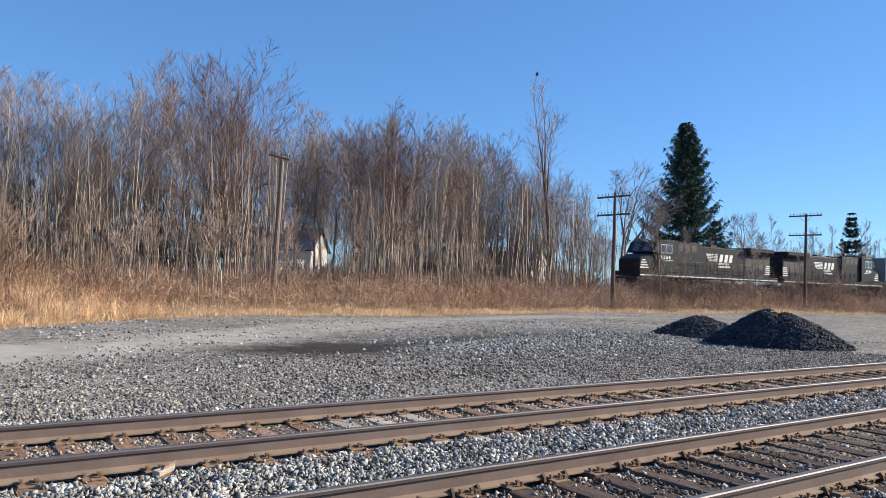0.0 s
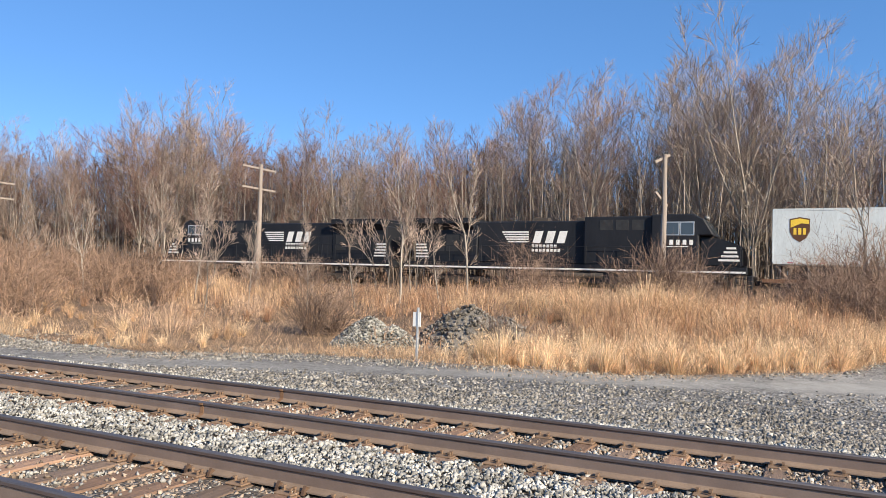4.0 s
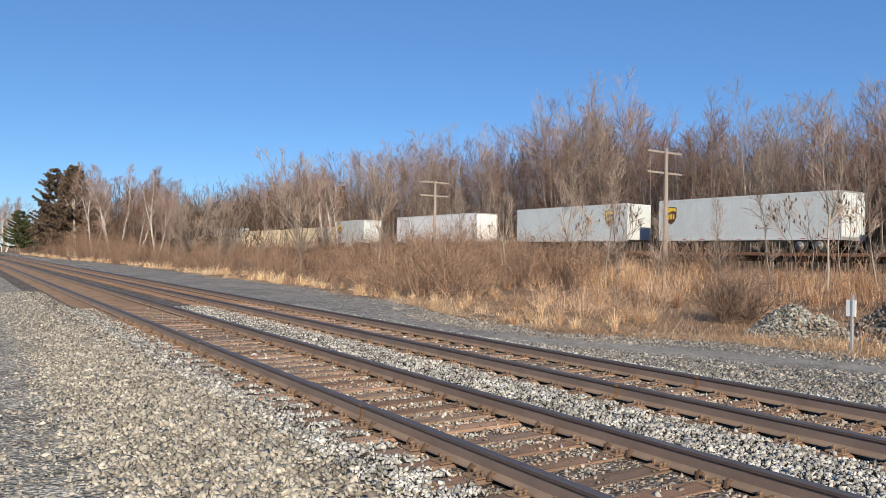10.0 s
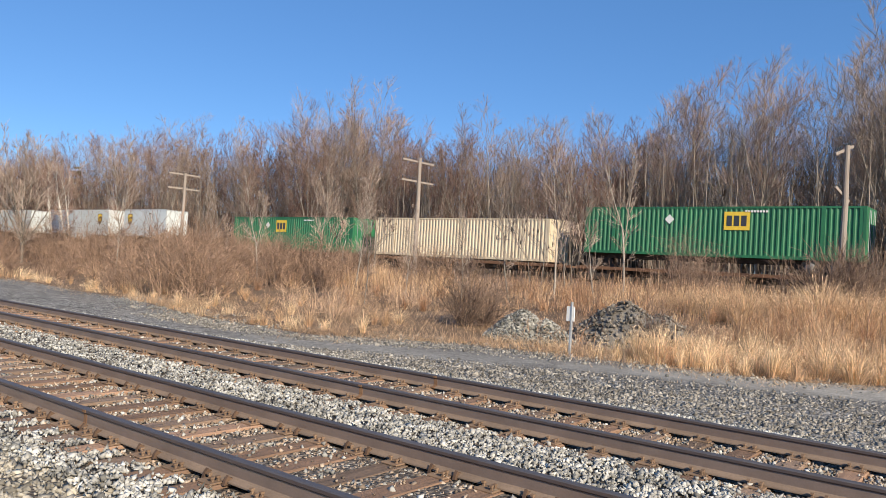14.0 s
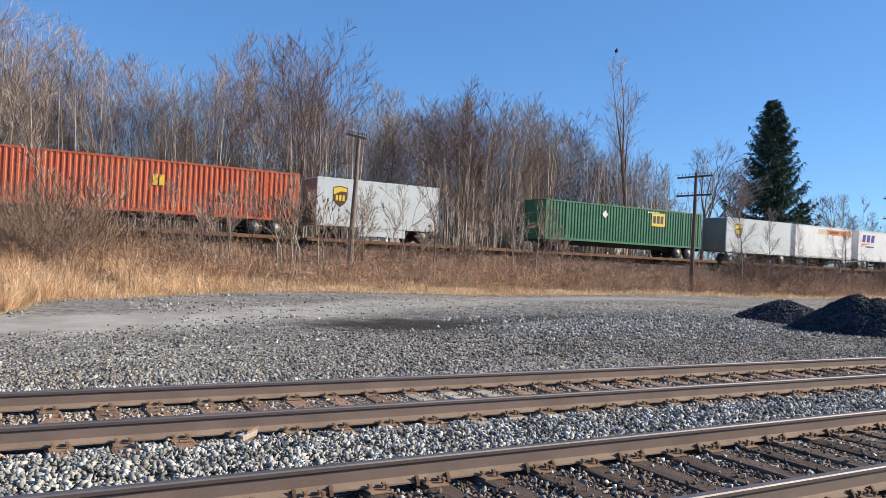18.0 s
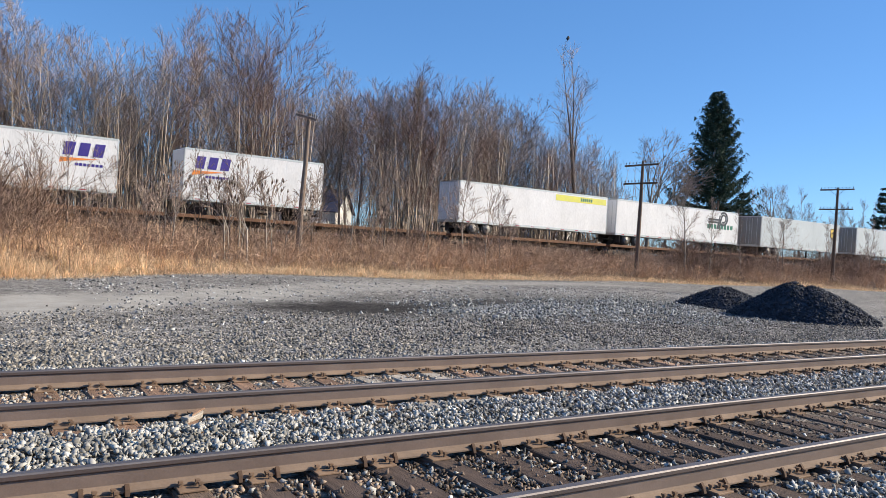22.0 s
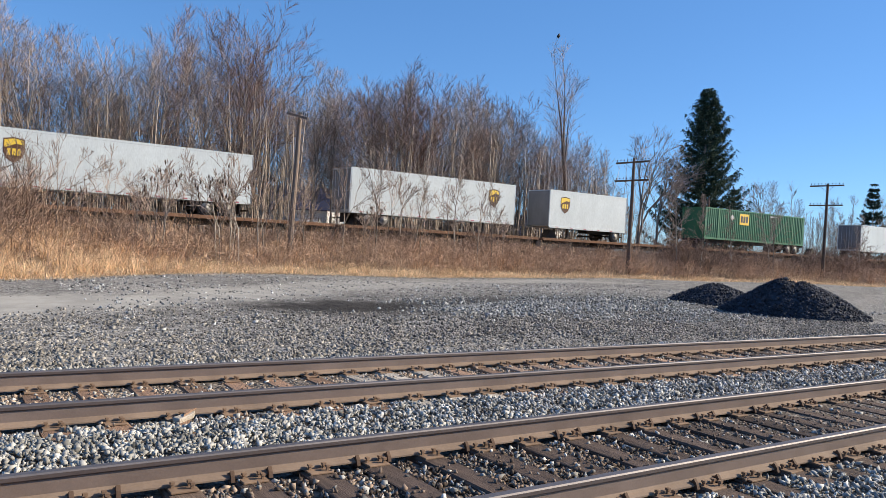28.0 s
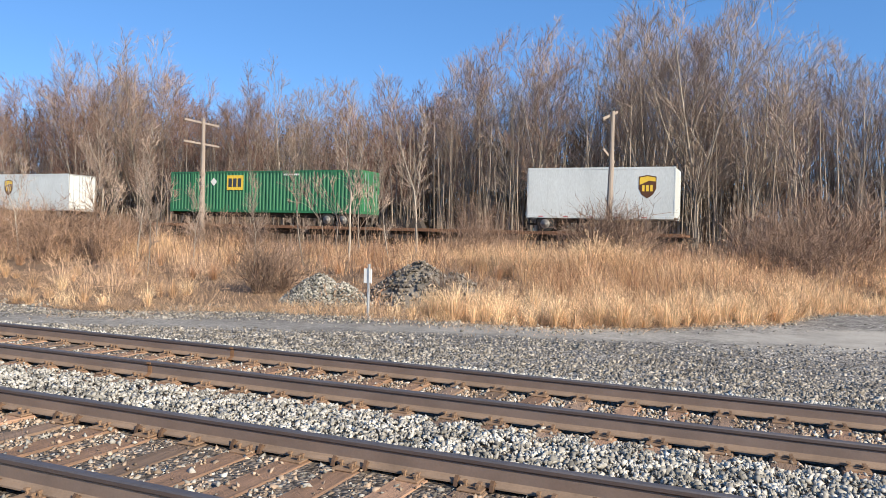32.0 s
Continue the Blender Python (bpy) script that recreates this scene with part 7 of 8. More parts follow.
def letters(t, text, x, z, size, material, name="lettering"):
    cu = bpy.data.curves.new(name, "FONT")
    cu.body, cu.size, cu.extrude = text, size, 0.003
    ob = new(name, cu)
    me = bpy.data.meshes.new_from_object(ob)
    bpy.data.objects.remove(ob)
    me.materials.append(material)
    return shared(name, me, t, pose(x, -SIDE - 0.008, z, 90))


BODY_Z = 0.95                           # floor of a trailer above the deck
BODY_H = 2.85


def van_trailer(s, L, paint, label, skirt=False, reefer=False, ribs=0, rear_first=False):
    """A smooth-sided highway trailer riding on a flat car; its front faces -x, or +x where it rides rear first."""
    t = train_thing("semi_trailer", s, DECK, label, "semi-trailer", "trailers of the train")
    z0, z1 = BODY_Z, BODY_Z + BODY_H
    part("body", boxes((0, L, -SIDE, SIDE, z0 + 0.02, z1), bevel=0.035), paint, t)
    for ends in ((0.0, L, -SIDE - 0.012, -SIDE + 0.03, z1 - 0.11, z1 + 0.012), (0, L, SIDE - 0.03, SIDE + 0.012, z1 - 0.11, z1 + 0.012)):
        part("roof_rail", boxes(ends, bevel=0.006), M_SILVER, t, "aluminium roof rail")
    for ends in ((0.02, L - 0.02, -SIDE - 0.014, -SIDE + 0.05, z0 - 0.09, z0 + 0.09), (0.02, L - 0.02, SIDE - 0.05, SIDE + 0.014, z0 - 0.09, z0 + 0.09)):
        part("side_rail", boxes(ends, bevel=0.008), M_SILVER, t)
    bm = bmesh.new()
    for i in range(int(L / 1.5)):
        box(bm, 0.7 + i * 1.5, 1.0 + i * 1.5, -SIDE - 0.019, -SIDE - 0.0145, z0 - 0.03, z0 + 0.02)
    tagged(part("reflective_tape", bm, M_DECAL_RED, t, "red and white reflector strip"), kind="stuff")
    step = 1.22
    bm = bmesh.new()
    for i in range(1, int(L / step)):
        box(bm, i * step - 0.015, i * step + 0.015, -SIDE - 0.002, -SIDE + 0.01, z0 + 0.1, z1 - 0.12)
    if ribs:
        for i in range(int(L / 0.3)):
            box(bm, i * 0.3 + 0.12, i * 0.3 + 0.155, -SIDE - 0.0025, -SIDE + 0.01, z0 + 0.1, z1 - 0.12)
    part("panel_seams", bm, paint, t)
    for k in (-1, 1):
        d = part("rear_door", boxes((L + 0.003, L + 0.045, min(0.02 * k, k * (SIDE - 0.06)), max(0.02 * k, k * (SIDE - 0.06)), z0 + 0.1, z1 - 0.1), bevel=0.01), paint, t)
        bm = bmesh.new()
        for yy in (0.3, 0.85):
            rod(bm, (L + 0.07, k * yy, z0 + 0.15), (L + 0.07, k * yy, z1 - 0.15), 0.016, 0.016, 6)
        part("lock_rod", bm, M_GALV, d)
    part("rear_frame", boxes((L, L + 0.05, -SIDE, -SIDE + 0.06, z0, z1), (L, L + 0.05, SIDE - 0.06, SIDE, z0, z1), (L, L + 0.05, -SIDE, SIDE, z1 - 0.09, z1 - 0.003), (L - 0.1, L + 0.06, -SIDE, SIDE, z0 - 0.1, z0 + 0.08), bevel=0.006), M_GALV, t)
    part("bumper", boxes((L - 0.02, L + 0.06, -1.0, 1.0, 0.45, 0.56), (L - 0.02, L + 0.03, -0.7, -0.6, 0.5, z0), (L - 0.02, L + 0.03, 0.6, 0.7, 0.5, z0)), M_FRAME, t)
    for ends in ((-0.02, 0.05, -SIDE - 0.008, -SIDE + 0.08, z0, z1 - 0.02), (-0.02, 0.05, SIDE - 0.08, SIDE + 0.008, z0, z1 - 0.02)):
        part("corner_post", boxes(ends, bevel=0.006), M_SILVER, t)
    bogie(t, 0, L, z0 - 0.07)
    if skirt:
        part("side_skirt", boxes((L * 0.34, L * 0.72, -SIDE + 0.02, -SIDE + 0.05, z0 - 0.62, z0 - 0.092), bevel=0.006), M_SILVER, t)
    if reefer:
        part("cooling_unit", boxes((-0.55, -0.03, -0.9, 0.9, z0 + 0.9, z1 - 0.2), bevel=0.06), M_PAINT, t)
    if rear_first:
        for c in t.children:
            if not c.name.startswith(("reflective_tape", "panel_seams", "side_skirt")):
                c.matrix_basis = pose(L, 0, 0, 0, 0, 180) @ c.matrix_basis
    return t


def container_meshes(L, paint, z0):
    """Shared meshes of a corrugated box of length L with its floor at z0: core, corrugated sides and rails."""
    z1 = z0 + 2.9
    out = []

    def keep(name, bm):
        me = bpy.data.meshes.new(name)
        bm.to_mesh(me)
        bm.free()
        me.materials.append(paint)
        out.append((name, me))
    bm = bmesh.new()
    box(bm, 0.05, L - 0.05, -SIDE + 0.08, SIDE - 0.08, z0 + 0.1, z1 - 0.06)
    keep("body", bm)
    prof = []
    x = 0.16
    pitch, depth = 0.29, 0.045
    while x + pitch < L - 0.14:
        prof += [(x, 0), (x + 0.09, 0), (x + 0.14, depth), (x + 0.24, depth)]
        x += pitch
    prof += [(x, 0), (L - 0.14, 0)]
    for s in (-1, 1):
        bm = bmesh.new()
        lo = [bm.verts.new((a, s * (SIDE - 0.012 - b), z0 + 0.16)) for a, b in prof]
        hi = [bm.verts.new((a, s * (SIDE - 0.012 - b), z1 - 0.11)) for a, b in prof]
        for i in range(len(prof) - 1):
            q = (lo[i], lo[i + 1], hi[i + 1], hi[i])
            bm.faces.new(q if s < 0 else q[::-1])
        keep("corrugated_side", bm)
        ya, yb = sorted((s * SIDE, s * (SIDE - 0.09)))
        keep("top_rail", boxes((0.16, L - 0.16, ya, yb, z1 - 0.11, z1 - 0.005)))
        keep("bottom_rail", boxes((0.16, L - 0.16, ya, yb, z0, z0 + 0.16)))
    for a in (0.0, L - 0.06):
        keep("header", boxes((a, a + 0.06, -SIDE + 0.14, SIDE - 0.14, z1 - 0.12, z1 - 0.01)))
        keep("door_sill", boxes((a, a + 0.06, -SIDE + 0.14, SIDE - 0.14, z0, z0 + 0.14)))
    return out


BOXES = {}


def container(s, paint, key, label, emblem=0.0, posts=None, L=16.15, low=False):
    """A 53-foot corrugated container on a wheeled chassis, or low on brackets on the deck itself."""
    z0 = BODY_Z - 0.76 if low else BODY_Z
    z1 = z0 + 2.9
    key = (key, low)
    t = train_thing("container", s, DECK, label, "container", "containers of the train")
    if key not in BOXES:
        BOXES[key] = container_meshes(L, paint, z0)
    for nm, me in BOXES[key]:
        shared(nm, me, t)
    for a in (0, L - 0.16):
        for k in (-1, 1):
            part("corner_post", boxes((a, a + 0.16, min(k * SIDE, k * (SIDE - 0.14)), max(k * SIDE, k * (SIDE - 0.14)), z0, z1), bevel=0.006), paint, t)
    for k in (2.0, 14.1):
        part("frame_post", boxes((k - 0.11, k + 0.11, -SIDE - 0.003, -SIDE + 0.05, z0 + 0.163, z1 - 0.113), bevel=0.006), posts or paint, t)
    for k in (-1, 1):
        d = part("rear_door", boxes((L - 0.03, L + 0.02, min(0.015 * k, k * (SIDE - 0.16)), max(0.015 * k, k * (SIDE - 0.16)), z0 + 0.15, z1 - 0.13), bevel=0.008), paint, t)
        bm = bmesh.new()
        for yy in (0.35, 0.8):
            rod(bm, (L + 0.04, k * yy, z0 + 0.17), (L + 0.04, k * yy, z1 - 0.15), 0.018, 0.018, 6)
        part("lock_rod", bm, M_GALV, d)
    if posts:
        for a in (-0.012, L - 0.16):
            part("end_frame", boxes((a, a + 0.172, -SIDE - 0.01, SIDE + 0.01, z0 - 0.004, z1 + 0.006), bevel=0.006), posts, t, "orange end frame")
    if emblem:
        e = bars(t, "emblem", emblem - 0.72, emblem + 0.72, z1 - 1.35, z1 - 0.3, M_YELLOW, label="yellow square emblem with dark bars")
        bars(e, "emblem_bars", emblem - 0.6, emblem + 0.62, z1 - 1.12, z1 - 0.52, M_DECAL_DARK, 3, 0.0105)
        bars(t, "small_lettering", L * 0.62, L * 0.62 + 1.3, z1 - 0.34, z1 - 0.22, M_PAINT, 8)
        bm = bmesh.new()
        px = emblem - 2.2 if emblem < 8 else L * 0.33
        prism(bm, [(px, z1 - 0.75), (px + 0.3, z1 - 0.45), (px + 0.6, z1 - 0.75), (px + 0.3, z1 - 1.05)], "y", -SIDE - 0.008, -SIDE - 0.003)
        part("placard", bm, M_PAINT, t)
    if low:
        for a in (0.3, 2.0, L - 2.3, L - 0.6):
            part("deck_bracket", boxes((a, a + 0.3, -SIDE + 0.04, SIDE - 0.04, 0.003, z0 - 0.003), bevel=0.01), M_FRAME, t)
        return t
    part("chassis", boxes((0.1, L - 0.1, -0.5, -0.36, z0 - 0.3, z0 - 0.003), (0.1, L - 0.1, 0.36, 0.5, z0 - 0.3, z0 - 0.003), (0.05, 0.2, -SIDE + 0.02, SIDE - 0.02, z0 - 0.22, z0 - 0.004),
                          (L - 0.2, L - 0.05, -SIDE + 0.02, SIDE - 0.02, z0 - 0.22, z0 - 0.004), bevel=0.008), M_FRAME, t)
    bogie(t, 0, L, z0 - 0.25)
    return t


def truck_parts():
    bm = bmesh.new()
    prism(bm, [(-1.25, 0.36), (-1.05, 0.62), (-0.5, 0.66), (-0.35, 0.72), (0.35, 0.72), (0.5, 0.66), (1.05, 0.62), (1.25, 0.36), (1.0, 0.3), (0.55, 0.5), (0.4, 0.26), (-0.4, 0.26), (-0.55, 0.5), (-1.0, 0.3)], "y", -0.08, 0.08)
    me = bpy.data.meshes.new("side_frame")
    bm.to_mesh(me)
    bm.free()
    me.materials.append(M_FRAME)
    bm = bmesh.new()
    disc(bm, 0, 0, -0.07, 0.07, 0.42, 22)
    disc(bm, 0, 0, 0.04, 0.075, 0.46, 22)
    disc(bm, 0, 0, -0.12, -0.05, 0.12, 10)
    me2 = bpy.data.meshes.new("wheel")
    bm.to_mesh(me2)
    bm.free()
    me2.materials.append(M_WHEEL)
    return me, me2


FRAME_ME, WHEEL_ME = truck_parts()


def rail_truck(t, x, z, base=1.78, axles=2):
    """A rail truck under the thing t, whose rails lie at its own height z."""
    bm = bmesh.new()
    box(bm, x - 0.2, x + 0.2, -0.9, 0.9, z + 0.45, z + 0.75, 0.02)
    tr = part("truck", bm, M_FRAME, t)
    xs = [x - base / 2, x + base / 2] if axles == 2 else [x - base, x, x + base]
    for s in (-1, 1):
        fr = shared("side_frame", FRAME_ME, tr, pose(x, s * 1.0, z + 0.02))
        if axles == 3:
            fr.scale = (1.75, 1.2, 1.3)
        for a in xs:
            shared("wheel", WHEEL_ME, tr, pose(a, s * 0.76, z + 0.46 + (0.06 if axles == 3 else 0), 0, 0, 0 if s < 0 else 180))


def spine_car(s, L):
    """One platform of an articulated flat car."""
    t = train_thing("flat_car", s, 0.0, "rusty articulated flat car carrying highway trailers", "rail car", "flat cars of the train")
    part("centre_beam", boxes((0.2, L - 0.2, -0.35, 0.35, 0.55, DECK - 0.125), bevel=0.02), M_FRAME, t)
    part("deck", boxes((0.0, L, -1.28, 1.28, DECK - 0.12, DECK), bevel=0.012), M_RUST, t)
    for k in (-1, 1):
        part("side_sill", boxes((0.0, L, min(k * 1.29, k * 1.22), max(k * 1.29, k * 1.22), DECK - 0.13, DECK + 0.07), bevel=0.01), M_RUST, t)
    n = int(L / 3)
    for i in range(1, n):
        part("cross_beam", boxes((i * L / n - 0.08, i * L / n + 0.08, -1.2, 1.2, DECK - 0.34, DECK - 0.125), bevel=0.01), M_FRAME, t)
    bm = bmesh.new()
    prism(bm, [(1.1, DECK), (2.3, DECK), (1.9, DECK + 0.75), (1.55, DECK + 0.75)], "y", -0.35, 0.35)
    part("hitch", bm, M_FRAME, t)
    part("coupler", boxes((L - 0.2, L + 0.45, -0.14, 0.14, 0.68, 0.92), bevel=0.02), M_FRAME, t)
    rail_truck(t, 1.1, 0.0)
    return t


def locomotive(s, turn, label):
    """Six-axle wide-nosed diesel; its own front faces -x, origin at mid length."""
    L = 22.3
    H = L / 2
    t = train_thing("locomotive", s, 0.0, label, "locomotive", "", turn)
    z0 = 1.72                                          # walkway
    part("frame", boxes((-H + 0.5, H - 0.5, -1.52, 1.52, 1.28, z0 - 0.02), bevel=0.02), M_LOCO, t)
    for k in (-1, 1):
        part("sill_stripe", boxes((-H + 0.55, H - 0.55, min(k * 1.535, k * 1.523), max(k * 1.535, k * 1.523), 1.36, 1.46)), M_PAINT, t, "white sill stripe")
    # nose and cab
    bm = bmesh.new()
    prism(bm, [(-H + 0.75, z0), (-H + 3.0, z0), (-H + 3.0, 3.35), (-H + 2.0, 3.3), (-H + 1.0, 2.95), (-H + 0.78, 2.75)], "y", -1.2, 1.2)
    bmesh.ops.bevel(bm, geom=list(bm.edges), offset=0.09, segments=2, affect="EDGES")
    nose = part("nose", bm, M_LOCO, t)
    for k in (-1, 1):
        for i in range(4):
            ya, yb = sorted((k * 1.205, k * 1.215))
            part("nose_stripe", boxes((-H + 0.9 + 0.06 * i, -H + 2.0 - 0.14 * i, ya, yb, 2.02 + 0.22 * i, 2.13 + 0.22 * i)), M_PAINT, nose)
    bm = bmesh.new()
    prism(bm, [(-H + 3.003, z0), (-H + 5.6, z0), (-H + 5.6, 4.62), (-H + 3.3, 4.62), (-H + 2.75, 4.35), (-H + 2.2, 3.42), (-H + 3.003, 3.42)], "y", -1.5, 1.5)
    bmesh.ops.bevel(bm, geom=list(bm.edges), offset=0.06, segments=1, affect="EDGES")
    cab = part("cab", bm, M_LOCO, t)
    for k in (-1, 1):
        ya, yb = sorted((k * 1.52, k * 1.5))
        for a, b in ((-H + 3.3, -H + 3.95), (-H + 4.1, -H + 4.75)):
            win = part("side_window", boxes((a - 0.06, b + 0.06, ya, yb, 3.42, 4.2), bevel=0.004), M_GALV, cab)
            yc, yd = sorted((k * 1.526, k * 1.518))
            part("pane", boxes((a, b, yc, yd, 3.48, 4.14)), M_GLASS, win)
        bm = bmesh.new()
        box(bm, -H + 3.55, -H + 5.0, min(k * 1.512, k * 1.503), max(k * 1.512, k * 1.503), 2.78, 2.82)
        for i in range(4):
            a = -H + 3.3 + i * 0.36
            box(bm, a, a + 0.2, min(k * 1.512, k * 1.503), max(k * 1.512, k * 1.503), 2.9, 3.18)
        part("number_bars", bm, M_PAINT, cab, "white number, as bars")
    for yy in (-0.95, 0.25):
        bm = bmesh.new()
        prism(bm, [(-H + 2.26, 3.52), (-H + 2.7, 4.26), (-H + 2.68, 4.29), (-H + 2.22, 3.53)], "y", yy, yy + 0.7)
        part("windscreen", bm, M_GLASS, cab)
    bm = bmesh.new()
    for yy in (-0.14, 0.14):
        rod(bm, (-H + 2.9, yy, 4.5), (-H + 2.68, yy, 4.5), 0.1, 0.1, 12)
    part("headlight", bm, M_RIM, cab)
    # hood behind the cab: blower and dynamic brake, engine hood, radiator with wings
    part("equipment_hood", boxes((-H + 5.603, -H + 9.6, -1.25, 1.25, z0, 4.55), bevel=0.05), M_LOCO, t)
    part("engine_hood", boxes((-H + 9.603, H - 5.6, -0.95, 0.95, z0, 4.35), bevel=0.08), M_LOCO, t)
    rad = part("radiator", boxes((H - 5.597, H - 1.1, -1.0, 1.0, z0, 4.1), bevel=0.05), M_LOCO, t)
    bm = bmesh.new()
    prism(bm, [(-1.52, 4.2), (-1.0, 3.8), (1.0, 3.8), (1.52, 4.2), (1.52, 4.55), (-1.52, 4.55)], "x", H - 5.4, H - 1.3)
    part("radiator_wing", bm, M_LOCO, t)
    for k in (-1, 1):
        ya, yb = sorted((k * 1.262, k * 1.252))
        for i in range(3):
            part("brake_grille", boxes((-H + 6.0 + i * 0.95, -H + 6.75 + i * 0.95, ya, yb, 3.75, 4.35), bevel=0.004), M_LOCO_GRILLE, t)
        ya, yb = sorted((k * 0.962, k * 0.952))
        for i in range(8):
            part("hood_door", boxes((-H + 9.8 + i * 0.82, -H + 10.56 + i * 0.82, ya, yb, z0 + 0.2, 3.4), bevel=0.006), M_LOCO, t)
        ya, yb = sorted((k * 1.012, k * 1.002))
        for i in range(4):
            part("radiator_grille", boxes((H - 5.3 + i * 1.03, H - 4.4 + i * 1.03, ya, yb, z0 + 0.7, 3.5), bevel=0.004), M_LOCO_GRILLE, rad)
        # emblem on the hood: stripes that taper, and a blocky mark; it reads from left to right on both sides
        ya, yb = sorted((k * 0.975, k * 0.966))
        x0 = -H + 10.6 if k < 0 else -H + 14.9

        def across(v, x0=x0, k=k):
            return x0 - k * v
        bm = bmesh.new()
        for i in range(5):
            box(bm, *sorted((across(-0.1 + 0.10 * i), across(1.7))), ya, yb, 3.62 - i * 0.15, 3.71 - i * 0.15)
        part("emblem_stripes", bm, M_PAINT, t, "white painted stripes")
        bm = bmesh.new()
        for v in (1.95, 2.75, 3.5):
            prism(bm, [(across(v), 2.98), (across(v + 0.5), 2.98), (across(v + 0.7), 3.72), (across(v + 0.2), 3.72)], "y", ya, yb)
        part("emblem", bm, M_PAINT, t, "white block emblem")
        bm = bmesh.new()
        for row, n in ((2.72, 7), (2.45, 8)):
            for i in range(n):
                box(bm, *sorted((across(1.9 + i * 0.24), across(2.07 + i * 0.24))), ya, yb, row, row + 0.17)
        part("lettering", bm, M_PAINT, t, "white lettering, as bars")
        ye, yf = sorted((k * 1.02, k * 1.012))
        bm = bmesh.new()
        for i in range(5):
            box(bm, H - 2.1 + 0.05 * i, H - 1.15, ye, yf, 2.0 + i * 0.2, 2.1 + i * 0.2)
        part("rear_stripes", bm, M_PAINT, rad, "white and yellow end stripes")
        # handrails
        bm = bmesh.new()
        for i in range(14):
            xx = -H + 6.0 + i * 1.13
            rod(bm, (xx, k * 1.48, z0 - 0.02), (xx, k * 1.48, z0 + 1.05), 0.02, 0.02, 5)
        rod(bm, (-H + 6.0, k * 1.48, z0 + 1.05), (-H + 6.0 + 13 * 1.13, k * 1.48, z0 + 1.05), 0.02, 0.02, 5)
        part("handrail", bm, M_LOCO, t)
        for xe in (-H + 0.55, H - 1.05):
            part("steps", boxes(*[(xe, xe + 0.5, min(k * 1.5, k * 1.15), max(k * 1.5, k * 1.15), 0.35 + j * 0.36, 0.39 + j * 0.36) for j in range(4)], bevel=0.006), M_LOCO, t)
    part("walkway", boxes((-H + 0.5, H - 0.5, -1.53, 1.53, z0 - 0.02, z0 + 0.01), bevel=0.004), M_LOCO, t)
    bm = bmesh.new()
    prism(bm, [(-0.75, 0.32), (0.75, 0.32), (1.4, 0.62), (1.4, 1.27), (-1.4, 1.27), (-1.4, 0.62)], "x", -3.2, 3.4)
    part("fuel_tank", bm, M_LOCO, t)
    for k in (-1, 1):
        bm = bmesh.new()
        rod(bm, (-2.8, k * 1.43, 1.05), (2.6, k * 1.43, 1.05), 0.16, 0.16, 10)
        part("air_reservoir", bm, M_FRAME, t)
    part("plow", boxes((-H + 0.2, -H + 0.5, -1.4, 1.4, 0.15, 1.25), bevel=0.05), M_LOCO, t)
    for xa, xb in ((-H - 0.25, -H + 0.25), (H - 0.5, H + 0.3)):
        part("coupler", boxes((xa, xb, -0.16, 0.16, 0.72, 1.0), bevel=0.03), M_FRAME, t)
    part("exhaust_stack", boxes((-H + 12.2, -H + 13.2, -0.3, 0.3, 4.353, 4.6), bevel=0.03), M_FRAME, t)
    part("horn", boxes((-H + 9.9, -H + 10.4, -0.2, 0.2, 4.355, 4.6), bevel=0.04), M_FRAME, t)
    rail_truck(t, -H + 4.3, 0.0, 1.9, 3)
    rail_truck(t, H - 4.3, 0.0, 1.9, 3)
    return t


locomotive(62.7, 0, "black diesel locomotive with white stripes and emblem, leading the train")
locomotive(85.1, 180, "black diesel locomotive with white stripes, coupled cab backward")
SHIELD_F = "silver-white highway trailer with a brown and gold shield emblem"


def shield_trailer(s, L, where, paint=M_SILVER, **kw):
    t = van_trailer(s, L, paint, "short " * (L < 10) + SHIELD_F, rear_first=where > L / 2, **kw)
    # -x ends: shade put in by darker doors or an added front panel
    if where > L / 2:
        for c in t.children:
            if c.name.startswith("rear_door"):
                c.data.materials[0] = M_END_SHADE
                tagged(c, "rear door darkened as in shade")
    else:
        part("front_panel", boxes((-0.04, -0.002, -SIDE + 0.085, SIDE - 0.085, BODY_Z + 0.06, BODY_Z + BODY_H - 0.06), bevel=0.012), M_END_SHADE, t, "added dark panel for the shaded front end")
    shield(t, where, BODY_Z + 1.75, 0.78)
    return t


def script_trailer(s, where, paint=M_WHITE):
    """Short freight trailer with a blue mark over an orange swoosh."""
    t = van_trailer(s, 8.5, paint, "short white ribbed trailer with a blue mark and orange swoosh", ribs=1, rear_first=where > 4)
    z = BODY_Z + 1.75
    bm = bmesh.new()
    for a in (0.0, 0.72, 1.44):
        prism(bm, [(where + a, z), (where + a + 0.5, z), (where + a + 0.62, z + 0.7), (where + a + 0.12, z + 0.7)], "y", -SIDE - 0.014, -SIDE - 0.008)
    part("emblem", bm, M_DECAL_BLUE, t, "dark blue block emblem")
    bm = bmesh.new()
    prism(bm, [(where - 0.1, z - 0.14), (where + 1.9, z - 0.1), (where + 0.4, z - 0.3), (where - 0.15, z - 0.42)], "y", -SIDE - 0.014, -SIDE - 0.008)
    part("swoosh", bm, M_DECAL_ORANGE, t, "orange swoosh")
    bars(t, "lettering", where + 0.6, where + 2.0, z - 0.52, z - 0.38, M_DECAL_BLUE, 7, 0.008)
    return t


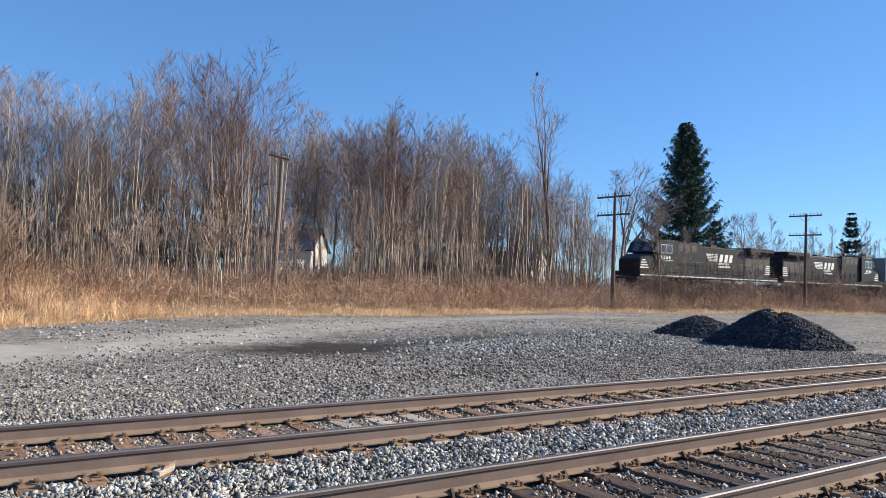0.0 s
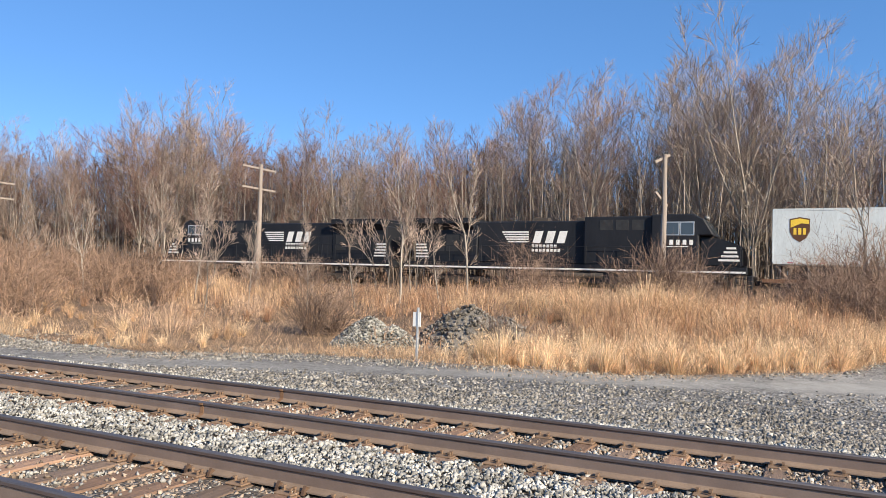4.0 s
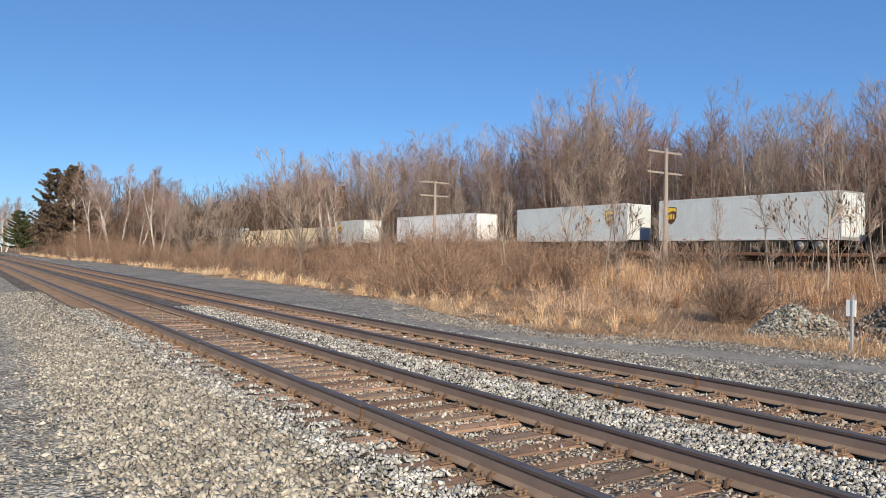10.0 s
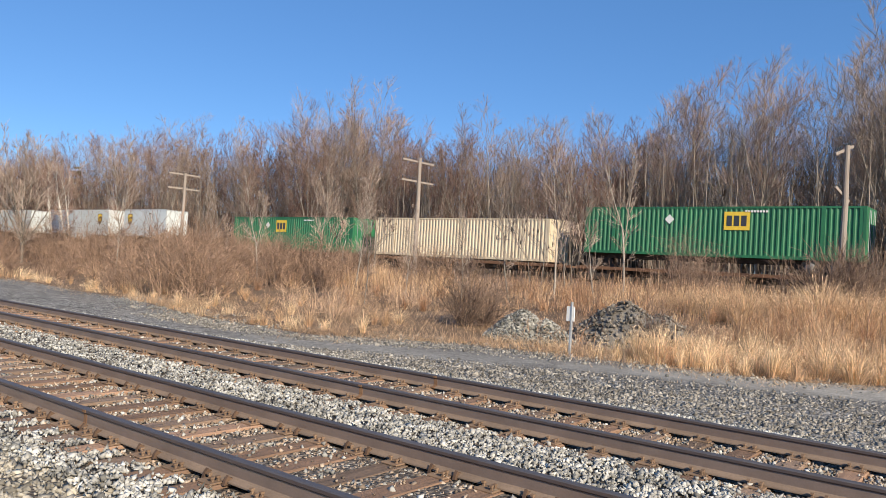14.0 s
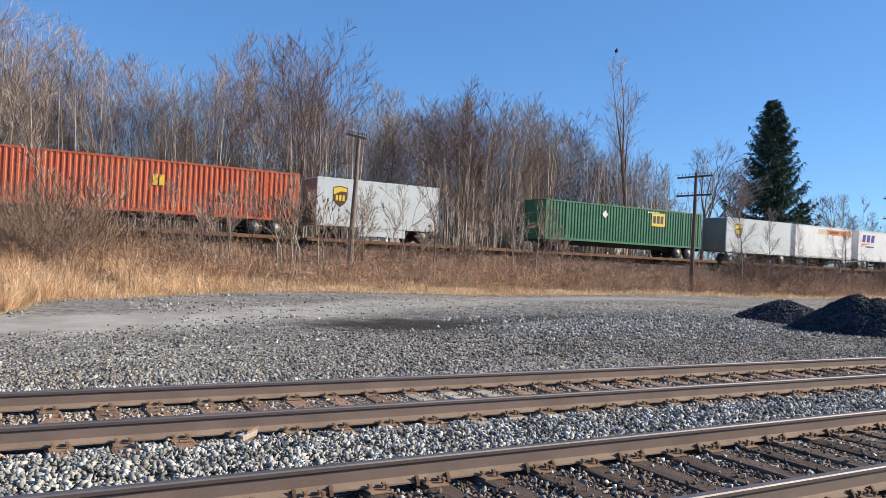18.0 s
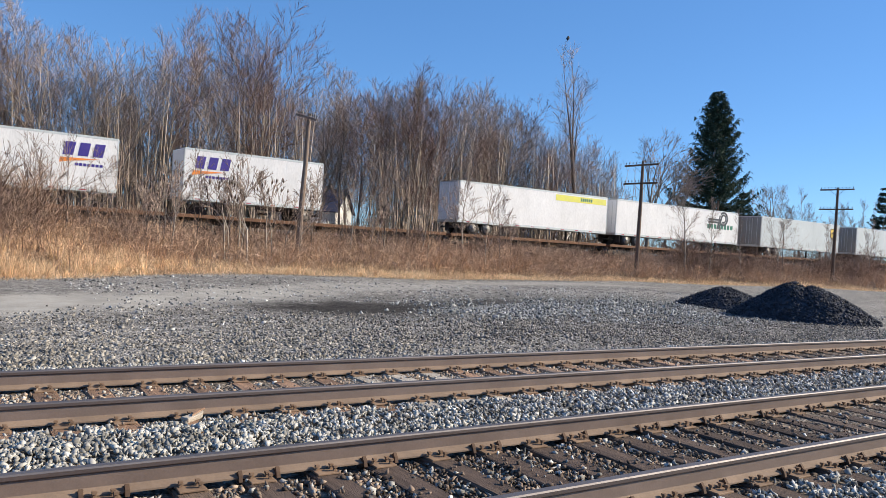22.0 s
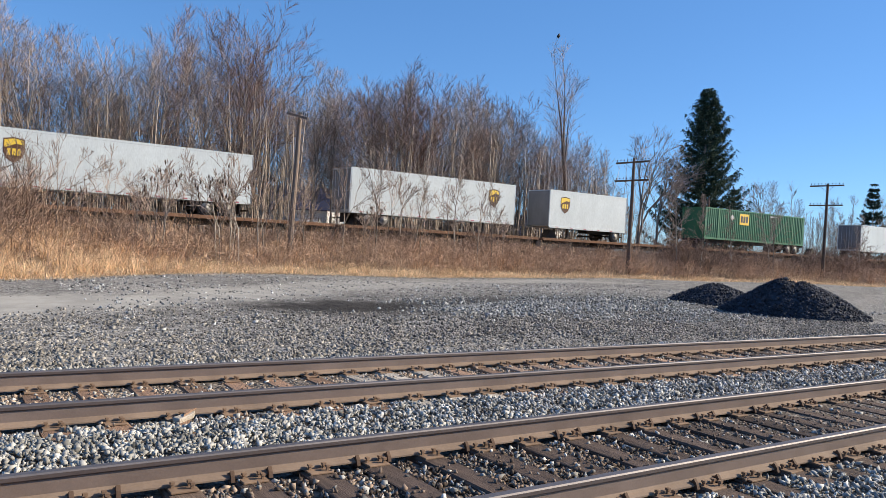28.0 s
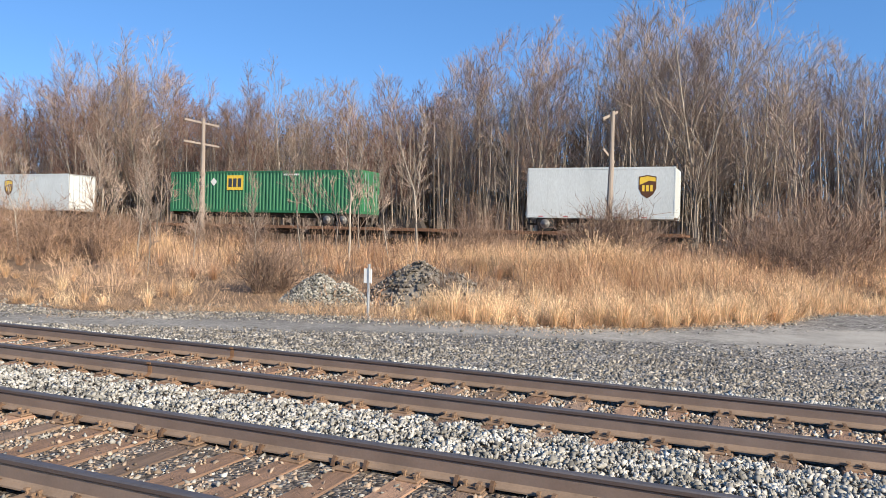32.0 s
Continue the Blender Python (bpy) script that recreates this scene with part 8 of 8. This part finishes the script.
def stripe_trailer(s):
    """Short freight trailer with a fading orange stripe."""
    t = van_trailer(s, 8.5, M_WHITE, "short white ribbed trailer with an orange stripe", ribs=1)
    z = BODY_Z + BODY_H
    bars(t, "stripe", 4.6, 8.3, z - 0.72, z - 0.24, M_DECAL_ORANGE, label="orange stripe")
    bars(t, "stripe", 3.2, 4.595, z - 0.72, z - 0.24, M_CREAM, label="faded orange stripe")
    bars(t, "lettering", 5.0, 6.4, z - 0.6, z - 0.36, M_DECAL_DARK, 6, 0.0108)
    return t


def consist():
    s3 = 16.15
    shield_trailer(97.0, 13.7, 1.3)
    container(114.6, M_CREAM, "cream", "cream corrugated container low on a flat car", low=True)
    container(135.4, M_CREAM, "cream", "cream corrugated container low on a flat car", low=True)
    shield_trailer(154.3, 8.5, 1.5, skirt=True)
    van_trailer(171.6, s3, M_WHITE, "long plain white highway trailer", skirt=False)
    shield_trailer(194.3, 13.7, 11.8)
    shield_trailer(211.2, 13.7, 1.1)
    shield_trailer(229.5, 14.6, 1.2)
    shield_trailer(250.1, 14.6, 12.6, skirt=True)
    shield_trailer(268.2, 8.5, 1.3)
    container(288.7, M_GREEN, "green", "green corrugated container with a yellow emblem, low on its car", 7.0, low=True)
    container(307.4, M_CREAM, "cream", "cream corrugated container low on a flat car", low=True)
    container(326.2, M_GREEN, "green", "green corrugated container with a yellow emblem", 9.6)
    container(343.9, M_GREEN, "green", "green corrugated container with a yellow emblem", 8.5)
    container(361.5, M_GREEN, "green", "green corrugated container with a yellow emblem", 8.8)
    container(378.5, M_BLUE, "blue", "blue corrugated container with orange end frames", 3.9, M_ORANGE)
    container(395.7, M_GREEN, "green", "green corrugated container with a yellow emblem", 9.6)
    van_trailer(413.5, s3, M_WHITE, "long plain white highway trailer")
    t = van_trailer(431.9, s3, M_WHITE, "long white refrigerated trailer with red and green lettering", reefer=True)
    bars(t, "lettering", 8.3, 9.7, BODY_Z + 1.62, BODY_Z + 2.05, M_DECAL_RED, 3, label="dark red lettering, as bars")
    bars(t, "lettering", 8.1, 9.9, BODY_Z + 1.12, BODY_Z + 1.52, M_DECAL_RED, 5, label="dark red lettering, as bars")
    letters(t, "TEMPERATURE", 11.4, BODY_Z + 1.62, 0.42, M_DECAL_GREEN)
    letters(t, "CONTROLLED", 11.4, BODY_Z + 1.22, 0.45, M_DECAL_GREEN)
    letters(t, "53'", 14.9, BODY_Z + 1.5, 0.4, M_DECAL_DARK)
    t = container(449.0, M_ORANGE, "orange", "orange-red corrugated container on a chassis")
    bars(t, "emblem", 7.8, 8.5, BODY_Z + 1.5, BODY_Z + 2.1, M_YELLOW, 2, label="small yellow mark")
    shield_trailer(466.3, 8.5, 1.5, skirt=True)
    container(483.7, M_GREEN, "green", "green corrugated container with a yellow emblem", 11.2)
    shield_trailer(502.9, 8.5, 1.5)
    stripe_trailer(512.1)
    script_trailer(521.7, 0.6)
    script_trailer(531.2, 5.8)
    stripe_trailer(540.4)
    script_trailer(549.5, 5.8)
    script_trailer(561.5, 0.6).name = "semi_trailer"
    t = van_trailer(580.5, 14.6, M_WHITE, "long white trailer with a yellow stripe", rear_first=True)
    z = BODY_Z + BODY_H
    bars(t, "stripe", 9.0, 14.4, z - 0.66, z - 0.2, M_LIME, label="yellow stripe")
    bars(t, "lettering", 11.6, 12.9, z - 0.54, z - 0.3, M_DECAL_GREEN, 6, 0.0108)
    t = van_trailer(596.2, s3, M_WHITE, "long white trailer with a dark green emblem", rear_first=True)
    z = BODY_Z + 1.2
    bars(t, "lettering", 11.6, 15.4, z, z + 0.4, M_DECAL_GREEN, 8, label="dark green lettering, as bars")
    bm = bmesh.new()
    for r0, r1 in ((0.66, 0.47), (0.43, 0.27)):
        n = 14
        for i in range(n):
            a0, a1 = math.pi * (0.75 - 1.45 * i / n), math.pi * (0.75 - 1.45 * (i + 1) / n)
            prism(bm, [(13.9 + r0 * math.cos(a0), z + 0.95 + r0 * math.sin(a0)), (13.9 + r0 * math.cos(a1), z + 0.95 + r0 * math.sin(a1)),
                       (13.9 + r1 * math.cos(a1), z + 0.95 + r1 * math.sin(a1)), (13.9 + r1 * math.cos(a0), z + 0.95 + r1 * math.sin(a0))], "y", -SIDE - 0.012, -SIDE - 0.006)
    for x0, x1 in ((12.95, 13.15), (13.2, 13.4)):
        prism(bm, [(x0, z - 0.02), (x1, z - 0.02), (x1 + 0.35, z + 1.25), (x0 + 0.35, z + 1.25)], "y", -SIDE - 0.0125, -SIDE - 0.0065)
    for i in range(2):
        box(bm, 11.75, 13.5, -SIDE - 0.0135, -SIDE - 0.0055, z + 0.5 + i * 0.24, z + 0.68 + i * 0.24)
    part("emblem", bm, M_DECAL_DARK, t, "black looped emblem")
    shield_trailer(616.0, 13.7, 12.5)
    shield_trailer(633.3, 13.7, 12.4)
    container(650.0, M_TAN, "tan", "tan corrugated container on a chassis")
    t = van_trailer(667.7, 8.5, M_WHITE, "short white trailer with large dark lettering")
    bars(t, "lettering", 1.0, 7.7, BODY_Z + 1.15, BODY_Z + 1.95, M_DECAL_DARK, 7, label="large dark lettering, as bars")
    shield_trailer(685.4, 13.7, 1.7)
    shield_trailer(702.3, 13.7, 1.3)
    shield_trailer(722.6, 13.7, 11.7)
    shield_trailer(739.8, 8.5, 1.6)
    container(758.8, M_GREEN, "green", "green corrugated container with a yellow emblem", 5.9)
    shield_trailer(786.4, 8.5, 7.0)
    starts = [96.5, 114.1, 134.9, 153.8, 171.1, 193.8, 210.7, 229.0, 249.6, 267.7, 288.2, 306.9, 325.7, 343.4, 361.0, 378.0, 395.2, 413.0, 431.4, 448.5, 465.8, 483.2, 502.4, 521.2, 539.9, 561.0,
              580.0, 595.7, 615.5, 632.8, 649.5, 667.2, 684.9, 701.8, 722.1, 739.3, 757.9, 776.8, 796.0]
    for a, b in zip(starts, starts[1:]):
        spine_car(a, b - a - 0.45)


consist()


# ---- what moves ----
def motions():
    for t, s, dz, turn in TRAIN:
        walk(t, [(k * 4.0, pose(s - SPEED * k * 4.0, MAIN_Y, MAIN_RAIL + dz, 0, 0, turn)) for k in range(9)])


motions()
